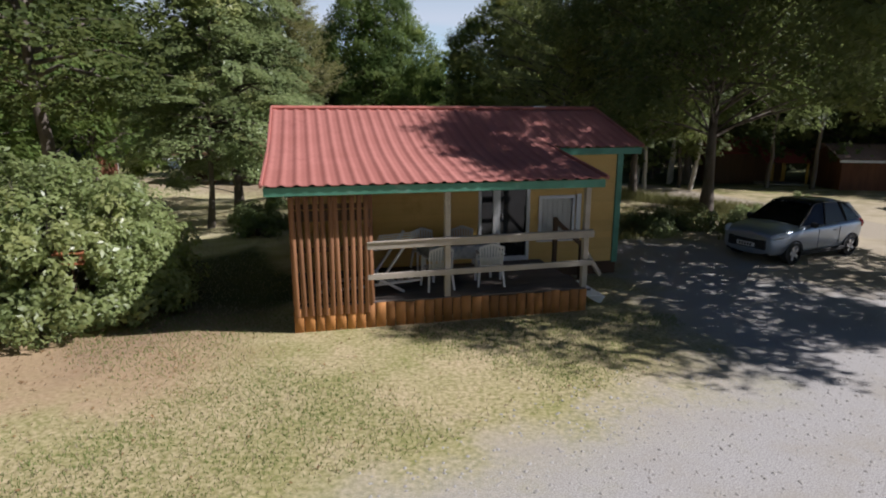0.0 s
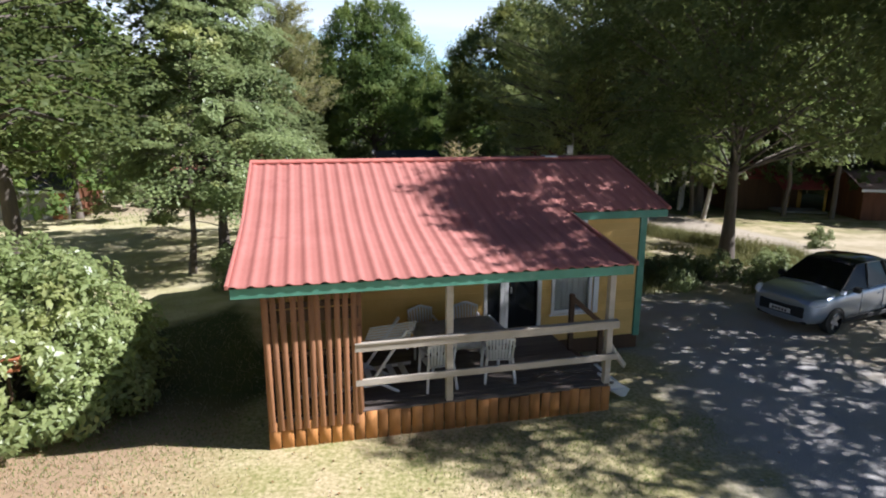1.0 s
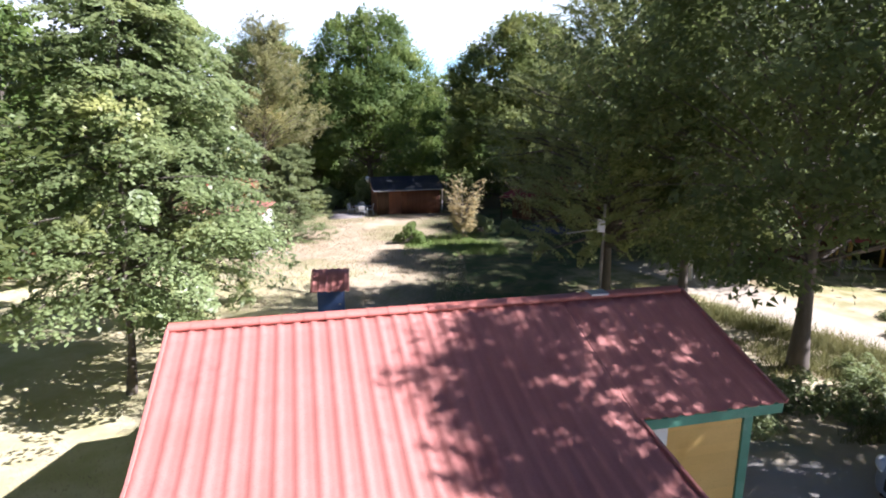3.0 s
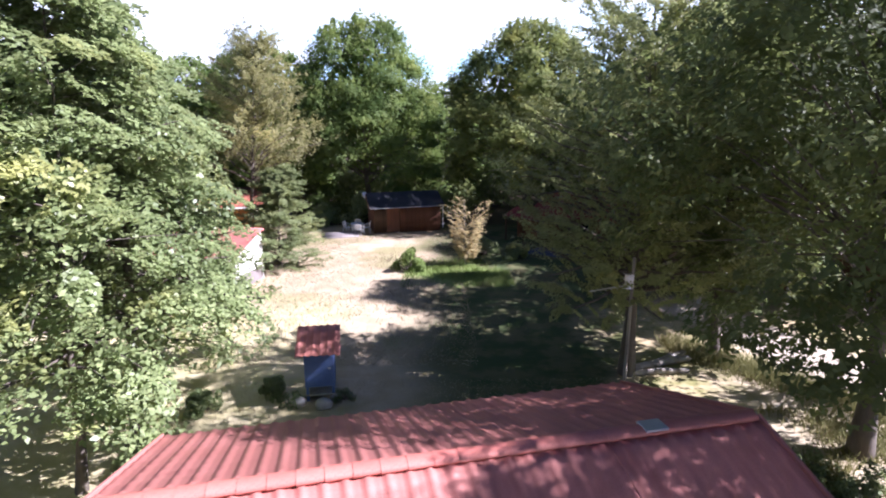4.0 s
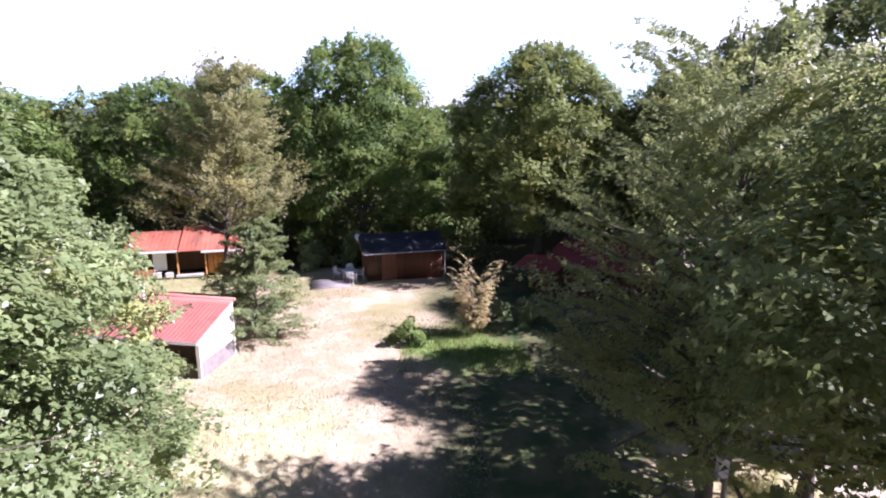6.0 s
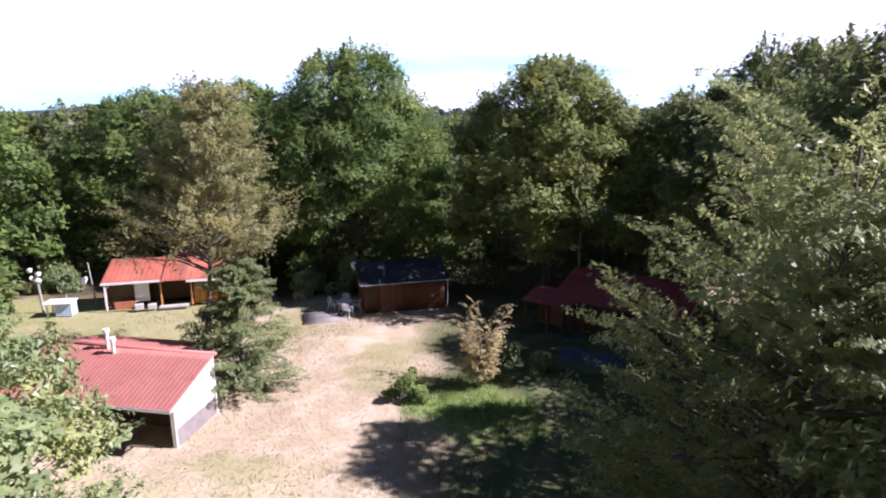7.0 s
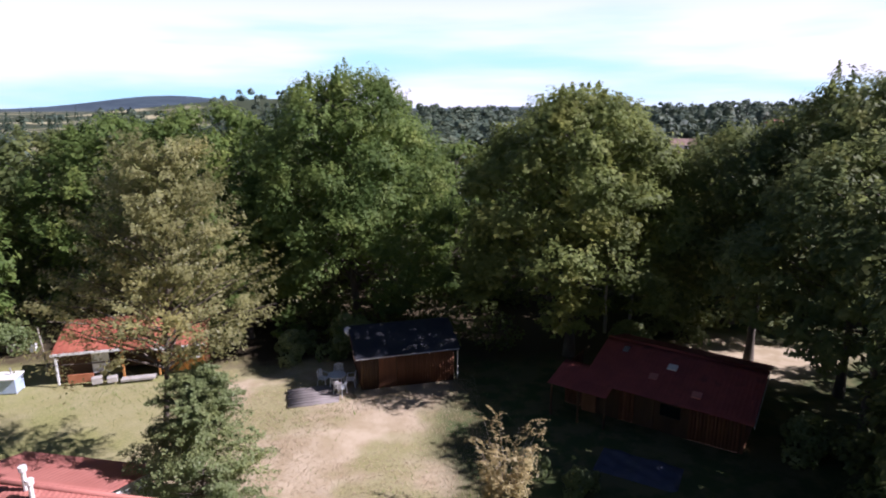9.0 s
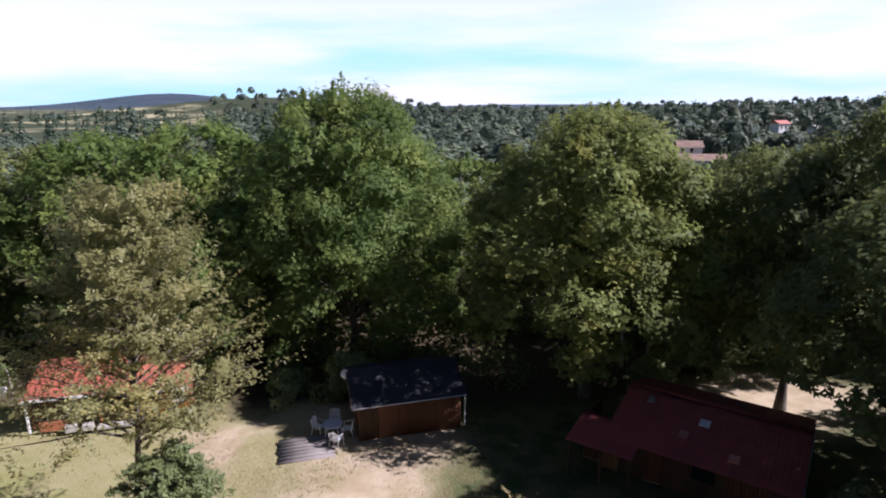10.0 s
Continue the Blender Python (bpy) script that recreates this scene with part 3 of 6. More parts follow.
def lobed_meshes(seed, H, zb, R, lobes, sprays, leaves, leaf, wood, leafmat, trunk_r=0.3, core=900, dome=0.42, lean=(0, 0), leaders=0.25, lead_from=0.6, lead_len=1.0, lump=1.0, frond=0.5, core_leaf=0.47):
    """A mature beech: limbs that carry leafy lobes over a dome, each lobe a tuft of fronds, round a dark core."""
    rng = np.random.default_rng(seed)
    zz = np.linspace(0, 1, 9)
    axis = np.stack([np.cumsum(rng.normal(size=9)) * 0.004 * H, np.cumsum(rng.normal(size=9)) * 0.004 * H, zz * H * 0.9], 1)
    axis[:2, :2] = 0
    rad = trunk_r * (1 - 0.9 * zz ** 0.8)
    rad[0] *= 1.35
    q = ((np.arange(lobes) + rng.random(lobes)) / lobes) ** 0.9
    az = np.arange(lobes) * 2.39996 + rng.normal(size=lobes) * 0.35
    half = np.where(q < dome, np.sqrt(np.clip(1 - ((q - dome) / 0.75) ** 2, 0, 1)), np.sqrt(np.clip(1 - ((q - dome) / (1.04 - dome)) ** 2, 0.02, 1)))
    hd = np.stack([np.cos(az), np.sin(az), np.zeros(lobes)], 1)
    lr = lump * R * rng.uniform(0.17, 0.30, lobes) * (0.7 + 0.3 * half)
    cen = hd * (np.clip(R * half * rng.uniform(0.8, 1.1, lobes) - 0.7 * lr, 0.0, None))[:, None]
    cen[:, 2] = zb + (H - zb) * q - 0.5 * lr
    cen[:, :2] += np.array(lean) * (cen[:, 2:] / H)
    lines = [(axis, rad)]
    for i in range(lobes):
        z0 = max(zb * 0.75 + rng.random() * 0.3 * (H - zb), cen[i, 2] - 0.55 * np.hypot(cen[i, 0], cen[i, 1]) - 0.6)
        b0 = np.array([np.interp(z0, axis[:, 2], axis[:, 0]), np.interp(z0, axis[:, 2], axis[:, 1]), z0])
        f = np.linspace(0, 1, 4)
        p = b0 + (cen[i] - b0) * f[:, None] + np.array([0, 0, 0.12])[None] * np.sin(f * np.pi)[:, None] * R * 0.3
        lines.append((p, max(0.03, 0.2 * trunk_r) * (1 - 0.8 * f)))
    # fronds over the outer and upper side of each lobe
    i = np.repeat(np.arange(lobes), sprays)
    m = len(i)
    outw = unit(hd[i] * (0.25 + half[i])[:, None] + np.array([0, 0, 1.0]) * (0.35 + 0.75 * q[i])[:, None])
    d = unit(outw * 0.75 + unit(rng.normal(size=(m, 3))) * 0.95)
    d[:, 2] = np.where(d[:, 2] < -0.25, -0.25 * rng.random(m), d[:, 2])
    sc = cen[i] + d * (lr[i] * rng.uniform(0.72, 1.06, m))[:, None] * np.array([1, 1, 0.72])
    t = unit(d + np.array([0, 0, 0.35]) + rng.normal(size=(m, 3)) * 0.25)
    sn = unit(d * 0.6 + np.array([0, 0, 0.8]) + rng.normal(size=(m, 3)) * 0.34)
    side = unit(np.cross(sn, t))
    sr = frond * lr[i] * rng.uniform(0.7, 1.3, m)
    k = np.repeat(np.arange(m), leaves)
    n = len(k)
    u = rng.random(n)
    w = rng.random(n) ** 0.75 * (0.12 + 0.55 * (1 - u) ** 0.75) * np.where(rng.random(n) < 0.5, -1, 1)
    off = t[k] * ((u - 0.35) * 1.5 + 0.6 * np.abs(w))[:, None] + side[k] * w[:, None] + sn[k] * (rng.normal(size=n) * 0.09)[:, None]
    c = sc[k] + off * sr[k][:, None]
    ln = sn[k] + d[k] * 0.35 + rng.normal(size=(n, 3)) * 0.2
    size = leaf * rng.uniform(0.65, 1.35, n)
    # upright leaders that stand clear of the top
    lead = int(lobes * leaders)
    e = rng.integers(int(lobes * lead_from), lobes, lead)
    tip = cen[e] + np.stack([rng.normal(size=lead) * 0.5 * lr[e], rng.normal(size=lead) * 0.5 * lr[e], 0.55 * lr[e]], 1)
    per = int(max(12, sprays) * lead_len)
    k2 = np.repeat(np.arange(lead), per)
    h2 = rng.random(lead * per)
    far = 0.22 * (1 - h2) * lr[e][k2]
    rise = lead_len * lr[e] * rng.uniform(0.6, 1.1, lead)
    c2 = tip[k2] + np.stack([rng.normal(size=len(k2)) * far, rng.normal(size=len(k2)) * far, h2 * rise[k2]], 1) + hd[e][k2] * (h2 * rise[k2] * 0.35 * (lead_len - 1))[:, None]
    c, ln, size = np.concatenate([c, c2]), np.concatenate([ln, rng.normal(size=(len(k2), 3)) + np.array([0, 0, 0.5])]), np.concatenate([size, leaf * rng.uniform(0.7, 1.3, len(k2))])
    # the shaded inside of the crown
    g = unit(rng.normal(size=(core, 3))) * (rng.random(core) ** 0.4)[:, None] * np.array([0.62 * R, 0.62 * R, 0.40 * (H - zb)]) + np.array([0, 0, zb + 0.47 * (H - zb)])
    c, ln = np.concatenate([c, g]), np.concatenate([ln, rng.normal(size=(core, 3)) + np.array([0, 0, 0.6])])
    size = np.concatenate([size, core_leaf * rng.uniform(0.75, 1.3, core)])
    v, fc = leaf_tris(c, ln, size, 0.62, rng)
    wv, wf = tubes(lines[:1], 8)
    bv, bf = tubes(lines[1:], 4)
    return mesh_from("trunk", np.concatenate([wv, bv]), np.concatenate([wf, bf + len(wv)]), (wood,), True), mesh_from("crown", v, fc, (leafmat,))


def plant(meshes, x, y, turn, size, label, name="tree", tall=1.0):
    ob = thing(name, label, "tree", Matrix.LocRotScale((x, y, gz(x, y) - 0.05), Euler((0, 0, radians(turn))), (size, size, size * tall)))
    for nm, me in zip(("trunk", "crown"), meshes):
        o = new(nm, me)
        o.parent = ob
    return ob


def build_trees():
    near_a = tree_meshes(11, 11.8, 2.4, 3.9, 74, 7, 118, 0.125, profile_cone, M_BARK, L_PALE, 0.11, 0.16, (0.4, 0), flat=0.05, spray_r=0.27, tilt=0.26, fan=True)
    near_a2 = tree_meshes(19, 11.0, 2.8, 3.9, 64, 7, 90, 0.14, profile_cone, M_BARK, L_PALE, 0.2, 0.2, (0.5, 0.2), flat=0.06, spray_r=0.28, tilt=0.28, fan=True)
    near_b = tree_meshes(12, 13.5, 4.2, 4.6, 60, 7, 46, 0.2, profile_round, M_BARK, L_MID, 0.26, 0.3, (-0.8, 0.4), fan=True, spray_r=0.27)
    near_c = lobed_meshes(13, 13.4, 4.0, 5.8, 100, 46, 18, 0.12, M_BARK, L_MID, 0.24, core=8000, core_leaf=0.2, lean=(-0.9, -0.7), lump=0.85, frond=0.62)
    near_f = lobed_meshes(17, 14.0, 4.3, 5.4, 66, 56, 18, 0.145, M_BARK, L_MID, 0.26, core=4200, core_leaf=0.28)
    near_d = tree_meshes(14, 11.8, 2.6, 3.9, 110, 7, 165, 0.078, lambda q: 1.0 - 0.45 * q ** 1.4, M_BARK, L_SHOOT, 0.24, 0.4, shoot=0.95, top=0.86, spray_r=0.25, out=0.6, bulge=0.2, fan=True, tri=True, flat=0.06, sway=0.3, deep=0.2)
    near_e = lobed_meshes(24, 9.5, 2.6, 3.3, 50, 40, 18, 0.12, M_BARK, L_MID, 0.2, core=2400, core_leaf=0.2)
    young = lobed_meshes(15, 8.6, 0.8, 2.8, 60, 40, 16, 0.105, M_BARK, L_PALE, 0.12, core=2600, core_leaf=0.16, dome=0.3, lump=0.9, frond=0.65, leaders=0.4)
    thin = tree_meshes(16, 13.9, 4.7, 4.2, 120, 7, 64, 0.10, lambda q: 1.0 - 0.8 * q ** 1.15, M_BARK, L_OLIVE, 0.15, 0.7, (1.4, 0.0), shoot=0.9, top=0.92, bulge=0.2, flat=0.13, fan=True, tri=True, spray_r=0.24, sway=0.4)
    shrubby = tree_meshes(18, 5.8, 0.1, 2.5, 96, 8, 104, 0.085, lambda q: np.clip(1.0 - q, 0.03, 1) ** 0.6, M_BARK, L_FIR, 0.09, 0.4, fan=True, shoot=0.5, spray_r=0.26, deep=0.1)
    kinds = ((L_BEECH, 1.6, 0.42), (L_BEECH, 2.2, 0.36), (L_DARK, 2.2, 0.42), (L_DARK, 7.2, 0.40))
    hero = [lobed_meshes(26 + k, 16, zb, rr, 88, 60, 15, 0.19, M_BARK, lm, core=4200, core_leaf=0.42, dome=0.34, lump=0.9, frond=0.6, leaders=0.5, lead_len=0.95) for k, (lm, zb, rr) in enumerate(((L_BEECH, 3.0, 6.4), (L_TURN, 4.4, 6.0)))]
    beech = [lobed_meshes(20 + k, 16, zb, 6.4, 72, 38, 14, 0.25, M_BARK, lm, dome=dm, core=1800, lump=0.95, frond=0.6, leaders=0.4, lead_len=0.9) for k, (lm, zb, dm) in enumerate(kinds)]
    plain = [lobed_meshes(30 + k, 16, zb, 6.5, 56, 22, 10, 0.40, M_BARK, lm, dome=dm, core=1200) for k, (lm, zb, dm) in enumerate(kinds)]

    plant(near_a, -8.3, 20.8, 20, 1.0, "slender hornbeam with pale layered foliage beside the chalet")
    plant(near_a2, -7.8, 22.5, 80, 1.0, "pale-leaved hornbeam with a thick dark trunk behind the chalet")
    plant(near_b, -11.3, 17.0, 0, 1.0, "tall grey-barked tree leaning behind the laurel bush")
    plant(near_c, 9.8, 21.8, 40, 1.0, "large dark beech with a straight dark trunk by the drive")
    plant(near_f, 13.6, 13.8, 200, 1.0, "large dark beech shading the gravel drive")
    plant(near_d, 5.6, 26.4, 0, 1.0, "leafy beech with upswept branches behind the chalet")
    plant(near_e, 8.9, 27.7, 130, 1.0, "dark beech with low boughs beside the sandy track")
    plant(young, -9.3, 26.6, 60, 1.0, "young hornbeam with low branches on dry grass")
    plant(thin, -12.1, 44.6, 0, 1.0, "thin olive-leaved tree with bare upper twigs by the red-roofed hut")
    plant(shrubby, -9.4, 41.8, 0, 1.0, "low dense young tree branched to the ground beside the white cabin")
    plant(hero[0], -6.7, 62.5, 10, 0.98, "broad mature beech towering over the brown cabin", tall=1.06)
    plant(hero[1], 6.8, 56.6, 130, 1.04, "broad mature beech with yellowing tips beside the clearing", tall=0.9)
    plant(beech[3], 16.2, 45.0, 90, 0.8, "large dark beech with a pale bare lower trunk")
    plant(beech[3], 19.3, 50.8, 10, 0.74, "tall dark beech with a bare lower trunk by the red cabin", tall=1.3)
    plant(beech[3], 16.6, 54.6, 190, 0.84, "large dark beech with a bare lower trunk behind the red cabin")
    near_rows = [(1, -16.5, 65.0, 50, 0.94, 0.98), (0, -24.0, 67.0, 230, 0.92, 0.95),
                 (1, -13.5, 60.5, 0, 0.66, 1.0), (2, 14.2, 34.5, 60, 0.8, 1.1), (2, 19.5, 62.5, 70, 0.9, 0.9), (1, 28.5, 63.5, 10, 0.9, 0.9)]
    rows = [(2, -31.5, 70.0, 10, 0.90, 0.9), (1, -39.0, 70.0, 80, 0.92, 0.85), (0, 0.5, 71.0, 45, 0.82, 0.9), (2, 14.5, 64.5, 200, 0.75, 0.9),
            (2, 13.5, 70.0, 300, 0.86, 0.85), (1, 35.0, 66.0, 20, 0.88, 0.8), (0, 43.0, 70.0, 100, 0.9, 0.85),
            (2, -13.0, 75.0, 0, 0.86, 0.9), (1, -46.0, 78.0, 140, 0.9, 0.85), (0, 22.5, 76.0, 200, 0.85, 0.8), (2, 31.0, 80.0, 0, 0.85, 0.8),
            (2, -26.0, 80.0, 90, 0.86, 0.9), (1, -4.0, 83.0, 30, 0.85, 0.85), (0, 9.0, 84.0, 10, 0.8, 0.85), (0, -37.0, 83.0, 60, 0.86, 0.85),
            (1, -23.6, 38.5, 60, 0.80, 1.0), (2, -27.0, 35.0, 10, 0.85, 1.0), (0, -19.4, 33.0, 30, 0.62, 1.1), (2, -33.0, 45.0, 80, 0.9, 1.0), (1, -33.0, 57.0, 0, 0.85, 0.95),
            (2, 20.0, 42.0, 10, 0.8, 1.0), (1, 26.0, 38.0, 200, 0.9, 1.0), (0, 24.5, 45.0, 30, 0.85, 1.0), (2, 30.0, 48.0, 10, 0.9, 1.0),
            (2, 22.8, 33.5, 50, 0.6, 1.1), (2, 27.0, 36.5, 150, 0.8, 1.0), (2, 30.0, 41.0, 250, 0.8, 1.0), (2, 13.6, 38.4, 300, 0.42, 1.0), (2, 23.4, 36.4, 20, 0.42, 1.0), (2, 25.5, 31.5, 200, 0.55, 1.0),
            # the last seven are added out of view, to block sky light
            (0, 37.0, 27.0, 10, 0.9, 1.0), (1, -22.0, 24.0, 10, 0.9, 1.0), (2, -15.0, -10.0, 0, 1.0, 1.0), (0, -4.0, -15.0, 0, 1.0, 1.0), (1, 8.0, -16.0, 0, 1.0, 1.0), (2, 19.0, -17.0, 40, 1.0, 1.0), (1, -19.0, 3.0, 0, 0.9, 1.0), (0, -19.5, 12.0, 0, 0.85, 1.0), (0, 31.0, -3.0, 0, 0.85, 1.0)]
    for kind, places in ((beech, near_rows), (plain, rows)):
        for k, x, y, turn, size, tall in places:
            plant(kind[k], x, y, turn, size, "broad mature beech among those round the clearing, some added out of view" if y < 74 else "tall beech in the wood behind the clearing", tall=tall)


build_trees()


def far_woods():
    """Treetops of the woods that roll away to the hills, too many to count."""
    rng = np.random.default_rng(5)
    cs, ns, ss = [], [], []
    pts = []
    for _ in range(2700):
        r = 88 + 900 * rng.random() ** 1.7
        a = radians(90 + rng.uniform(-52, 52))
        x, y = r * math.cos(a), 10 + r * math.sin(a)
        if y < 78 or (x < -0.36 * y and 300 < y < 1200 and noise.noise((x * 0.006, y * 0.004, 3)) > -0.2):
            continue
        if math.hypot((x - 74) / 15, (y - 198) / 14) < 1 or math.hypot((x - 152) / 12, (y - 278) / 13) < 1:
            continue
        pts.append((x, y, r))
    for x, y, r in pts:
        h = rng.uniform(6, 14)
        w = rng.uniform(2.6, 5.2) * rng.choice((0.8, 1.0, 1.4, 1.7))
        way = math.degrees(math.atan2(x + 1.4, y - 26.6))
        if (21.0 < way < 28.0 and y < 196) or (28.0 < way < 33.5 and y < 285):
            h *= 0.6
        if way < -19.0:
            h *= 0.75 if r < 170 else 0.5
        if 20.3 < way < 27.0 and y < 196:
            h = min(h, max(2.2, 12.6 - 0.083 * (y - 26.6) - gz(x, y)))
            w = min(w, 0.5 * h)
        n = int(230 if r < 180 else 120 if r < 350 else 46)
        d = unit(rng.normal(size=(n, 3)))
        d[:, 2] = np.abs(d[:, 2]) * 1.45 - 0.55
        c = np.array([x, y, gz(x, y) + h - w * 1.05]) + d * np.array([w, w, w * 1.05]) * rng.uniform(0.75, 1.05, (n, 1))
        cs.append(c), ns.append(d + np.array([0, 0, 0.35]) + rng.normal(size=(n, 3)) * 0.22)
        ss.append(np.full(n, 0.95 if r < 180 else 1.8 if r < 350 else 3.0) * rng.uniform(0.7, 1.3, n))
    c, nn, s = np.concatenate(cs), np.concatenate(ns), np.concatenate(ss)
    v, f = leaf_tris(c, nn, s, 0.9, rng)
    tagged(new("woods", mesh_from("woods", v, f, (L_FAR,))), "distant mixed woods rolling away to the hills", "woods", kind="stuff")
    # spires of conifers on the skyline
    cs, ns, ss = [], [], []
    for _ in range(420):
        a = radians(90 + rng.uniform(-48, 48))
        r = rng.uniform(330, 620)
        x, y = r * math.cos(a), r * math.sin(a)
        h, n = rng.uniform(9, 15), 46
        q = rng.random(n)
        b = rng.random(n) * 6.283
        rr = 2.6 * (1 - q) * rng.uniform(0.7, 1.1, n)
        cs.append(np.stack([x + rr * np.cos(b), y + rr * np.sin(b), gz(x, y) + 2 + q * (h - 2)], 1))
        ns.append(np.stack([np.cos(b), np.sin(b), np.full(n, 0.8)], 1))
        ss.append(1.5 * (1.1 - q * 0.7))
    c, nn, s = np.concatenate(cs), np.concatenate(ns), np.concatenate(ss)
    v, f = leaf_tris(c, nn, s, 0.8, rng)
    tagged(new("conifer_woods", mesh_from("conifer_woods", v, f, (L_PINE,))), "dark conifers along the far skyline", "woods", kind="stuff")


far_woods()


def bush_mesh(seed, rx, ry, h, n, leaf, mat, lumps=40, aspect=0.5, inner=0.8, small=1.0):
    rng = np.random.default_rng(seed)
    d = unit(rng.normal(size=(lumps, 3)))
    d[:, 2] = np.abs(d[:, 2])
    cen = d * np.array([rx, ry, h]) * rng.uniform(0.55, 0.92, (lumps, 1))
    cen[:, 2] = np.clip(cen[:, 2], 0.12 * h, None)
    lr = rng.uniform(0.16, 0.3, lumps) * small * (rx + ry) / 2
    k = rng.integers(0, lumps, n)
    o = unit(rng.normal(size=(n, 3)))
    c = cen[k] + o * (lr[k] * rng.uniform(inner, 1.08, n) ** 0.6)[:, None]
    c = c[c[:, 2] > 0.02]
    o = unit(c * np.array([1 / rx, 1 / ry, 1 / h]) + rng.normal(size=(len(c), 3)) * 0.55 + np.array([0, 0, 0.3]))
    v, f = leaf_quads(c, o, leaf * rng.uniform(0.6, 1.4, len(c)), aspect, rng)
    stems = []
    for i in range(lumps):
        f5 = np.linspace(0, 1, 4)[:, None]
        b0 = cen[i] * np.array([0.15, 0.15, 0])
        stems.append((b0 + (cen[i] - b0) * f5 + rng.normal(size=(4, 3)) * 0.03, np.array([0.03, 0.022, 0.015, 0.006])))
    sv, sf = tubes(stems, 5)
    return mesh_from("stems", sv, sf, (M_BARK,), True), mesh_from("foliage", v, f, (mat,))


def put_bush(name, meshes, x, y, turn, label, size=1.0, category="bush"):
    ob = thing(name, label, category, Matrix.LocRotScale((x, y, gz(x, y) - 0.02), Euler((0, 0, radians(turn))), (size, size, size)))
    for nm, me in zip(("branchwork", "foliage"), meshes):
        o = new(nm, me)
        o.parent = ob
    return ob


def build_bushes():
    put_bush("laurel_bush", bush_mesh(31, 3.2, 2.8, 3.3, 46000, 0.135, L_SHRUB, 420, 0.44, 0.7, 0.42), -7.9, 11.4, 0, "large rounded evergreen bush with glossy leaves on the lawn")
    vase = tree_meshes(33, 2.6, 0.25, 1.3, 56, 6, 30, 0.08, lambda q: 0.55 + 0.45 * q, M_DEADWOOD, L_DRY, 0.035, 1.5, top=0.62, spray_r=0.2, shoot=0.6, bulge=0.5)
    put_bush("tawny_shrub", vase, 1.15, 41.3, 0, "half-bare tawny shrub of upright stems on the dry grass")
    put_bush("low_green_bush", bush_mesh(34, 0.8, 0.7, 1.05, 3400, 0.12, L_GRASS, 20, 0.3), -1.9, 40.2, 0, "low bright green bush on the dry grass", 1.3)
    low = bush_mesh(36, 1.4, 1.3, 1.3, 1900, 0.16, L_FIR, 24)
    for x, y, sz, tn in ((7.7, 19.6, 0.6, 0), (8.8, 19.9, 0.65, 70), (7.0, 18.8, 0.5, 140), (10.5, 20.3, 0.6, 200), (8.0, 20.9, 0.5, 30), (9.8, 19.3, 0.55, 100), (6.9, 20.2, 0.5, 60), (11.3, 21.4, 0.5, 10), (14.6, 24.2, 0.35, 0), (15.8, 26.0, 0.4, 90)):
        put_bush("undershrub", low, x, y, tn, "low green undershrub round the beech trunk", sz)
    for x, y, sz, tn in ((-6.3, 20.4, 0.7, 0), (-7.1, 21.3, 0.55, 70), (-5.6, 19.9, 0.5, 130), (-3.1, 24.7, 0.28, 20), (-4.5, 24.5, 0.3, 200)):
        put_bush("undershrub", low, x, y, tn, "low green undershrub behind the chalet", sz)
    small = bush_mesh(35, 1.5, 1.3, 1.9, 3800, 0.18, L_PALE, 24)
    for x, y, s, tn in ((-5.9, 57.0, 1.5, 0), (-9.7, 57.0, 1.1, 60), (10.8, 57.5, 1.2, 20), (14.7, 60.2, 1.5, 90), (2.4, 44.2, 0.7, 0), (20.5, 24.0, 1.0, 0),
                        (14.6, 45.5, 1.1, 10), (-27.5, 58.0, 1.2, 0), (-15.5, 58.5, 1.3, 40), (4.2, 43.0, 0.6, 30), (-5.9, 18.7, 0.5, 0), (-7.3, 21.9, 0.42, 10), (-6.9, 24.2, 0.42, 50), (-5.2, 25.1, 0.36, 90)):
        put_bush("shrub", small, x, y, tn, "loose grey-green shrub at the edge of the grass", s)


build_bushes()


def thicket():
    """Dark undergrowth that closes the wood behind the clearing."""
    rng = np.random.default_rng(44)
    cs, ss = [], []
    for _ in range(330):
        x = rng.uniform(-48, 48)
        y = rng.uniform(62, 90) + 3 * math.sin(x * 0.3)
        if 9 < x < 36 and y < 68:
            continue
        h, w, n = rng.uniform(1.6, 4.2), rng.uniform(1.2, 2.4), 150
        d = unit(rng.normal(size=(n, 3)))
        cs.append(np.array([x, y, gz(x, y) + h * 0.5]) + d * np.array([w, w, h * 0.5]) * rng.uniform(0.6, 1.05, (n, 1)))
        ss.append(0.4 * rng.uniform(0.6, 1.3, n))
    for x, y, h, w in ((-3.5, 58.2, 2.4, 1.8), (-0.5, 58.6, 2.8, 2.0), (-6.5, 59.0, 2.2, 1.8), (2.5, 58.0, 2.2, 1.7), (-9.0, 60.0, 2.6, 1.9), (1.0, 61.0, 3.0, 2.2), (-4.0, 61.5, 3.0, 2.2)):
        d = unit(rng.normal(size=(260, 3)))
        cs.append(np.array([x, y, gz(x, y) + h * 0.5]) + d * np.array([w, w, h * 0.5]) * rng.uniform(0.6, 1.05, (260, 1)))
        ss.append(0.3 * rng.uniform(0.6, 1.3, 260))
    c, s = np.concatenate(cs), np.concatenate(ss)
    v, f = leaf_quads(c, np.array([0, 0, 0.7]) + rng.normal(size=c.shape) * 0.7, s, 0.7, rng)
    tagged(new("undergrowth", mesh_from("undergrowth", v, f, (L_DARK,))), "dark undergrowth between the trunks of the wood", "undergrowth", kind="stuff")


thicket()


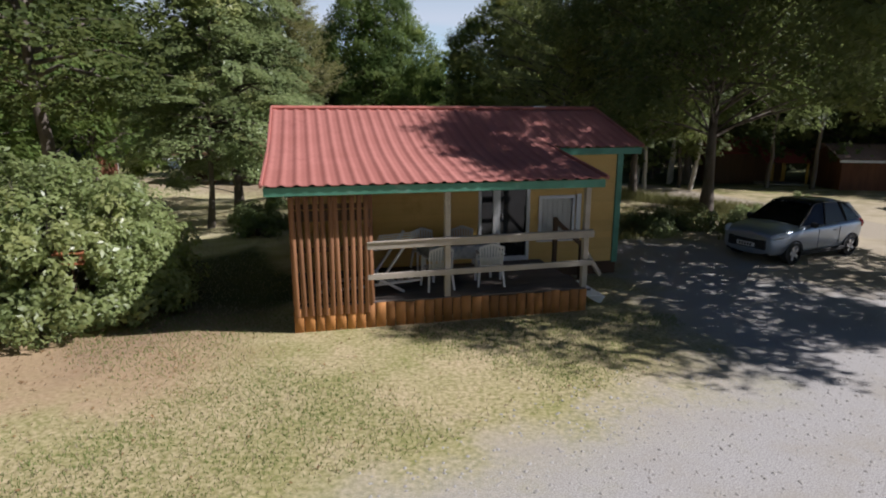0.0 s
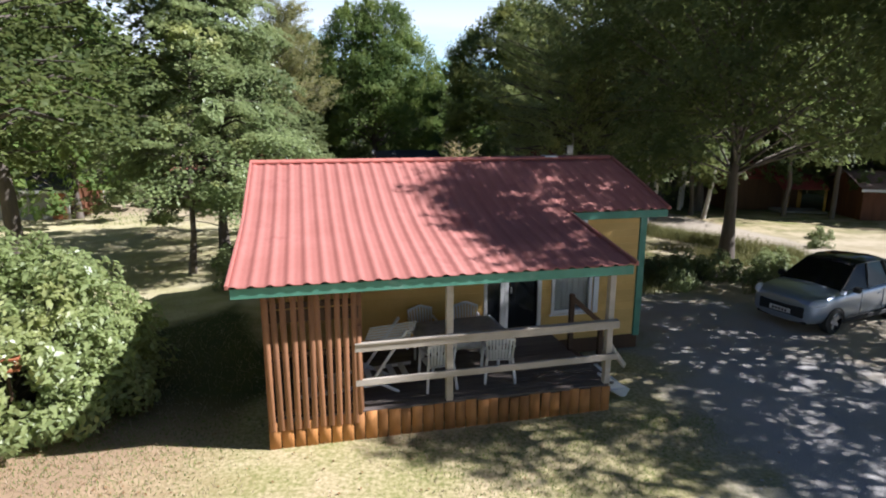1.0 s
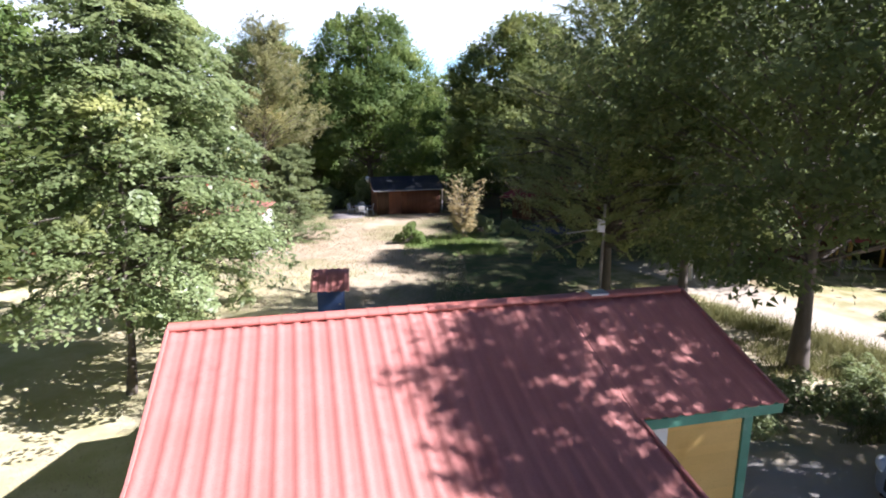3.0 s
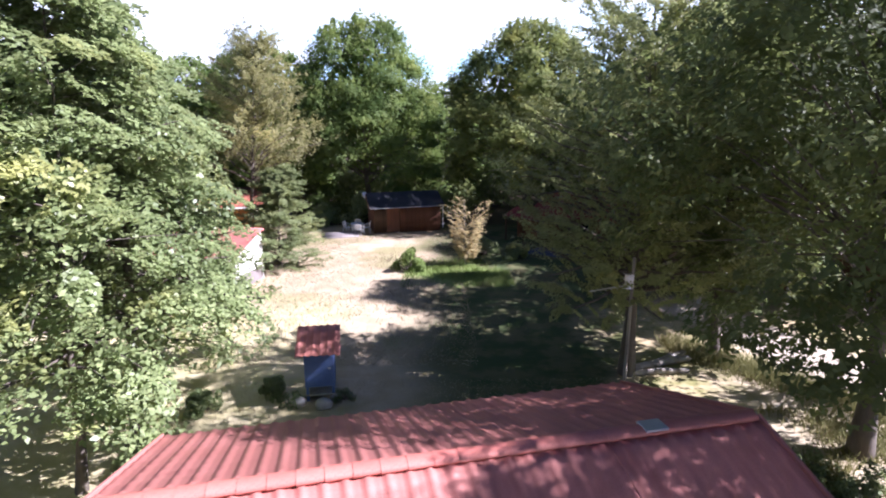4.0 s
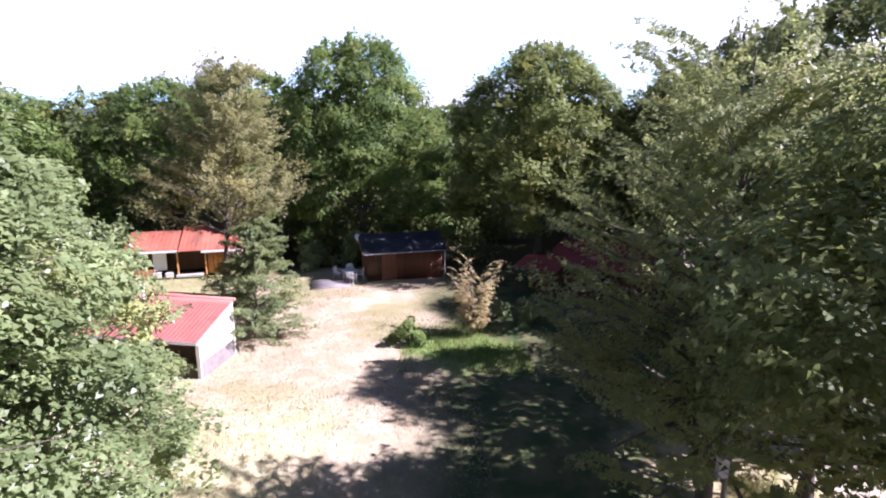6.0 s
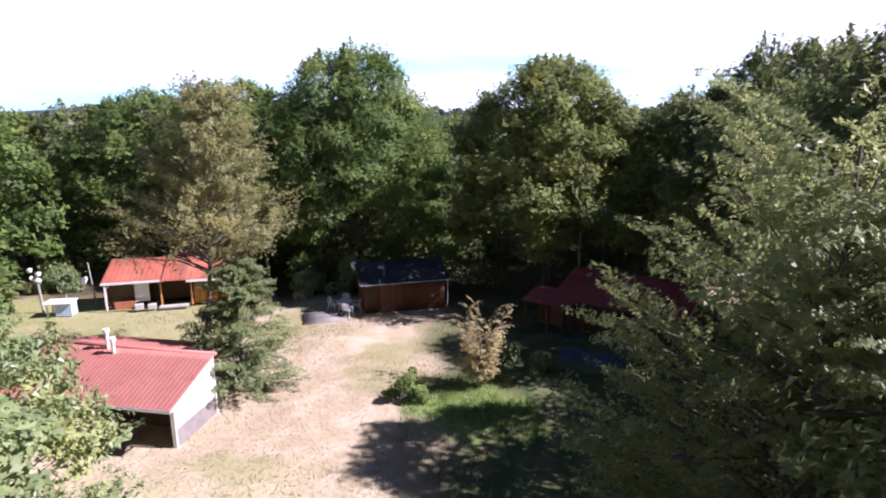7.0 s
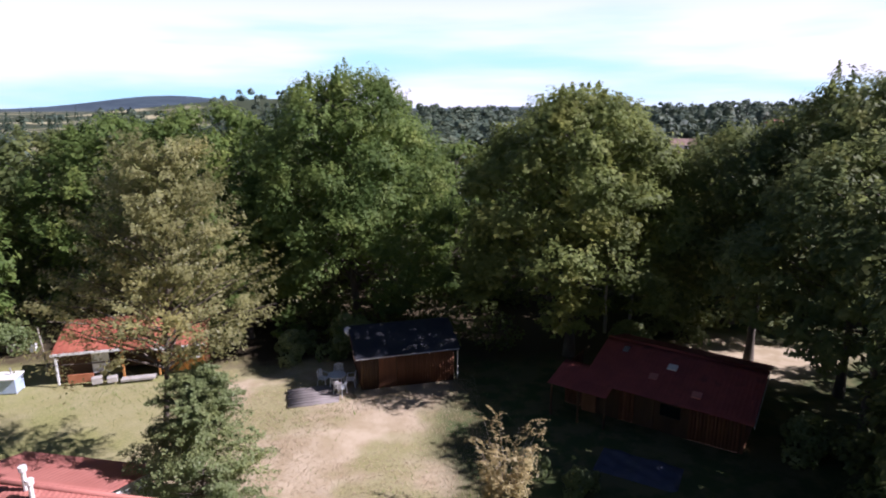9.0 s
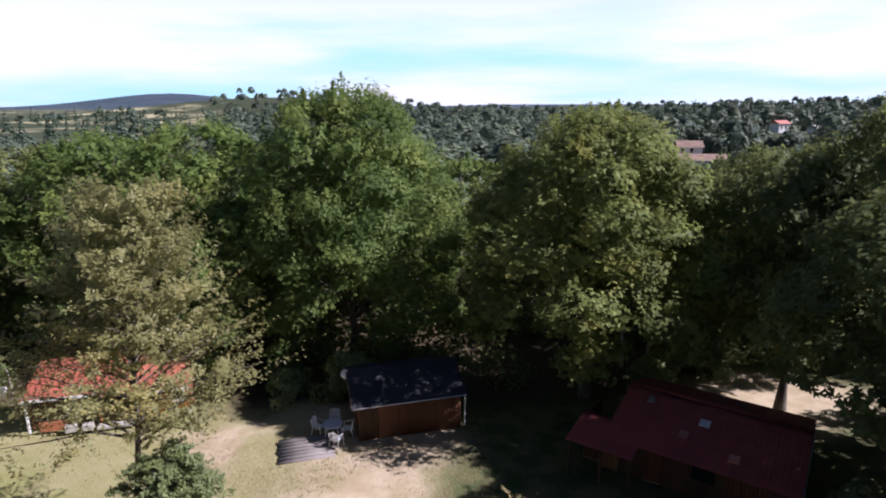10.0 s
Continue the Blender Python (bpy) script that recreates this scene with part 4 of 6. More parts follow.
# ---- the chalet ----
AZ = 13.06
CHALET = pose(-4.156, 14.709, 0, 0, 0, AZ)
RIDGE, SLOPE, PORCH = 3.963, 0.339, 0.159


def ribbed(u0, u1, d0, d1, z0, slope, sign=-1, period=0.25, row=0.36, amp=0.029, lift=0.018, per=8, fall=None):
    """A pressed roof sheet: rolls running down the slope, with a lap at every course. d is the way down from the ridge."""
    us = np.arange(u0, u1 + 1e-6, period / per)
    ph = (us / period) % 1.0
    prof = amp * np.where(ph < 0.55, np.abs(np.sin(np.pi * ph / 0.55)) ** 0.9, 0.10 * np.sin(np.pi * (ph - 0.55) / 0.45))
    # one joined sheet with a small step at each lap
    cuts = [d0] + [d for d in np.arange(0, 12, row) if d0 + 0.05 < d < d1 - 0.05] + [d1]
    vs, fs = [], []
    n = len(us)
    for k in range(len(cuts) - 1):
        for j, (d, up) in enumerate(((cuts[k] + (0.004 if k else 0), 0.0), (cuts[k + 1], lift))):
            z = (fall(d, us) if fall else z0 - slope * d) + prof * (1 + 0.1 * j) + up
            vs.append(np.stack([us, np.full(n, sign * d), z], 1))
        for r in range(2 * k, 2 * k + (1 if k == len(cuts) - 2 else 2)):
            a = r * n + np.arange(n - 1)
            fs.append(np.stack([a, a + 1, a + n + 1, a + n], 1))
    f = np.concatenate(fs)
    return np.concatenate(vs), f if sign > 0 else f[:, ::-1]


def sheet(name, arrays, mat, parent, thick=0.012, label=""):
    ob = new(name, mesh_from(name, *arrays, (mat,), True))
    ob.parent = parent
    s = ob.modifiers.new("thickness", "SOLIDIFY")
    s.thickness, s.offset = thick, -1
    return tagged(ob, label)


def window(parent, name, x0, x1, y, z0, z1, frame_mat=None, bar_w=0.07, mullions=1, pane_mat=None):
    """A window let into a wall whose face lies at y, looking towards -y."""
    frame_mat = frame_mat or M_WHITE
    w = new(name)
    w.parent = parent
    bm = bmesh.new()
    for a in ((x0, x1, z0, z0 + bar_w), (x0, x1, z1 - bar_w, z1), (x0, x0 + bar_w, z0 + bar_w, z1 - bar_w), (x1 - bar_w, x1, z0 + bar_w, z1 - bar_w)):
        box(bm, a[0], a[1], y - 0.035, y + 0.05, a[2], a[3], 0.005)
    for k in range(1, mullions):
        x = x0 + (x1 - x0) * k / mullions
        box(bm, x - 0.025, x + 0.025, y - 0.02, y + 0.04, z0 + bar_w, z1 - bar_w)
    part("window_frame", bm, frame_mat, w)
    part("sill", boxed(x0 - 0.04, x1 + 0.04, y - 0.08, y - 0.036, z0 - 0.035, z0 - 0.002), frame_mat, w)
    part("pane", boxed(x0 + bar_w, x1 - bar_w, y - 0.005, y + 0.005, z0 + bar_w, z1 - bar_w, bevel=0), pane_mat or M_GLASS, w).visible_shadow = pane_mat is None
    return w


def clad(parent, x0, x1, y, z0, z1, mat, openings=(), h=0.145, name="board"):
    """Horizontal cladding boards on a wall face at y, cut round the openings (x0, x1, z0, z1)."""
    z, k = z0, 0
    while z < z1 - 0.02:
        top = min(z + h, z1)
        spans = [(x0, x1)]
        for a, b, c, d in openings:
            if c < top - 0.005 and d > z + 0.005:
                spans = [s for u, v in spans for s in ((u, min(v, a)), (max(u, b), v)) if s[1] - s[0] > 0.03]
        for u, v in spans:
            bm = bmesh.new()
            got = box(bm, u, v, y - 0.022, y, z, top - 0.006)
            for vert in bm.verts:
                if vert.co.z > top - 0.01 and vert.co.y < y - 0.01:
                    vert.co.y += 0.011
            part(name, bm, mat, parent)
        z = top
        k += 1


def gable_wall(bm, x0, x1, y0, y1, zb, ridge_y, ridge_z, slope):
    """A gable end between x0 and x1, under a roof with its ridge at ridge_y."""
    prof = [(y0, zb), (y1, zb), (y1, ridge_z - slope * abs(y1 - ridge_y)), (ridge_y, ridge_z), (y0, ridge_z - slope * abs(y0 - ridge_y))]
    a = [bm.verts.new((x0, y, z)) for y, z in prof]
    b = [bm.verts.new((x1, y, z)) for y, z in prof]
    bm.faces.new(a[::-1])
    bm.faces.new(b)
    for i in range(5):
        j = (i + 1) % 5
        bm.faces.new((a[i], a[j], b[j], b[i]))
    bmesh.ops.recalc_face_normals(bm, faces=bm.faces)
    return bm


def build_chalet():
    ch = thing("chalet", "ochre timber chalet with red ribbed roof and green trim", "chalet", CHALET)
    L, DM, DE, UP, DB = 8.5, 2.63, 5.27, 6.2, 3.5
    ze = RIDGE - SLOPE * DM - PORCH * (DE - DM)
    zm = RIDGE - SLOPE * DM
    # roof
    def fall(d, u):
        # the main pitch eases into the flatter porch pitch
        e = min(max((d - DM + 1.0) / 2.0, 0.0), 1.0)
        bend = 1.0 * e * e if d < DM + 1.0 else d - DM
        return RIDGE - SLOPE * d + (SLOPE - PORCH) * bend * np.clip((UP + 0.35 - u) / 0.7, 0, 1) ** (0 if d > DM else 1)

    sheet("roof_sheet", ribbed(0.0, UP, 0.06, DE, RIDGE, SLOPE, fall=fall), M_ROOF, ch, label="salmon-red ribbed metal roof sheet")
    sheet("side_roof_sheet", ribbed(6.1875, L, 0.06, DM, RIDGE, SLOPE, fall=fall), M_ROOF, ch)
    sheet("rear_roof_sheet", ribbed(0.0, L, 0.06, DB, RIDGE, SLOPE, 1), M_ROOF, ch)
    cap_v, cap_f = tubes([(np.array([[0.0, 0, 0], [0.335, 0, 0]]), np.array([0.150, 0.136]))], 10)
    cap_v[:, 2] *= 0.40
    cap = mesh_from("ridge_tile", cap_v, cap_f, (M_RIDGE,), True)
    for k in range(26):
        share("ridge_tile", cap, ch, pose(k * 0.325 - 0.01, 0, RIDGE + 0.012))
    part("ridge_flashing", boxed(6.72, 7.05, -0.13, 0.13, RIDGE + 0.035, RIDGE + 0.075), M_STEEL, ch, "bare pale metal patch on the ridge")
    # verge trims along the rakes
    for x in (-0.005, UP):
        part("verge_trim", bar(bmesh.new(), (x, -DM, zm + 0.03), (x, -DE, ze + 0.03), 0.05, 0.075, 0.008), M_ROOF, ch)
    part("verge_trim", bar(bmesh.new(), (-0.005, -0.05, RIDGE + 0.02), (-0.005, -DM, zm + 0.03), 0.05, 0.075, 0.008), M_ROOF, ch)
    for x in (0.0, L):
        part("verge_trim", bar(bmesh.new(), (x, 0.05, RIDGE + 0.02), (x, DB, RIDGE - SLOPE * DB + 0.03), 0.05, 0.075, 0.008), M_ROOF, ch)
    part("verge_trim", bar(bmesh.new(), (L, -0.05, RIDGE + 0.02), (L, -DM, RIDGE - SLOPE * DM + 0.03), 0.05, 0.075, 0.008), M_ROOF, ch)
    # fascias
    part("porch_fascia", boxed(0.03, UP - 0.03, -DE + 0.04, -DE + 0.075, ze - 0.155, ze - 0.005), M_GREEN, ch, "green painted fascia board")
    part("fascia", boxed(UP - 0.05, L - 0.02, -DM + 0.03, -DM + 0.065, zm - 0.16, zm - 0.005), M_GREEN, ch)
    part("rear_fascia", boxed(0.03, L - 0.02, DB - 0.075, DB - 0.04, RIDGE - SLOPE * DB - 0.15, RIDGE - SLOPE * DB - 0.01), M_GREEN, ch)
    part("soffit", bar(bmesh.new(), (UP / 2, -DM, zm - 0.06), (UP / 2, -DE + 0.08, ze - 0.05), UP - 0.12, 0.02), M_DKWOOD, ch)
    # body
    wy, x0, x1, yb = -2.50, 0.40, 8.02, 2.75
    floor_z = 0.48
    openings = [(4.95, 5.74, 0.47, 2.42), (5.97, 6.88, 0.93, 1.98), (4.51, 4.95, 0.47, 2.42)]
    bm = bmesh.new()
    for a in ((x0, 4.51, 0.10, 3.05), (4.51, 6.88, 2.42, 3.05), (5.74, 5.97, 0.10, 2.42), (5.97, 6.88, 0.10, 0.93), (5.97, 6.88, 1.98, 2.42), (6.88, x1, 0.10, 3.05), (4.51, 5.74, 0.10, 0.47)):
        box(bm, a[0], a[1], wy, wy + 0.12, a[2], a[3])
    part("front_wall", bm, M_YELLOW, ch)
    bm = bmesh.new()
    box(bm, x0, x1, yb - 0.12, yb, 0.1, 2.98)
    part("rear_wall", bm, M_YELLOW, ch)
    for a in (x0, x1 - 0.12):
        part("end_wall", gable_wall(bmesh.new(), a, a + 0.12, wy, yb, 0.1, 0.0, RIDGE - 0.06, SLOPE), M_YELLOW, ch)
    part("floor", boxed(x0 + 0.13, x1 - 0.13, wy + 0.13, yb - 0.13, 0.3, 0.46), M_DKWOOD, ch)
    part("plinth", boxed(x0 + 0.05, x1 - 0.05, wy + 0.05, yb - 0.05, -0.1, 0.095), M_CONC, ch)
    clad(ch, x0, x1 - 0.13, wy, 0.34, 2.94, M_YELLOW, openings)
    part("lower_board", boxed(UP, x1, wy - 0.02, wy - 0.002, 0.02, 0.33), M_DKWOOD, ch)
    part("corner_post", boxed(x1 - 0.12, x1 + 0.03, wy - 0.045, wy + 0.09, 0.30, 2.97), M_GREEN, ch, "green painted corner board")
    part("corner_board", boxed(x1 + 0.003, x1 + 0.035, wy + 0.091, wy + 0.2, 0.30, 2.97), M_GREEN, ch)
    part("white_panel", boxed(UP - 0.02, UP + 0.5, wy - 0.04, wy - 0.026, 2.45, 2.92), M_WHITE, ch, "white board under the eave")
    win = window(ch, "window", 5.97, 6.88, wy, 0.93, 1.98, pane_mat=M_CLEAR)
    bm = bmesh.new()
    for k in range(14):
        x = 6.0 + 0.062 * k
        box(bm, x, x + 0.062, wy + 0.09 + 0.02 * (k % 2), wy + 0.105 + 0.02 * (k % 2), 0.95, 1.96)
    part("curtain", bm, M_CURTAIN, win, "pale drawn curtain")
    part("shutter", boxed(6.90, 7.02, wy - 0.06, wy - 0.03, 0.9, 2.0), M_WHITE, ch, "narrow white shutter beside the window")
    door = new("glazed_door")
    door.parent = ch
    bm = bmesh.new()
    for a in ((4.950, 5.030, 0.47, 2.42), (5.670, 5.750, 0.47, 2.42), (5.030, 5.670, 0.47, 0.58), (5.030, 5.670, 2.34, 2.42)):
        box(bm, a[0], a[1], wy - 0.03, wy + 0.06, a[2], a[3], 0.005)
    part("door_frame", bm, M_WHITE, door)
    part("pane", boxed(5.030, 5.670, wy + 0.01, wy + 0.02, 0.58, 2.34, bevel=0), M_GLASS, door)
    part("handle", rod(bmesh.new(), (5.080, wy - 0.04, 1.45), (5.080, wy - 0.04, 1.58), 0.012), M_STEEL, door)
    side = new("side_light")
    side.parent = ch
    bm = bmesh.new()
    for a in ((4.510, 4.580, 0.47, 2.42), (4.860, 4.945, 0.47, 2.42), (4.580, 4.860, 0.47, 0.58), (4.580, 4.860, 2.34, 2.42)):
        box(bm, a[0], a[1], wy - 0.03, wy + 0.06, a[2], a[3], 0.005)
    part("door_frame", bm, M_WHITE, side)
    part("pane", boxed(4.580, 4.860, wy + 0.01, wy + 0.02, 0.58, 2.34, bevel=0), M_GLASS, side)
    # porch
    fy = -4.92
    for k in range(17):
        y = -2.54 - 0.142 * k
        part("deck_board", boxed(0.42, 6.02, y - 0.134, y, 0.44, floor_z, bevel=0.004), M_DECK, ch)
    rng = random.Random(3)
    skirt = [mesh_from("skirt_board", *box_arrays(0.0, w, -0.022, 0.0, 0.0, 0.46), (M_SKIRT,)) for w in (0.168, 0.15, 0.18)]
    x = 0.40
    while x < 6.0:
        k = rng.randrange(3)
        share("skirt_board", skirt[k], ch, Matrix.LocRotScale((x, fy - 0.01 - rng.random() * 0.012, -0.02 + rng.uniform(-0.01, 0.01)), Euler((rng.uniform(-0.02, 0.02), rng.uniform(-0.02, 0.02), 0)), (1, 1, rng.uniform(0.97, 1.06))))
        x += (0.168, 0.15, 0.18)[k] + 0.018
    part("deck_frame", boxed(0.42, 6.0, fy + 0.03, fy + 0.09, 0.1, 0.43), M_DKWOOD, ch)
    part("deck_frame", boxed(5.92, 6.0, fy + 0.1, -2.56, 0.1, 0.43), M_DKWOOD, ch)
    # slatted screen
    slat = mesh_from("slat", *box_arrays(0.0, 0.088, -0.024, 0.0, 0.0, 1.0), (M_WOOD,))
    for k in range(11):
        top = 2.46 - rng.random() * 0.02
        share("slat", slat, ch, Matrix.LocRotScale((0.42 + 0.1245 * k, fy - 0.028, 0.30), Euler((0, rng.uniform(-0.012, 0.012), 0)), (1, 1, top - 0.30)))
    share("slat", slat, ch, Matrix.LocRotScale((1.745, fy - 0.03, 0.46), None, (0.9, 1, 1.42)))
    for z in (0.52, 1.45, 2.22):
        part("screen_rail", boxed(0.42, 1.80, fy, fy + 0.04, z, z + 0.09), M_DKWOOD, ch)
    part("screen_board", boxed(0.42, 1.80, fy - 0.004, fy + 0.012, 2.0, 2.2), M_DKWOOD, ch)
    sl2 = mesh_from("slat", *box_arrays(0.0, 0.024, 0.0, 0.10, 0.0, 1.0), (M_WOOD,))
    for k in range(17):
        share("slat", sl2, ch, Matrix.LocRotScale((0.395, fy + 0.02 + 0.142 * k, 0.04), None, (1, 1, 2.45)))
    # posts and rails
    for x, m in ((1.79, M_WOOD), (3.22, M_RAIL), (6.0, M_RAIL)):
        part("porch_post", boxed(x - 0.055, x + 0.055, fy + 0.0, fy + 0.11, 0.2, ze - 0.01, bevel=0.008), m, ch)
    part("porch_beam", boxed(0.3, UP - 0.1, fy - 0.0, fy + 0.1, ze - 0.14, ze - 0.02), M_DKWOOD, ch)
    for z0, z1 in ((1.46, 1.58), (0.90, 1.01)):
        part("rail", bar(bmesh.new(), (1.72, fy - 0.03, (z0 + z1) / 2), (6.14, fy - 0.03, (z0 + z1) / 2 + 0.03), 0.05, z1 - z0, 0.008), M_RAIL, ch, "silvered wooden rail")
    part("rail_cap", bar(bmesh.new(), (1.72, fy - 0.02, 1.595), (6.12, fy - 0.02, 1.625), 0.11, 0.03, 0.006), M_RAIL, ch)
    # steps at the open end
    for y in (-4.55, -3.45):
        part("stair_string", bar(bmesh.new(), (5.98, y, 0.44), (6.62, y, 0.05), 0.05, 0.2, 0.005), M_WHITE if y < -4 else M_DKWOOD, ch)
    for k in range(2):
        part("tread", boxed(6.03 + 0.27 * k, 6.32 + 0.27 * k, -4.6, -3.4, 0.29 - 0.16 * k, 0.33 - 0.16 * k), M_WHITE if k else M_DECK, ch)
    part("stair_post", boxed(5.98, 6.07, -3.42, -3.33, 0.1, 1.62), M_DKWOOD, ch)
    part("stair_rail", bar(bmesh.new(), (6.02, -3.39, 1.55), (6.70, -3.39, 0.95), 0.05, 0.1, 0.006), M_DKWOOD, ch)
    part("stair_post", boxed(6.62, 6.71, -3.42, -3.33, 0.0, 1.02), M_DKWOOD, ch)
    part("stair_rail", bar(bmesh.new(), (6.02, -4.88, 1.18), (6.5, -4.6, 0.62), 0.05, 0.09, 0.006), M_RAIL, ch)
    return ch


def box_arrays(x0, x1, y0, y1, z0, z1):
    v = [(x, y, z) for x in (x0, x1) for y in (y0, y1) for z in (z0, z1)]
    return v, [(0, 1, 3, 2), (4, 6, 7, 5), (0, 4, 5, 1), (2, 3, 7, 6), (0, 2, 6, 4), (1, 5, 7, 3)]


chalet = build_chalet()


def plastic_chair(m, label):
    ch = thing("garden_chair", label, "chair", m, "white garden chairs")
    bm = boxed(-0.23, 0.23, -0.22, 0.22, 0.40, 0.425, bevel=0.01)
    part("seat", bm, M_PLASTIC, ch)
    for k in range(7):
        x = -0.18 + 0.06 * k
        part("back_slat", bar(bmesh.new(), (x * 0.85, 0.21, 0.44), (x, 0.29, 0.80 + 0.05 * math.cos(x * 6)), 0.034, 0.012), M_PLASTIC, ch)
    bm = bmesh.new()
    bar(bm, (-0.23, 0.285, 0.80), (0, 0.305, 0.875), 0.03, 0.05, 0.006)
    bar(bm, (0, 0.305, 0.875), (0.23, 0.285, 0.80), 0.03, 0.05, 0.006)
    for s in (-1, 1):
        bar(bm, (s * 0.21, 0.21, 0.42), (s * 0.235, 0.29, 0.82), 0.03, 0.035, 0.006)
    part("back_frame", bm, M_PLASTIC, ch)
    for s in (-1, 1):
        bm = bmesh.new()
        bar(bm, (s * 0.255, -0.2, 0.63), (s * 0.245, 0.25, 0.66), 0.05, 0.022, 0.006)
        part("armrest", bm, M_PLASTIC, ch)
        part("leg", bar(bmesh.new(), (s * 0.26, -0.25, 0.0), (s * 0.24, -0.19, 0.64), 0.045, 0.04, 0.008), M_PLASTIC, ch)
        part("leg", bar(bmesh.new(), (s * 0.26, 0.29, 0.0), (s * 0.22, 0.2, 0.44), 0.045, 0.04, 0.008), M_PLASTIC, ch)
    return ch


def round_table(m, label, mat, rx=0.5, ry=0.5, h=0.73):
    tb = thing("garden_table", label, "table", m)
    bm = bmesh.new()
    bmesh.ops.create_cone(bm, cap_ends=True, segments=28, radius1=1, radius2=1, depth=0.035, matrix=Matrix.LocRotScale((0, 0, h - 0.018), None, (rx, ry, 1)))
    part("tabletop", bm, mat, tb)
    for sx in (-1, 1):
        for sy in (-1, 1):
            part("leg", bar(bmesh.new(), (sx * rx * 0.72, sy * ry * 0.72, 0), (sx * rx * 0.55, sy * ry * 0.55, h - 0.04), 0.04, 0.04, 0.006), M_PLASTIC, tb)
    return tb


def porch_things():
    at = lambda x, y, turn: CHALET @ pose(x, y, 0.482, 0, 0, turn)
    first = plastic_chair(at(3.2, -2.92, 6), "white plastic armchair with slatted back on the porch")
    copy_thing(first, at(4.05, -2.9, -10))
    copy_thing(first, at(4.25, -4.25, 170))
    copy_thing(first, at(3.15, -4.3, 185))
    tb = thing("garden_table", "rectangular garden table on the porch", "table", at(3.75, -3.55, 4))
    part("tabletop", boxed(-0.72, 0.72, -0.42, 0.42, 0.70, 0.73), M_PLASTIC, tb)
    for sx in (-0.62, 0.62):
        for sy in (-0.34, 0.34):
            part("leg", boxed(sx - 0.025, sx + 0.025, sy - 0.025, sy + 0.025, 0, 0.70), M_PLASTIC, tb)
    cl = thing("tablecloth", "grey flecked tablecloth hanging over the garden table", "tablecloth", at(3.75, -3.55, 4))
    g = 25
    a, b = np.meshgrid(np.linspace(-1, 1, g), np.linspace(-1, 1, g), indexing="ij")
    px, py = a * 0.98, b * 0.70
    ox, oy = np.clip(np.abs(px) - 0.735, 0, None), np.clip(np.abs(py) - 0.435, 0, None)
    drop = np.maximum(ox, oy)
    wave = 0.025 * np.sin(px * 14) * np.sin(py * 13 + 1) * (drop > 0.02)
    v = np.stack([np.sign(px) * (np.minimum(np.abs(px), 0.735) + 0.10 * ox) + wave, np.sign(py) * (np.minimum(np.abs(py), 0.435) + 0.10 * oy) + wave, 0.738 - drop], -1).reshape(-1, 3)
    i, j = np.meshgrid(np.arange(g - 1), np.arange(g - 1), indexing="ij")
    o = new("cloth", mesh_from("cloth", v, np.stack([i * g + j, (i + 1) * g + j, (i + 1) * g + j + 1, i * g + j + 1], -1).reshape(-1, 4), (M_CLOTH,), True))
    o.parent = cl
    o.modifiers.new("thickness", "SOLIDIFY").thickness = 0.003
    # folding lounger and drying rack behind the rail
    lo = thing("sun_lounger", "white slatted folding sun lounger folded on the porch", "lounger", CHALET @ pose(1.95, -4.1, 0.482, 0, 0, 4))
    for k in range(7):
        bm = bmesh.new()
        bar(bm, (-0.05 + 0.02 * k, -0.12, 0.80 + 0.045 * k), (0.75 + 0.02 * k, -0.12, 0.84 + 0.045 * k), 0.03, 0.022)
        part("back_slat", bm, M_PLASTIC, lo)
    for k in range(9):
        bm = bmesh.new()
        bar(bm, (-0.95 + 0.2 * k, -0.35, 0.16 + 0.008 * k), (-0.95 + 0.2 * k, 0.25, 0.16 + 0.008 * k), 0.1, 0.02)
        part("seat_slat", bm, M_PLASTIC, lo)
    for y in (-0.36, 0.26):
        part("side_rail", bar(bmesh.new(), (-1.1, y, 0.13), (0.85, y, 0.22), 0.05, 0.05, 0.008), M_PLASTIC, lo)
        part("leg", bar(bmesh.new(), (0.0, y, 0.18), (0.65, y, 1.08), 0.04, 0.05, 0.008), M_PLASTIC, lo)
        part("leg", bar(bmesh.new(), (0.0, y, 0.30), (0.5, y, 0.0), 0.04, 0.05, 0.008), M_PLASTIC, lo)
        part("leg", bar(bmesh.new(), (-0.95, y, 0.15), (-0.85, y, 0.0), 0.04, 0.05, 0.008), M_PLASTIC, lo)


porch_things()


# ---- the other cabins ----
def plain_sheet(u0, u1, d0, d1, z0, slope, sign, period=0.19):
    return ribbed(u0, u1, d0, d1, z0, slope, sign, period, 0.42, 0.012, 0.009, 6)


def plank_wall(parent, x0, x1, y, z0, z1, mat, pitch=0.14, depth=0.022, name="plank"):
    """Upright planks on a wall face at y, looking towards -y."""
    n = max(1, int((x1 - x0) / pitch))
    w = (x1 - x0) / n
    me = mesh_from(name, *box_arrays(0.004, w - 0.004, -depth, 0, 0, z1 - z0), (mat,))
    for k in range(n):
        share(name, me, parent, pose(x0 + k * w, y, z0))


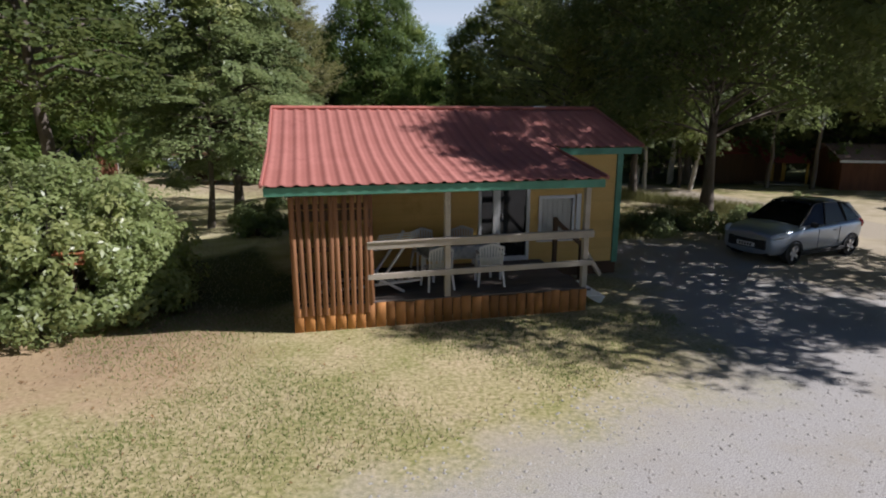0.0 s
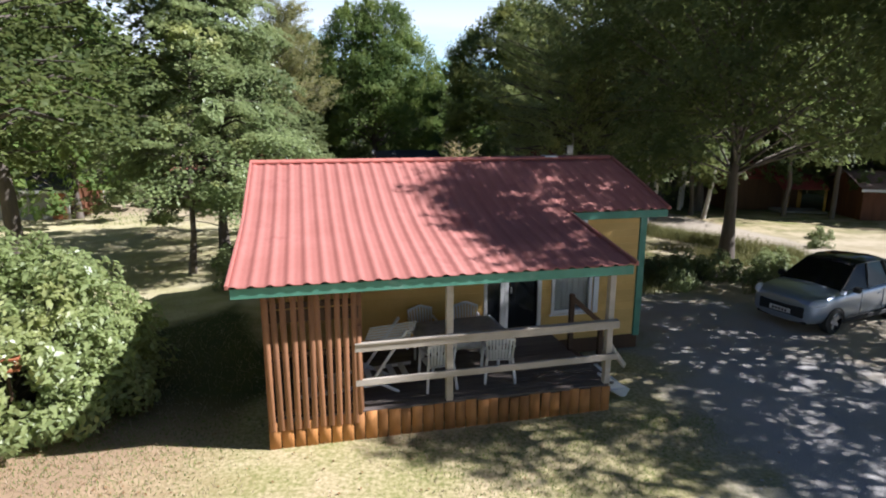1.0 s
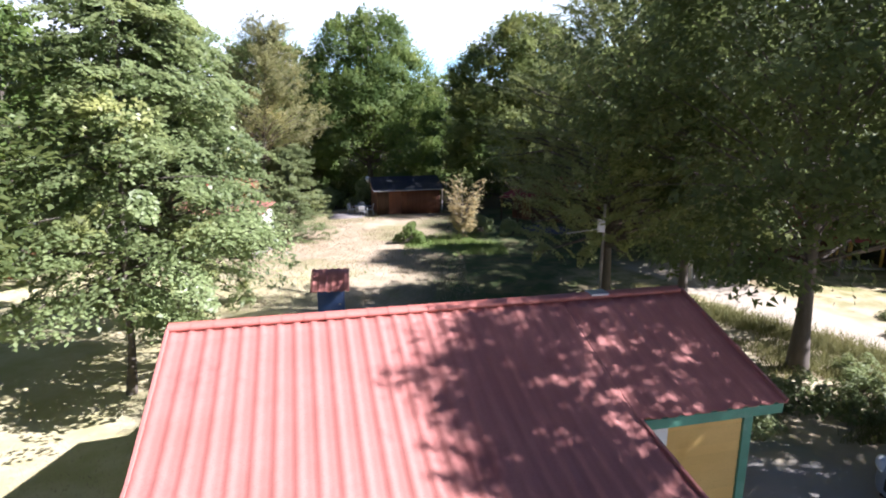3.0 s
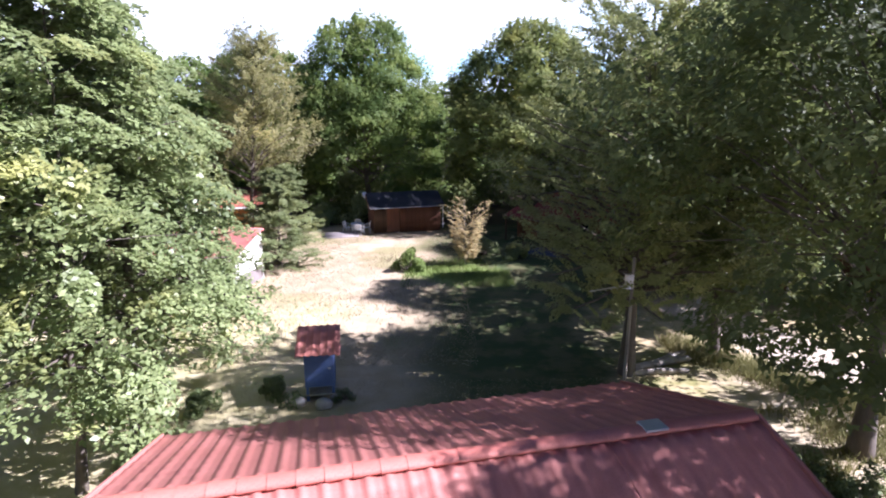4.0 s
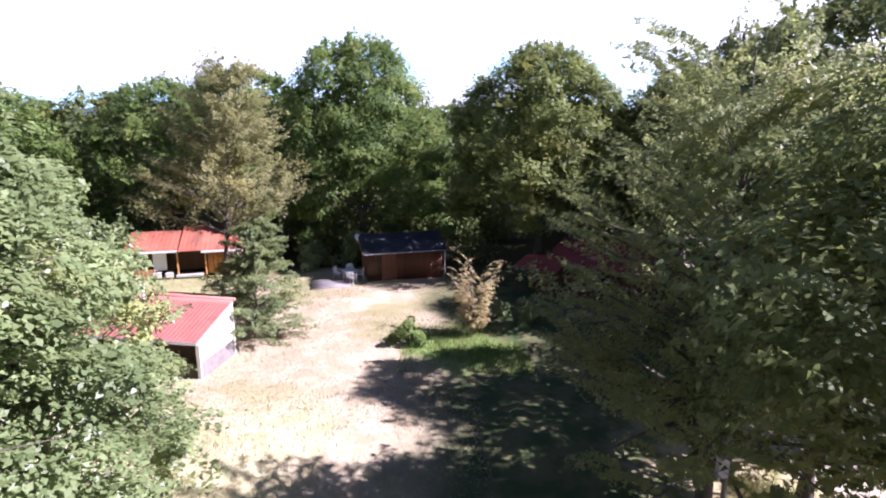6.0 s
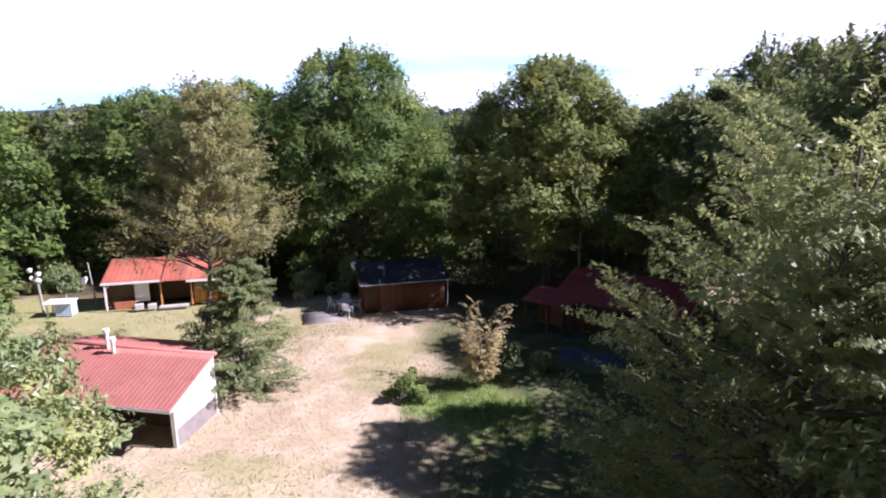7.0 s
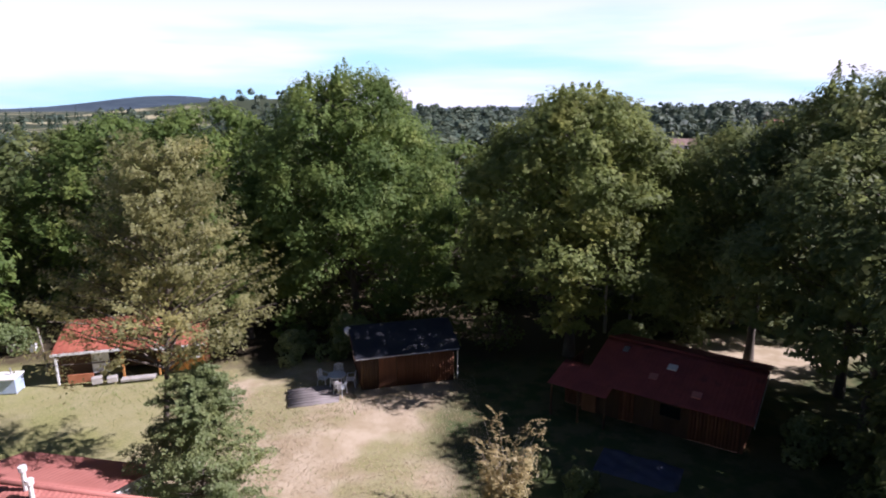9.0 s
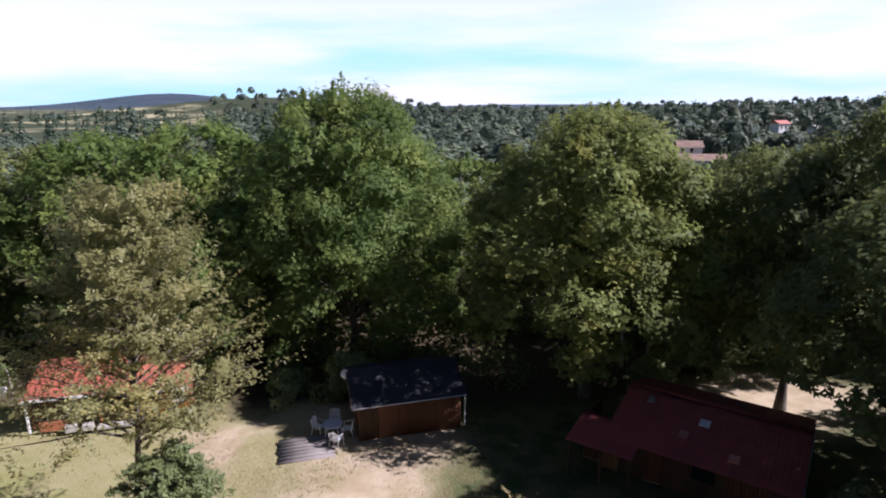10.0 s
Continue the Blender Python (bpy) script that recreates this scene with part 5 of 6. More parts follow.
def build_white_cabin():
    # ridge runs along local x, right gable at x = 0
    c = thing("white_cabin", "white-walled cabin with a red ribbed roof and flue pipes", "cabin", pose(-9.4, 39.1, gz(-10, 38), 0, 0, -10.5))
    z = 2.65
    sheet("roof_sheet", plain_sheet(-7.4, 0.0, 0.05, 3.05, z, 0.29, -1), M_ROOF, c)
    sheet("rear_roof_sheet", plain_sheet(-7.4, -1.9, 0.05, 2.6, z, 0.28, 1), M_ROOF, c)
    part("ridge_cap", rod(bmesh.new(), (-7.4, 0, z - 0.02), (0, 0, z - 0.02), 0.09), M_ROOF, c, smooth=True)
    part("end_wall", gable_wall(bmesh.new(), -0.42, -0.3, -2.4, 0.2, 0.72, 0, z - 0.06, 0.29), M_WHITE, c, "white rendered gable wall")
    part("rear_end_wall", gable_wall(bmesh.new(), -2.32, -2.2, 0.21, 2.3, 0.72, 0.21, z - 0.14, 0.28), M_WHITE, c)
    part("back_wall", boxed(-2.19, -0.43, 0.08, 0.2, 0.72, z - 0.14), M_WHITE, c)
    part("rear_plinth", boxed(-7.1, -2.18, 0.24, 2.33, -0.3, 0.718), M_CONC, c)
    part("plinth", boxed(-0.42, -0.28, -2.43, 0.23, -0.3, 0.718), M_PAVE, c, "bare grey-brown plinth")
    part("inner_plinth", boxed(-7.1, -0.43, -1.19, 0.23, -0.3, 0.718), M_DKWOOD, c)
    part("end_wall", gable_wall(bmesh.new(), -7.1, -6.98, -2.4, 2.3, 0.72, 0, z - 0.06, 0.29), M_WHITE, c)
    part("rear_wall", boxed(-6.97, -2.33, 2.18, 2.3, 0.72, 1.85), M_WHITE, c)
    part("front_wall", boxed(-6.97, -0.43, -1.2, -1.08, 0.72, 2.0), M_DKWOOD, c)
    ze = z - 0.29 * 3.05
    bm = bmesh.new()
    rod(bm, (-7.4, -3.08, ze + 0.0), (0.02, -3.08, ze + 0.0), 0.055)
    part("gutter", bm, M_STEEL, c)
    bm = bmesh.new()
    rod(bm, (-0.06, -3.08, ze), (-0.28, -2.48, ze - 0.25), 0.04)
    rod(bm, (-0.28, -2.48, ze - 0.25), (-0.28, -2.48, -0.2), 0.04)
    part("downpipe", bm, M_WHITE, c)
    for x in (-0.36, -3.6, -6.9):
        part("post", boxed(x - 0.07, x + 0.07, -2.52, -2.44, -0.3, ze + 0.14), M_WHITE, c)
    part("rear_downpipe", rod(bmesh.new(), (-0.26, 0.16, z - 0.2), (-0.26, 0.16, -0.2), 0.035), M_WHITE, c)
    for x, y, h in ((-4.6, -0.15, 0.78), (-4.15, -0.4, 0.55)):
        bm = bmesh.new()
        rod(bm, (x, y, z - 0.3), (x, y, z + h - 0.1), 0.07)
        rod(bm, (x, y, z + h - 0.16), (x, y, z + h), 0.12)
        part("flue_pipe", bm, M_WHITE, c)


def build_brown_cabin():
    x, y = -5.1, 51.9
    c = thing("brown_cabin", "brown plank cabin with a dark flat-pitched roof in deep shade", "cabin", pose(x, y, gz(x, y), 0, 0, 14))
    W, D, ze, sl = 5.0, 3.6, 1.95, 0.32
    # the roof rises from the front eave to a ridge at the back third
    v = [(-0.35, -0.35, ze), (W + 0.3, -0.35, ze), (W + 0.3, 2.2, ze + sl * 2.55), (-0.35, 2.2, ze + sl * 2.55), (-0.35, D + 0.4, ze + 0.2), (W + 0.3, D + 0.4, ze + 0.2)]
    bm = bmesh.new()
    vs = [bm.verts.new(a) for a in v]
    bm.faces.new(vs[:4]), bm.faces.new((vs[3], vs[2], vs[5], vs[4]))
    got = bmesh.ops.solidify(bm, geom=bm.faces[:], thickness=0.07)
    part("roof", bm, M_DARKROOF, c, "dark blue-grey felt roof")
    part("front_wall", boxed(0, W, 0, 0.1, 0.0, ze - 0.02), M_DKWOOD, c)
    part("rear_wall", boxed(0, W, D - 0.1, D, 0, ze + 0.1), M_DKWOOD, c)
    for a in (0.0, W - 0.1):
        part("end_wall", gable_wall(bmesh.new(), a, a + 0.1, 0.0, D, 0, 2.2, ze + sl * 2.2, sl), M_BROWNWALL, c)
    plank_wall(c, 0.0, 0.9, -0.002, 0.02, ze - 0.03, M_DKWOOD)
    plank_wall(c, 1.9, W, -0.002, 0.02, ze - 0.03, M_BROWNWALL)
    part("door", boxed(0.93, 1.85, -0.045, 0, 0.05, ze - 0.12), M_BROWNWALL, c, "brown plank door")
    part("gutter", rod(bmesh.new(), (-0.3, -0.40, ze - 0.04), (W + 0.2, -0.40, ze + 0.0), 0.028), M_STEEL, c)
    part("downpipe", rod(bmesh.new(), (W + 0.12, -0.38, ze - 0.02), (W + 0.12, -0.3, 0.3), 0.03), M_WHITE, c)
    part("verge_board", bar(bmesh.new(), (-0.36, -0.35, ze - 0.06), (-0.36, 2.2, ze + sl * 2.55 - 0.06), 0.03, 0.14), M_DKWOOD, c)
    dish = thing("satellite_dish", "small white satellite dish on the roof corner", "dish", c.matrix_world @ pose(-0.42, 2.0, 2.52, 0, 0, 30))
    bm = bmesh.new()
    bmesh.ops.create_cone(bm, cap_ends=True, segments=20, radius1=0.24, radius2=0.2, depth=0.05, matrix=pose(0, -0.05, 0.12, 62, 0, 0))
    part("reflector", bm, M_WHITE, dish)
    part("arm", rod(bmesh.new(), (0, 0, -0.25), (0, 0, 0.12), 0.02), M_STEEL, dish)
    # terrace with table and chairs
    tx, ty = -6.9, 52.6
    round_table(pose(-6.45, 52.4, gz(-6.5, 52.4), 0, 0, 0), "white round garden table beside the brown cabin", M_PLASTIC, 0.48, 0.48)
    first = plastic_chair(pose(-6.15, 51.5, gz(-6.2, 51.5), 0, 0, 160), "white plastic armchair beside the brown cabin")
    copy_thing(first, pose(-7.2, 52.7, gz(-7.2, 52.7), 0, 0, 70))
    copy_thing(first, pose(-6.5, 53.3, gz(-6.5, 53.3), 0, 0, 10))
    copy_thing(first, pose(-5.75, 52.5, gz(-5.8, 52.5), 0, 0, 270))
    pv = thing("terrace", "weathered grey plank terrace on the dry grass", "terrace", pose(-8.5, 50.0, gz(-7.6, 51.0) + 0.08, 0, 0, 14))
    me = mesh_from("plank", *box_arrays(0.0, 2.5, 0.003, 0.277, -0.25, 0.04), (M_PAVE,))
    for j in range(7):
        share("plank", me, pv, pose(0.04 * (j % 3), 0.28 * j, random.uniform(-0.004, 0.004)))


def build_red_hut():
    x, y = -21.3, 53.3
    c = thing("red_roofed_hut", "low wooden hut with a rust-red iron roof and open porch", "cabin", pose(x, y, gz(x, y) + 0.15, 0, 0, 14))
    ze, sl = 1.85, 0.33
    sheet("roof_sheet", plain_sheet(-0.4, 3.2, -2.6, 0.45, ze + 0.05, 0.27, -1, 0.3), M_RUSTROOF, c)
    sheet("roof_sheet", plain_sheet(3.1, 7.4, -2.9, 0.75, ze + 0.12, 0.30, -1, 0.3), M_RUSTROOF, c)
    part("fascia", boxed(-0.4, 3.2, -0.50, -0.46, ze - 0.20, ze - 0.06), M_WHITE, c)
    part("fascia", boxed(4.6, 7.3, -0.82, -0.78, ze - 0.24, ze - 0.10), M_WHITE, c)
    part("rear_wall", boxed(-0.2, 7.2, 2.3, 2.4, 0, ze + 0.6), M_DKWOOD, c)
    for a in (-0.2, 7.1):
        part("end_wall", boxed(a, a + 0.1, 0.0, 2.28, 0, ze + 0.05), M_BROWNWALL, c)
    part("front_wall", boxed(-0.08, 1.35, 0.05, 0.12, 0, ze), M_DKWOOD, c, "dark grey-brown board wall")
    part("white_door", boxed(1.4, 2.25, -0.08, -0.03, 0.35, ze - 0.05), M_WHITE, c, "open white door")
    part("inner_wall", boxed(1.36, 7.1, 1.2, 1.28, 0, ze), M_DKWOOD, c)
    plank_wall(c, 4.9, 7.1, -0.1, 0.0, ze - 0.1, M_SKIRT)
    window(c, "window", 6.3, 6.95, -0.13, 0.75, 1.35)
    for a in (-0.25, 2.95, 4.75):
        part("porch_post", boxed(a, a + 0.1, -0.45, -0.35, 0, ze - 0.05), M_WHITE if a < 0 else M_SKIRT, c)
    part("bracket", bar(bmesh.new(), (-0.2, -0.4, ze - 0.5), (0.15, -0.4, ze - 0.15), 0.05, 0.06), M_WHITE, c)
    part("bench_front", boxed(0.25, 1.5, -0.42, -0.36, 0.0, 0.5), M_TERRA, c, "terracotta board panel")
    part("step", boxed(2.9, 4.6, -0.9, -0.45, 0.0, 0.12), M_CONC, c)
    for a, b in ((1.7, 0.35), (2.45, 0.3)):
        bn = thing("crate", "dark grey crate in front of the red-roofed hut", "crate", c.matrix_world @ pose(a, -0.65, 0, 0, 0, 10))
        part("crate_body", boxed(-0.25, 0.25, -0.18, 0.18, 0.0, b, bevel=0.02), M_CONC, bn)
    # pole with dish, lamp post, chest
    po = thing("aerial_pole", "steel pole with a white aerial dish", "pole", pose(-22.9, 54.4, gz(-22.9, 54.4)))
    part("pole", rod(bmesh.new(), (0, 0, -0.3), (-0.25, 0, 2.9), 0.05, 0.04), M_DEADWOOD, po)
    bm = bmesh.new()
    bmesh.ops.create_cone(bm, cap_ends=True, segments=18, radius1=0.3, radius2=0.24, depth=0.06, matrix=pose(-0.55, -0.15, 1.75, 60, 0, -30))
    part("dish", bm, M_WHITE, po)
    lp = thing("lamp_post", "grey post with white floodlights by the hut", "lamp post", pose(-25.3, 52.8, gz(-25.3, 52.8)))
    part("post", rod(bmesh.new(), (0, 0, -0.3), (-0.15, 0, 2.6), 0.09, 0.07), M_DEADWOOD, lp)
    for dx, dz, a in ((-0.3, 2.3, 20), (0.1, 2.55, -30), (-0.35, 2.8, 60), (0.05, 2.15, 0)):
        bm = bmesh.new()
        bmesh.ops.create_cone(bm, cap_ends=True, segments=14, radius1=0.16, radius2=0.1, depth=0.2, matrix=pose(dx - 0.05, -0.1, dz, 60, 0, a))
        part("lamp_head", bm, M_WHITE, lp)
    ch = thing("chest", "pale blue chest with a projecting white lid on the grass", "chest", pose(-23.6, 52.3, gz(-23.6, 52.3), 0, 0, 8))
    part("chest_body", boxed(-0.45, 0.5, -0.4, 0.4, 0.05, 0.85, bevel=0.015), M_BLUEPALE, ch)
    part("lid", boxed(-1.05, 0.55, -0.55, 0.5, 0.852, 0.93, bevel=0.012), M_WHITE, ch)
    part("valve", rod(bmesh.new(), (0.1, 0.1, 0.93), (0.1, 0.1, 1.3), 0.04), M_STEEL, ch)
    for a in (-0.95, 0.4):
        for b in (-0.35, 0.35):
            part("foot", boxed(a, a + 0.07, b, b + 0.07, -0.05, 0.848), M_WHITE, ch)


M_FARROOF = surface("weathered_brown_tiles", (0.20, 0.13, 0.10), (0.29, 0.20, 0.16), 0.8, 20, 0.8, 0.2)
M_PAVE = surface("weathered_grey_slabs", (0.21, 0.185, 0.175), (0.28, 0.25, 0.235), 2.0, 30, 0.9, 0.3, piece=0.1)
M_TARP = surface("dull_blue_tarpaulin", (0.055, 0.065, 0.10), (0.085, 0.095, 0.14), 2.0, 30, 0.6, 0.1)
M_BLUEPALE = surface("pale_blue_paint", (0.40, 0.50, 0.68), (0.47, 0.57, 0.74), 2.0, 50, 0.5, 0.08)


def build_dark_red_cabin():
    x, y = 6.37, 49.3
    c = thing("dark_red_cabin", "cabin with a deep red roof and skylights in tree shade", "cabin", pose(x, y, gz(8, 49), 0, 0, -36))
    zr, sl, ry = 2.9, 0.28, 2.8
    sheet("roof_sheet", plain_sheet(-0.4, 6.9, 0.03, 3.6, 0, sl, -1), M_DEEPRED, c).location = (0, ry, zr)
    sheet("rear_roof_sheet", plain_sheet(-0.4, 6.9, 0.03, 2.6, 0, sl, 1), M_DEEPRED, c).location = (0, ry, zr)
    part("ridge_cap", rod(bmesh.new(), (-0.4, ry, zr - 0.02), (6.9, ry, zr - 0.02), 0.08), M_DEEPRED, c, smooth=True)
    sheet("porch_roof_sheet", plain_sheet(-1.75, 1.1, 0.0, 2.1, 0, 0.2, -1), M_DEEPRED, c).location = (0, 0.5, 2.12)
    for a, w in ((0.0, 0.12), (6.4, 0.12)):
        part("end_wall", gable_wall(bmesh.new(), a, a + w, 0.0, 5.0, -0.2, ry, zr - 0.08, sl), M_BROWNWALL, c)
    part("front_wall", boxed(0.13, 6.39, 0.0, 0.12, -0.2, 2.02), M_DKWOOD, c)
    plank_wall(c, 1.2, 1.9, -0.002, -0.15, 2.0, M_BROWNWALL)
    plank_wall(c, 4.3, 6.35, -0.002, -0.15, 2.0, M_BROWNWALL)
    part("rear_wall", boxed(0.13, 6.39, 4.88, 5.0, -0.2, 2.2), M_BROWNWALL, c)
    part("verge_board", bar(bmesh.new(), (6.91, ry, zr - 0.04), (6.91, ry - 3.6, zr - 0.04 - sl * 3.6), 0.03, 0.13), M_STEEL, c, "pale metal verge strip")
    for u, d, m, w in ((0.75, 0.75, M_STEEL, 0.26), (3.1, 1.3, M_WHITE, 0.42), (2.5, 2.2, M_ROOF, 0.36), (4.5, 2.7, M_RIDGE, 0.4)):
        part("skylight", bar(bmesh.new(), (u, ry - d + 0.2, zr - sl * (d - 0.2) + 0.05), (u, ry - d - 0.2, zr - sl * (d + 0.2) + 0.05), w, 0.05, 0.01), m, c)
    plank_wall(c, -1.6, -0.02, 0.3, -0.2, 1.95, M_BROWNWALL)
    part("porch_side", boxed(-1.62, -1.56, 0.31, 2.4, -0.2, 2.0), M_BROWNWALL, c)
    for a in (-1.65, -0.3, 0.95):
        part("porch_post", boxed(a, a + 0.09, -1.4, -1.31, -0.2, 1.75), M_DKWOOD, c)
    part("porch_door", boxed(-0.6, 0.1, -0.06, -0.02, -0.1, 1.8), M_WOOD, c, "ochre plank door")
    window(c, "window", 3.0, 4.0, -0.02, 0.8, 1.5, M_DKWOOD)
    part("front_door", boxed(2.0, 2.8, -0.04, 0.0, -0.1, 1.8), M_DKWOOD, c)
    tp = thing("tarpaulin", "dull blue tarpaulin lying in front of the dark cabin", "tarpaulin", pose(6.9, 44.4, gz(7, 44.4) + 0.02, 0, 0, -30))
    rng = np.random.default_rng(9)
    xs, ys = np.meshgrid(np.linspace(-1.6, 1.6, 18), np.linspace(-0.9, 0.9, 12), indexing="ij")
    zs = 0.12 + 0.07 * np.sin(xs * 4 + ys * 3) * np.cos(ys * 5) + rng.normal(size=xs.shape) * 0.01
    zs[0], zs[-1], zs[:, 0], zs[:, -1] = 0.01, 0.01, 0.01, 0.01
    i, j = np.meshgrid(np.arange(17), np.arange(11), indexing="ij")
    o = new("sheet", mesh_from("sheet", np.stack([xs, ys, zs], -1).reshape(-1, 3), np.stack([i * 12 + j, (i + 1) * 12 + j, (i + 1) * 12 + j + 1, i * 12 + j + 1], -1).reshape(-1, 4), (M_TARP,), True))
    o.parent = tp


def build_side_cabins():
    # the ochre cabin across the track
    c = thing("ochre_cabin", "small brown and ochre cabin with a red porch roof under trees", "cabin", pose(17.8, 34.3, gz(18, 34), 0, 0, -6))
    sheet("roof_sheet", plain_sheet(-2.3, 2.2, 0.02, 2.3, 0, 0.4, -1), M_DEEPRED, c).location = (0, 2.2, 2.6)
    sheet("rear_roof_sheet", plain_sheet(-2.3, 2.2, 0.02, 2.2, 0, 0.4, 1), M_DEEPRED, c).location = (0, 2.2, 2.6)
    sheet("porch_roof_sheet", plain_sheet(0.3, 2.7, 0.0, 1.5, 0, 0.45, -1), M_DEEPRED, c).location = (0, 0.2, 1.95)
    # dark wood here stands in for the gloom under the trees
    part("front_wall", boxed(-2.0, 1.0, 0.2, 0.3, -0.1, 1.85), M_DKWOOD, c)
    part("ochre_wall", boxed(1.01, 2.0, 0.2, 0.3, -0.1, 1.85), M_OCHRE, c, "ochre painted wall panel")
    for a in (-2.0, 1.9):
        part("end_wall", gable_wall(bmesh.new(), a, a + 0.1, 0.31, 4.2, -0.1, 2.2, 2.5, 0.4), M_BROWNWALL, c)
    part("rear_wall", boxed(-1.9, 1.9, 4.1, 4.2, -0.1, 1.8), M_BROWNWALL, c)
    part("door", boxed(1.35, 1.75, 0.15, 0.19, 0, 1.6), M_DKWOOD, c)
    for a in (0.4, 2.5):
        part("porch_post", boxed(a, a + 0.1, -1.2, -1.1, -0.1, 1.35), M_OCHRE if a > 1 else M_DKWOOD, c)
    part("terrace", boxed(0.3, 2.7, -1.3, 0.18, -0.1, 0.12), M_CONC, c)
    # plain cabins on both sides, behind the trees
    for name, label, m, wall, roof, door in (
            ("grey_cabin", "dim grey cabin with a pale roof edge behind the trees", pose(-21.6, 32.6, gz(-21, 32), 0, 0, 6), M_CONC, M_DARKROOF, M_TERRA),
            ("brown_timber_cabin", "dark brown timber cabin with a pale sheet roof beside the track", pose(22.6, 29.8, gz(22, 30), 0, 0, -12), M_BROWNWALL, M_FARROOF, M_DKWOOD)):
        c = thing(name, label, "cabin", m)
        sheet("roof_sheet", plain_sheet(-2.6, 2.2, 0.02, 2.4, 0, 0.3, -1), roof, c).location = (0, 2.0, 2.3)
        sheet("rear_roof_sheet", plain_sheet(-2.6, 2.2, 0.02, 2.4, 0, 0.3, 1), roof, c).location = (0, 2.0, 2.3)
        part("fascia", boxed(-2.6, 2.2, -0.45, -0.41, 1.42, 1.55), M_WHITE, c)
        part("front_wall", boxed(-2.3, 1.9, 0.0, 0.1, -0.1, 1.65), wall, c)
        part("rear_wall", boxed(-2.3, 1.9, 4.0, 4.1, -0.1, 1.65), wall, c)
        for a in (-2.3, 1.8):
            part("end_wall", gable_wall(bmesh.new(), a, a + 0.1, 0.11, 3.99, -0.1, 2.0, 2.2, 0.3), M_BROWNWALL, c)
        part("door", boxed(1.0, 1.75, -0.04, -0.002, 0, 1.5), door, c)
    # roofs glimpsed through the wood
    c = thing("pink_roofed_cabin", "cabin with a faded pink roof glimpsed through the wood", "cabin", pose(31.0, 68.0, gz(31, 68), 0, 0, -20))
    sheet("roof_sheet", plain_sheet(-3.5, 3.5, 0.02, 3.0, 0, 0.35, -1), M_ROOF, c).location = (0, 2.5, 3.0)
    sheet("rear_roof_sheet", plain_sheet(-3.5, 3.5, 0.02, 3.0, 0, 0.35, 1), M_ROOF, c).location = (0, 2.5, 3.0)
    part("front_wall", boxed(-3.0, 3.0, 0, 0.1, -0.3, 2.0), M_WHITE, c)
    part("rear_wall", boxed(-3.0, 3.0, 4.9, 5.0, -0.3, 2.0), M_WHITE, c)
    for a in (-3.0, 2.9):
        part("end_wall", gable_wall(bmesh.new(), a, a + 0.1, 0.11, 4.89, -0.3, 2.5, 2.9, 0.35), M_WHITE, c)


def far_house(x, y, turn, w, d, h, label, zoff=0.0, roof=None):
    c = thing("house", label, "house", pose(x, y, gz(x, y) + zoff, 0, 0, turn))
    bm = bmesh.new()
    box(bm, 0, w, 0, d, -6, h)
    part("wall", bm, M_WHITE, c)
    bm = bmesh.new()
    v = [(-0.4, -0.5, h), (w + 0.4, -0.5, h), (w + 0.4, d / 2, h + d * 0.28), (-0.4, d / 2, h + d * 0.28), (w + 0.4, d + 0.5, h), (-0.4, d + 0.5, h)]
    vs = [bm.verts.new(a) for a in v]
    for f in ((0, 1, 2, 3), (3, 2, 4, 5), (0, 3, 5), (1, 4, 2), (0, 5, 4, 1)):
        bm.faces.new([vs[i] for i in f])
    bmesh.ops.recalc_face_normals(bm, faces=bm.faces)
    part("roof", bm, roof or M_ROOF, c)
    n = int(w / 2.6)
    for st in range(int(h / 2.5)):
        for k in range(n):
            wx = 1.0 + k * 2.5
            win = new("window")
            win.parent = c
            part("pane", boxed(wx, wx + 0.9, -0.04, -0.005, 0.9 + st * 2.6, 2.1 + st * 2.6, bevel=0), M_GLASS, win)
            part("sill", boxed(wx - 0.1, wx + 1.0, -0.12, -0.005, 0.78 + st * 2.6, 0.88 + st * 2.6), M_CONC, win)


build_white_cabin()
build_brown_cabin()
build_red_hut()
build_dark_red_cabin()
build_side_cabins()
far_house(71, 205, -12, 7, 6.5, 5.0, "white two-storey house with a brown roof among far trees", 0.2, M_FARROOF)
far_house(64, 196, -8, 17, 6, 2.4, "long low house with a faded roof among far trees", -0.2, M_FARROOF)
far_house(146.5, 285, 20, 6.5, 5, 3.0, "small house with a bright red roof on the far slope", 0.9)
far_house(158, 276, 10, 7, 6, 2.6, "small house with a pale roof on the far slope", -0.5, M_CONC)


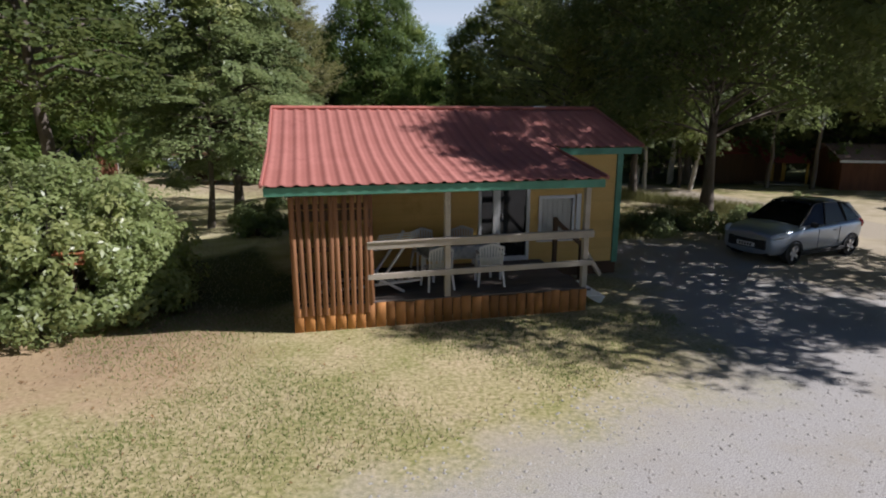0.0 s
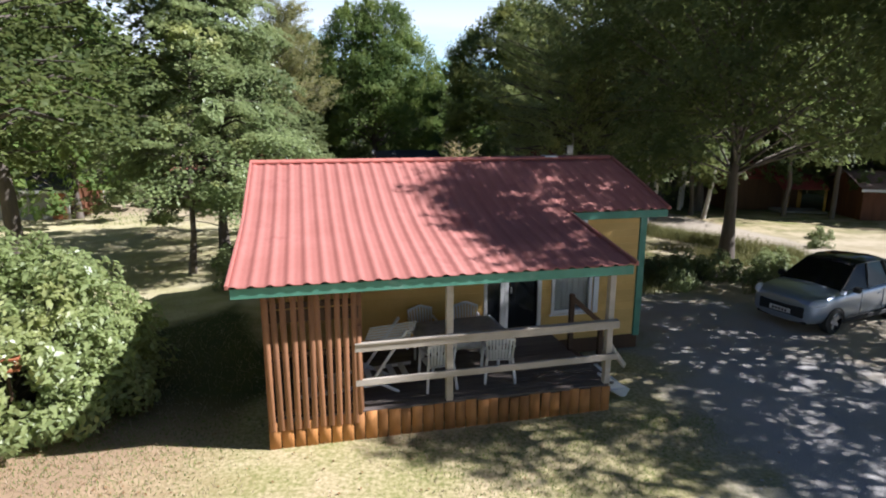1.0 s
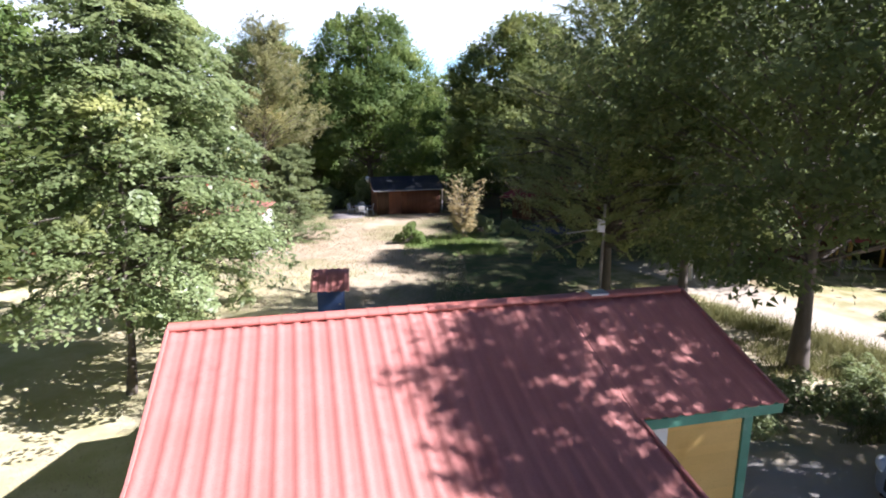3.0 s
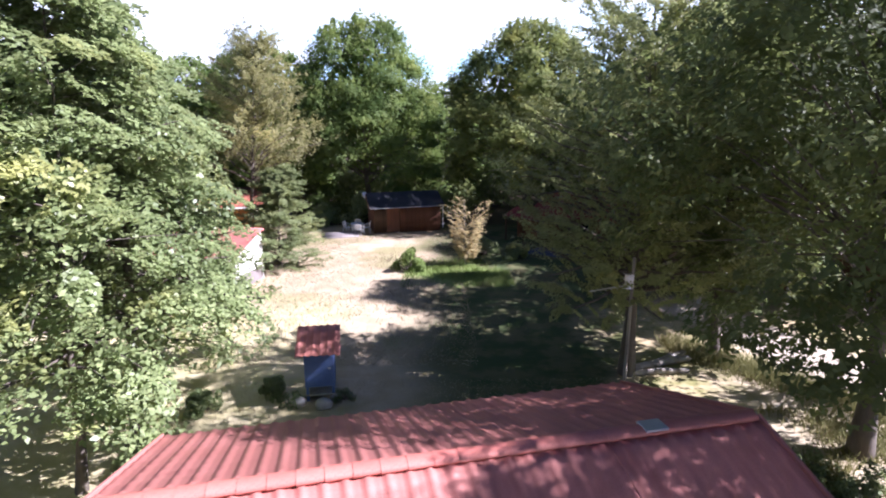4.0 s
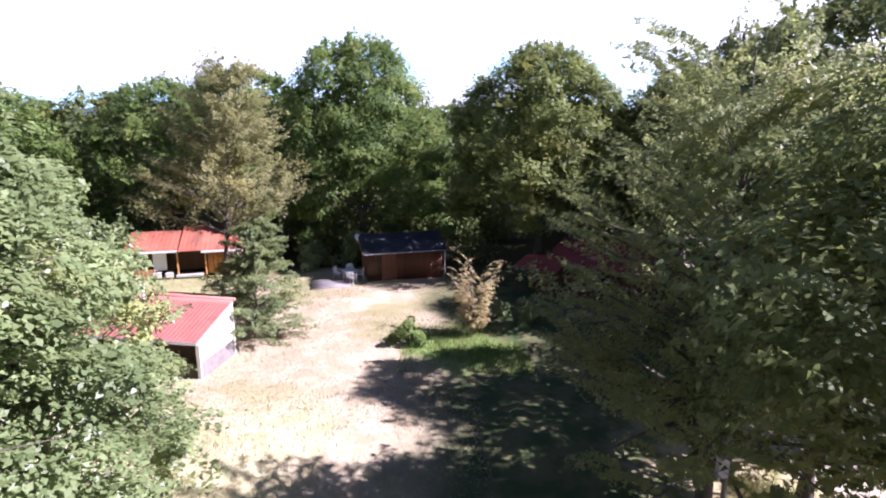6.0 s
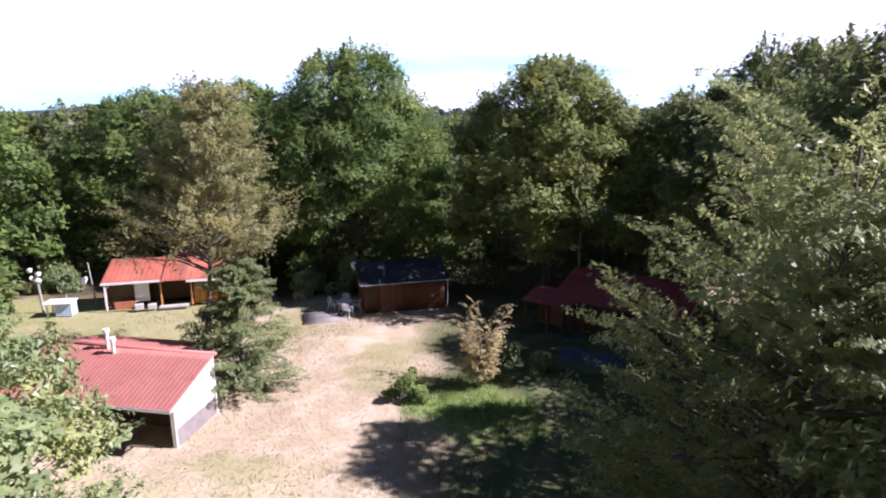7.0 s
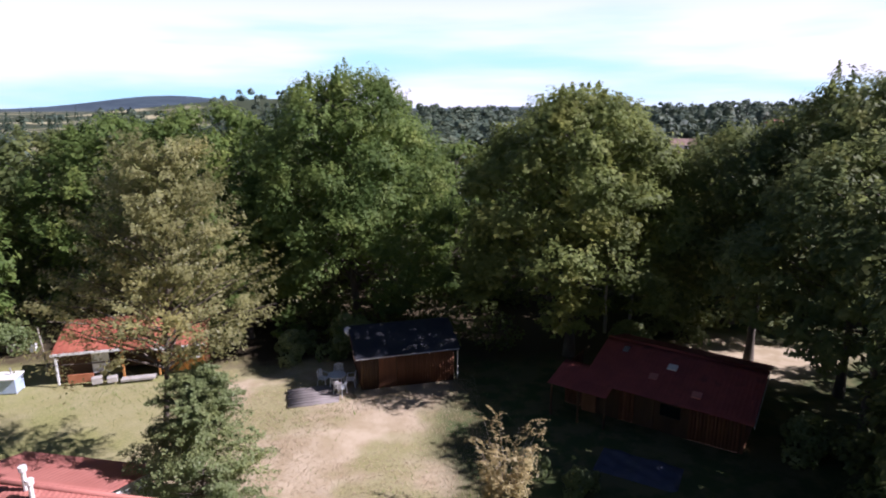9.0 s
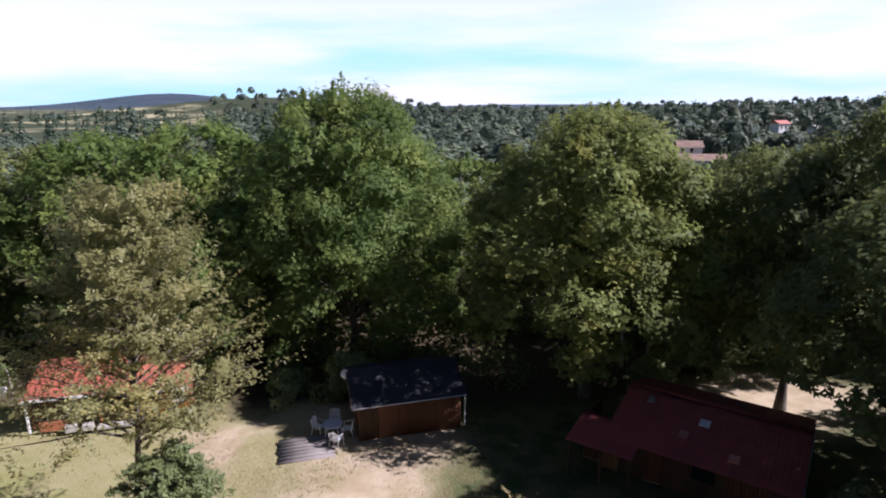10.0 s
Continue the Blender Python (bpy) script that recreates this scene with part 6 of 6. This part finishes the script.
# ---- small things on the grass ----
def build_small():
    k = thing("kiosk", "small blue post box kiosk with a red ribbed roof", "kiosk", pose(-3.75, 25.0, gz(-3.7, 25) - 0.13, 0, 0, 8))
    sheet("roof_sheet", ribbed(-0.62, 0.62, -0.55, 0.75, 1.9, 0.32, -1, 0.2, 0.4, 0.03), M_ROOF, k)
    part("kiosk_body", boxed(-0.42, 0.42, -0.35, 0.35, 0.56, 1.78, bevel=0.01), M_BLUE, k)
    for a in (-0.4, 0.32):
        for b in (-0.33, 0.25):
            part("leg", boxed(a, a + 0.08, b, b + 0.08, -0.1, 0.559), M_BLUE, k)
    part("shelf", boxed(-0.45, 0.45, -0.38, 0.38, 0.30, 0.33), M_DEADWOOD, k)
    part("door", boxed(-0.36, 0.36, -0.366, -0.352, 0.64, 1.66), M_BLUE, k)
    part("latch", boxed(0.24, 0.32, -0.38, -0.367, 1.1, 1.16), M_STEEL, k)
    for dx, dy, s in ((-0.5, -0.5, 0.2), (0.2, -0.62, 0.24), (0.45, -0.2, 0.18)):
        st = thing("stone", "pale boulder at the foot of the blue kiosk", "stone", pose(-3.75 + dx, 24.9 + dy, gz(-3.7, 25) + s * 0.4))
        bm = bmesh.new()
        bmesh.ops.create_icosphere(bm, subdivisions=2, radius=s)
        for v in bm.verts:
            v.co *= 1 + 0.25 * noise.noise(v.co * 4 + Vector((dx, dy, 0)) * 9)
            v.co.z *= 0.8
        part("boulder", bm, M_CONC, st, smooth=True)
    # pole with an old aerial behind the chalet
    p = thing("television_aerial", "weathered pole carrying an old rake aerial behind the chalet", "aerial", pose(4.75, 24.05, gz(4.75, 24.05), 0, 0, 8))
    part("pole", rod(bmesh.new(), (0, 0, -0.3), (0.04, 0, 4.35), 0.055, 0.04, 9), M_DEADWOOD, p)
    part("boom", rod(bmesh.new(), (0.06, 0, 3.62), (-1.15, -0.05, 3.5), 0.018), M_STEEL, p)
    part("bracket", boxed(-0.16, 0.06, -0.05, 0.05, 3.5, 3.9), M_STEEL, p)
    for k in range(7):
        x = -0.15 - 0.15 * k
        part("element", rod(bmesh.new(), (x, -0.22 + 0.015 * k, 3.61 + 0.1 * x), (x, 0.16 - 0.015 * k, 3.61 + 0.1 * x), 0.008, n=6), M_STEEL, p)
    for z in (3.72, 3.86):
        part("reflector_rod", rod(bmesh.new(), (-0.1, -0.3, z), (-0.1, 0.3, z), 0.008, n=6), M_STEEL, p)
    # white stake
    s = thing("stake", "white weathered stake standing in the grass", "stake", pose(-9.95, 17.05, gz(-9.9, 17), 0, 2, 0))
    part("post", rod(bmesh.new(), (0, 0, -0.2), (0, 0, 1.5), 0.075, 0.07, 12), M_DEADWOOD, s)
    part("cap", rod(bmesh.new(), (0, 0, 1.5), (0, 0, 1.56), 0.09, 0.08, 12), M_WHITE, s)
    # bird feeder in the bush
    b = thing("bird_feeder", "reddish-brown wooden bird feeder on a post in the bush", "bird feeder", pose(-6.55, 10.1, 0, 0, 0, 20))
    part("post", rod(bmesh.new(), (0, 0, -0.1), (0, 0, 1.25), 0.03), M_DKWOOD, b)
    part("tray", boxed(-0.2, 0.2, -0.14, 0.14, 1.25, 1.29), M_TERRA, b)
    part("feeder_back", boxed(-0.18, 0.18, 0.08, 0.12, 1.29, 1.46), M_TERRA, b)
    part("feeder_roof", bar(bmesh.new(), (0, -0.2, 1.46), (0, 0.18, 1.54), 0.46, 0.025), M_TERRA, b)
    # pale trunks at the edge of the wood
    for i, (x, y, h, lx) in enumerate(((12.9, 30.7, 5.5, 0.9), (10.6, 31.0, 5.0, -0.2), (13.9, 36.0, 7.0, 0.5), (10.9, 33.4, 6.0, 0.2), (10.1, 60.5, 7.0, -0.3), (12.2, 62.0, 6.5, 0.2), (13.2, 34.6, 6.5, 0.6), (12.9, 32.2, 6.0, -0.5), (19.2, 30.8, 6.5, 0.4), (17.3, 31.6, 5.5, 0.3))):
        t = thing("birch" if i < 7 else "tree", "slender pale-barked birch trunk at the wood's edge" if i < 7 else "slender grey-brown trunk at the wood's edge", "tree", pose(x, y, gz(x, y)))
        rng = np.random.default_rng(60 + i)
        zz = np.linspace(0, 1, 7)
        axis = np.stack([lx * zz ** 1.3 + rng.normal(size=7) * 0.04, rng.normal(size=7) * 0.04, zz * h - 0.2], 1)
        o = new("trunk", mesh_from("trunk", *tubes([(axis, 0.13 * (1 - 0.6 * zz))], 8), (M_PALEBARK if i < 7 else M_BARK,), True))
        o.parent = t
        n = 900
        c = np.array([axis[-1][0], 0, h - 0.3]) + rng.normal(size=(n, 3)) * np.array([1.1, 1.1, 0.9])
        v, f = leaf_quads(c, np.array([0, 0, 1.0]) + rng.normal(size=(n, 3)) * 0.5, 0.2 * rng.uniform(0.6, 1.4, n), 0.6, rng)
        o = new("crown", mesh_from("crown", v, f, (L_BEECH,)))
        o.parent = t
    # felled logs by the dead trunk
    for i, (x, y, a, ln, r) in enumerate(((6.9, 26.9, 20, 2.2, 0.13), (7.3, 27.3, 35, 1.7, 0.11), (6.6, 26.3, 5, 1.9, 0.1), (-19.3, 35.6, 30, 1.3, 0.16), (-19.8, 35.9, 60, 1.1, 0.15))):
        lg = thing("log", "barkless grey log lying on the ground", "log", pose(x, y, gz(x, y) + r * 0.8, 0, 0, a))
        o = new("stem", mesh_from("stem", *tubes([(np.array([[-ln / 2, 0, 0], [0, 0.03, 0.02], [ln / 2, 0, 0]]), np.array([r, r * 0.95, r * 0.8]))], 9), (M_DEADWOOD,), True))
        o.parent = lg


build_small()


# ---- the car ----
def build_car():
    """A small silver hatchback; x forward, wheels on z = 0."""
    car = thing("car", "small silver-blue hatchback with a black roof on the drive", "car", pose(9.8, 16.2, 0.0, 0, 0, 206))
    paint = nodes_of("silver_car_paint")
    m, n, l, p = paint
    p.inputs["Base Color"].default_value = (0.33, 0.39, 0.48, 1)
    p.inputs["Metallic"].default_value, p.inputs["Roughness"].default_value = 0.55, 0.3
    p.inputs["Coat Weight"].default_value = 0.6
    rub, _, _, rp = nodes_of("tyre_rubber")
    rp.inputs["Base Color"].default_value, rp.inputs["Roughness"].default_value = (0.02, 0.02, 0.02, 1), 0.8
    lamp, _, _, lp = nodes_of("lamp_glass")
    lp.inputs["Base Color"].default_value, lp.inputs["Roughness"].default_value = (0.75, 0.80, 0.86, 1), 0.08
    red, _, _, rd = nodes_of("red_lamp_glass")
    rd.inputs["Base Color"].default_value, rd.inputs["Roughness"].default_value = (0.4, 0.02, 0.02, 1), 0.15
    black, _, _, bp = nodes_of("black_car_paint")
    bp.inputs["Base Color"].default_value, bp.inputs["Roughness"].default_value = (0.012, 0.013, 0.016, 1), 0.18
    bp.inputs["Coat Weight"].default_value = 0.6
    # stations: x, half width at waist, half width at sill, underside, sill z, waist z, deck z (bonnet or waist)
    st = [(-1.92, 0.62, 0.58, 0.42, 0.46, 0.84, 0.92), (-1.86, 0.76, 0.74, 0.30, 0.40, 0.90, 1.02), (-1.55, 0.84, 0.83, 0.22, 0.34, 0.94, 1.03), (-0.6, 0.865, 0.85, 0.18, 0.30, 0.93, 1.0),
          (0.4, 0.865, 0.85, 0.18, 0.30, 0.91, 0.97), (0.85, 0.865, 0.85, 0.19, 0.31, 0.90, 1.01), (1.35, 0.855, 0.845, 0.20, 0.32, 0.86, 0.97), (1.68, 0.82, 0.82, 0.21, 0.34, 0.78, 0.91), (1.86, 0.74, 0.76, 0.22, 0.36, 0.70, 0.83), (1.94, 0.60, 0.62, 0.26, 0.38, 0.62, 0.74)]
    rows = []
    for x, wt, ws, zu, zs, zw, zd in st:
        half = [(0, zu), (ws * 0.8, zu), (ws, zs), (wt + 0.01, (zs + zw) / 2 + 0.05), (wt, zw), (wt * 0.90, (zw + zd) / 2 + 0.01), (wt * 0.6, zd), (0, zd + 0.025)]
        rows.append([(x, y, z) for y, z in half] + [(x, -y, z) for y, z in half[-2:0:-1]])
    v = np.array(rows).reshape(-1, 3)
    k = len(rows[0])
    i, j = np.meshgrid(np.arange(len(rows) - 1), np.arange(k), indexing="ij")
    f = np.stack([i * k + j, i * k + (j + 1) % k, (i + 1) * k + (j + 1) % k, (i + 1) * k + j], -1).reshape(-1, 4)
    me = mesh_from("body", v, f[:, ::-1], (m,), True)
    bm = bmesh.new()
    bm.from_mesh(me)
    bm.verts.ensure_lookup_table()
    bm.faces.new([bm.verts[a] for a in range(k)])
    bm.faces.new([bm.verts[len(rows) * k - k + a] for a in range(k)][::-1])
    bmesh.ops.recalc_face_normals(bm, faces=bm.faces)
    body = part("body", bm, m, car, "silver-blue painted body", smooth=True)
    s = body.modifiers.new("round", "SUBSURF")
    s.levels = s.render_levels = 2
    # cabin: glass shell with roof and pillars
    base = [(-1.78, 0.70), (-1.0, 0.78), (-0.1, 0.80), (0.95, 0.74)]
    top = [(-1.35, 0.52), (-0.9, 0.57), (-0.2, 0.59), (0.18, 0.55)]
    zb, zt = (1.0, 0.98, 0.95, 0.99), (1.41, 1.48, 1.50, 1.46)
    low = [[Vector((x, sg * w, z)) for (x, w), z in zip(base, zb)] for sg in (1, -1)]
    high = [[Vector((x, sg * w, z)) for (x, w), z in zip(top, zt)] for sg in (1, -1)]

    def pane(name, corners):
        bm = bmesh.new()
        bm.faces.new([bm.verts.new(c) for c in corners])
        bmesh.ops.solidify(bm, geom=bm.faces[:], thickness=0.006)
        part(name, bm, M_GLASS, car)

    for sg in (0, 1):
        for q in range(3):
            pane("side_window", (low[sg][q], low[sg][q + 1], high[sg][q + 1], high[sg][q]))
    pane("windscreen", (low[0][3], low[1][3], high[1][3], high[0][3]))
    pane("rear_window", (low[1][0], low[0][0], high[0][0], high[1][0]))
    bm = bmesh.new()
    for q in range(3):
        a, b = top[q], top[q + 1]
        vs = [bm.verts.new(c) for c in ((a[0], a[1] + 0.015, zt[q]), (b[0], b[1] + 0.015, zt[q + 1]), (b[0], 0, zt[q + 1] + 0.05), (a[0], 0, zt[q] + 0.05), (a[0], -a[1] - 0.015, zt[q]), (b[0], -b[1] - 0.015, zt[q + 1]))]
        bm.faces.new((vs[0], vs[1], vs[2], vs[3])), bm.faces.new((vs[3], vs[2], vs[5], vs[4]))
    bmesh.ops.remove_doubles(bm, verts=bm.verts[:], dist=0.002)
    bmesh.ops.solidify(bm, geom=bm.faces[:], thickness=0.03)
    bmesh.ops.recalc_face_normals(bm, faces=bm.faces)
    part("roof", bm, black, car, "glossy black roof", smooth=True)
    for sg in (1, -1):
        for q, w in ((0, 0.10), (1, 0.07), (3, 0.06)):
            part("pillar", bar(bmesh.new(), (base[q][0], sg * (base[q][1] + 0.004), zb[q] - 0.03), (top[q][0], sg * (top[q][1] + 0.006), zt[q] + 0.01), 0.05, w, 0.008), (m, rub, rub, black)[q], car)
        part("pillar", bar(bmesh.new(), (-0.05, sg * 0.805, 0.9), (-0.2, sg * 0.595, 1.48), 0.03, 0.06, 0.006), rub, car)
        part("sill_trim", bar(bmesh.new(), (-0.95, sg * 0.855, 0.27), (0.85, sg * 0.855, 0.27), 0.05, 0.1, 0.01), rub, car)
        for x in (0.28, -0.62):
            part("door_gap", bar(bmesh.new(), (x, sg * 0.873, 0.36), (x - 0.02, sg * 0.868, 0.89), 0.008, 0.012), rub, car)
        part("door_handle", bar(bmesh.new(), (-0.55, sg * 0.878, 0.80), (-0.38, sg * 0.878, 0.80), 0.025, 0.03, 0.006), m, car)
        mi = part("mirror", boxed(0.55, 0.70, min(sg * 0.86, sg * 1.02), max(sg * 0.86, sg * 1.02), 0.94, 1.08, bevel=0.03), rub, car)
        bm = bmesh.new()
        bmesh.ops.create_uvsphere(bm, u_segments=14, v_segments=8, radius=1, matrix=Matrix.LocRotScale((1.68, sg * 0.74, 0.77), Euler((0, radians(14), radians(-sg * 32))), (0.24, 0.12, 0.09)))
        part("headlight", bm, lamp, car, smooth=True)
        bm = bmesh.new()
        bmesh.ops.create_uvsphere(bm, u_segments=12, v_segments=8, radius=1, matrix=Matrix.LocRotScale((-1.76, sg * 0.72, 0.86), None, (0.13, 0.09, 0.12)))
        part("tail_light", bm, red, car, smooth=True)
        bm = bmesh.new()
        bmesh.ops.create_cone(bm, cap_ends=True, segments=14, radius1=0.055, radius2=0.05, depth=0.03, matrix=pose(1.84, sg * 0.58, 0.40, 0, 80, sg * 12))
        part("fog_lamp", bm, lamp, car)
        for x in (1.18, -1.24):
            wh = new("wheel")
            wh.parent = car
            wh.matrix_basis = pose(x, sg * 0.76, 0.30, 90, 0, 0)
            bm = bmesh.new()
            bmesh.ops.create_cone(bm, cap_ends=False, segments=32, radius1=0.30, radius2=0.30, depth=0.19)
            bmesh.ops.create_cone(bm, cap_ends=False, segments=32, radius1=0.30, radius2=0.205, depth=0.03, matrix=pose(0, 0, 0.11))
            bmesh.ops.create_cone(bm, cap_ends=False, segments=32, radius1=0.205, radius2=0.30, depth=0.03, matrix=pose(0, 0, -0.11))
            part("tyre", bm, rub, wh, smooth=True)
            bm = bmesh.new()
            for q in range(5):
                a = q * 2 * math.pi / 5
                for zz in (0.085, -0.085):
                    bar(bm, (0, 0, zz), (0.2 * math.cos(a), 0.2 * math.sin(a), zz), 0.075, 0.02)
            bmesh.ops.create_cone(bm, cap_ends=True, segments=24, radius1=0.06, radius2=0.06, depth=0.19)
            part("rim", bm, M_STEEL, wh)
            bm = bmesh.new()
            bmesh.ops.create_cone(bm, cap_ends=True, segments=24, radius1=0.2, radius2=0.2, depth=0.11)
            part("brake_disc", bm, rub, wh)
            bm = bmesh.new()
            rr = 0.345
            ring = [(x + rr * math.cos(a), sg * 0.868, 0.30 + rr * math.sin(a)) for a in np.linspace(-0.25, math.pi + 0.25, 17)]
            inn = [(x + 0.30 * math.cos(a), sg * 0.866, 0.30 + 0.30 * math.sin(a)) for a in np.linspace(-0.25, math.pi + 0.25, 17)]
            vo, vi = [bm.verts.new(c) for c in ring], [bm.verts.new(c) for c in inn]
            vd = [bm.verts.new((c[0], sg * 0.60, c[2])) for c in ring]
            for q in range(16):
                bm.faces.new((vo[q], vo[q + 1], vi[q + 1], vi[q]))
                bm.faces.new((vo[q], vd[q], vd[q + 1], vo[q + 1]))
            bmesh.ops.recalc_face_normals(bm, faces=bm.faces)
            part("wheel_arch", bm, rub, car)
    part("grille", boxed(1.80, 1.945, -0.58, 0.58, 0.36, 0.67, bevel=0.05), rub, car, "black mesh grille")
    part("lower_grille", boxed(1.78, 1.90, -0.62, 0.62, 0.24, 0.33, bevel=0.02), rub, car)
    pl = part("number_plate", boxed(1.946, 1.966, -0.26, 0.26, 0.43, 0.54, bevel=0.004), M_WHITE, car)
    for q in range(5):
        part("plate_bar", boxed(1.967, 1.970, -0.19 + q * 0.08, -0.14 + q * 0.08, 0.455, 0.515, bevel=0), rub, pl)
    part("windscreen_wiper", bar(bmesh.new(), (0.93, -0.3, 0.96), (0.80, 0.2, 1.02), 0.02, 0.015), rub, car)
    part("bonnet_gap", bar(bmesh.new(), (0.98, -0.72, 0.935), (0.98, 0.72, 0.935), 0.02, 0.012), rub, car)


build_car()


# ---- grass, litter and stones ----
def blades(name, n, area, h, w, mat, label, seed, keep=None, lean=0.5):
    rng = np.random.default_rng(seed)
    x0, x1, y0, y1 = area
    x, y = rng.uniform(x0, x1, n), rng.uniform(y0, y1, n)
    if keep is not None:
        k = keep(x, y, rng)
        x, y = x[k], y[k]
        n = len(x)
    z = ground_z(x, y)
    a = rng.uniform(0, 6.283, n)
    hh = h * rng.uniform(0.4, 1.3, n)
    ww = w * rng.uniform(0.7, 1.4, n)
    dx, dy = np.cos(a) * ww, np.sin(a) * ww
    tx, ty = rng.normal(size=n) * hh * lean, rng.normal(size=n) * hh * lean
    v = np.stack([np.stack([x - dx, y - dy, z - 0.01], 1), np.stack([x + dx, y + dy, z - 0.01], 1), np.stack([x + tx, y + ty, z + hh], 1)], 1).reshape(-1, 3)
    tagged(new(name, mesh_from(name, v, np.arange(3 * n).reshape(-1, 3), (mat,))), label, "grass", kind="stuff")


def patchy(s, cut):
    def keep(x, y, rng):
        q = np.sin(x * 1.1 * s + 1.7 * np.sin(y * 0.7 * s)) + np.sin(y * 1.3 * s + 1.3 * np.sin(x * 0.9 * s)) + rng.normal(size=len(x)) * 0.6
        house = ((x + 4.144) * 0.9764 + (y - 14.693) * 0.2158, -(x + 4.144) * 0.2158 + (y - 14.693) * 0.9764)
        inside = (house[0] > 0.3) & (house[0] < 8.1) & (house[1] > -5.0) & (house[1] < 2.8)
        gravel = (0.62 * x - (y - 6.6) > 0.3) & (y < 19) | (x > 4.5) & (y < 18)
        return (q > cut) & ~inside & ~gravel
    return keep


def build_grass():
    blades("lawn_grass", 70000, (-11, 5, 3, 11), 0.045, 0.008, L_GRASS, "short green lawn grass before the chalet", 1, patchy(1.0, -0.2))
    blades("dry_lawn_grass", 60000, (-12, 6, 3, 26), 0.05, 0.008, L_STRAW, "short dry lawn grass round the chalet", 2, patchy(1.0, -1.2))
    blades("meadow_grass", 64000, (-14, 1, 27, 55), 0.07, 0.014, L_STRAW, "long dry straw-coloured meadow grass", 3, patchy(0.6, -0.9), 1.3)
    blades("meadow_green_grass", 16000, (-24, 3, 30, 56), 0.15, 0.014, L_GRASS, "green tufts in the dry meadow", 4, patchy(0.5, 0.7))
    blades("lush_grass", 9000, (-2.2, 3.4, 36.5, 42.5), 0.22, 0.014, L_GRASS, "bright green grass by the tawny shrub", 7, patchy(0.9, -0.2))
    blades("verge_grass", 34000, (4.8, 12.5, 17.2, 24), 0.26, 0.014, L_VERGE, "rough green grass round the beech trunk", 5, patchy(1.2, 0.2))
    blades("track_verge_grass", 26000, (7.5, 13, 22, 29), 0.42, 0.014, L_VERGE, "tall rough grass beside the sandy track", 6, lambda x, y, rng: np.abs(0.78 * x + 0.62 * y - 23.8 + rng.normal(size=len(x)) * 0.25) < 0.5)
    rng = np.random.default_rng(8)
    n = 3000
    x, y = rng.uniform(-11, 7, n), rng.uniform(3, 10.5, n)
    near = (np.exp(-((y - 8.8) / 1.6) ** 2) * (x < -3.5) + 0.2) * (0.62 * x - (y - 6.6) < 0.2)
    k = rng.random(n) < near
    x, y = x[k], y[k]
    v, f = leaf_quads(np.stack([x, y, ground_z(x, y) + 0.02], 1), np.array([0, 0, 1.0]) + rng.normal(size=(len(x), 3)) * 0.3, rng.uniform(0.03, 0.065, len(x)), 0.6, rng)
    tagged(new("fallen_leaves", mesh_from("fallen_leaves", v, f, (L_LITTER,))), "brown fallen leaves scattered on the lawn", "leaves", kind="stuff")
    n = 9000
    x, y = rng.uniform(-1, 11, n), rng.uniform(3, 15, n)
    k = (0.62 * x - (y - 6.6) + rng.normal(size=n) * 0.5 > 0.4)
    x, y = x[k], y[k]
    s = rng.uniform(0.008, 0.03, len(x))
    o = np.array([(1, 0, 0), (0, 1, 0), (-1, 0, 0), (0, -1, 0), (0, 0, 0.8)])
    c = np.stack([x, y, ground_z(x, y)], 1)
    a = rng.uniform(0, 6.28, len(x))
    ca, sa = np.cos(a), np.sin(a)
    pts = np.stack([np.stack([ca * q[0] - sa * q[1], sa * q[0] + ca * q[1], np.full(len(x), q[2])], 1) for q in o], 1) * s[:, None, None] * rng.uniform(0.7, 1.3, (len(x), 5, 1)) + c[:, None]
    b = np.arange(len(x))[:, None, None] * 5
    f = (np.array([(0, 1, 4), (1, 2, 4), (2, 3, 4), (3, 0, 4)])[None] + b).reshape(-1, 3)
    tagged(new("gravel_stones", mesh_from("gravel_stones", pts.reshape(-1, 3), f, (M_CONC,))), "loose pale gravel on the drive", "gravel", kind="stuff")


build_grass()
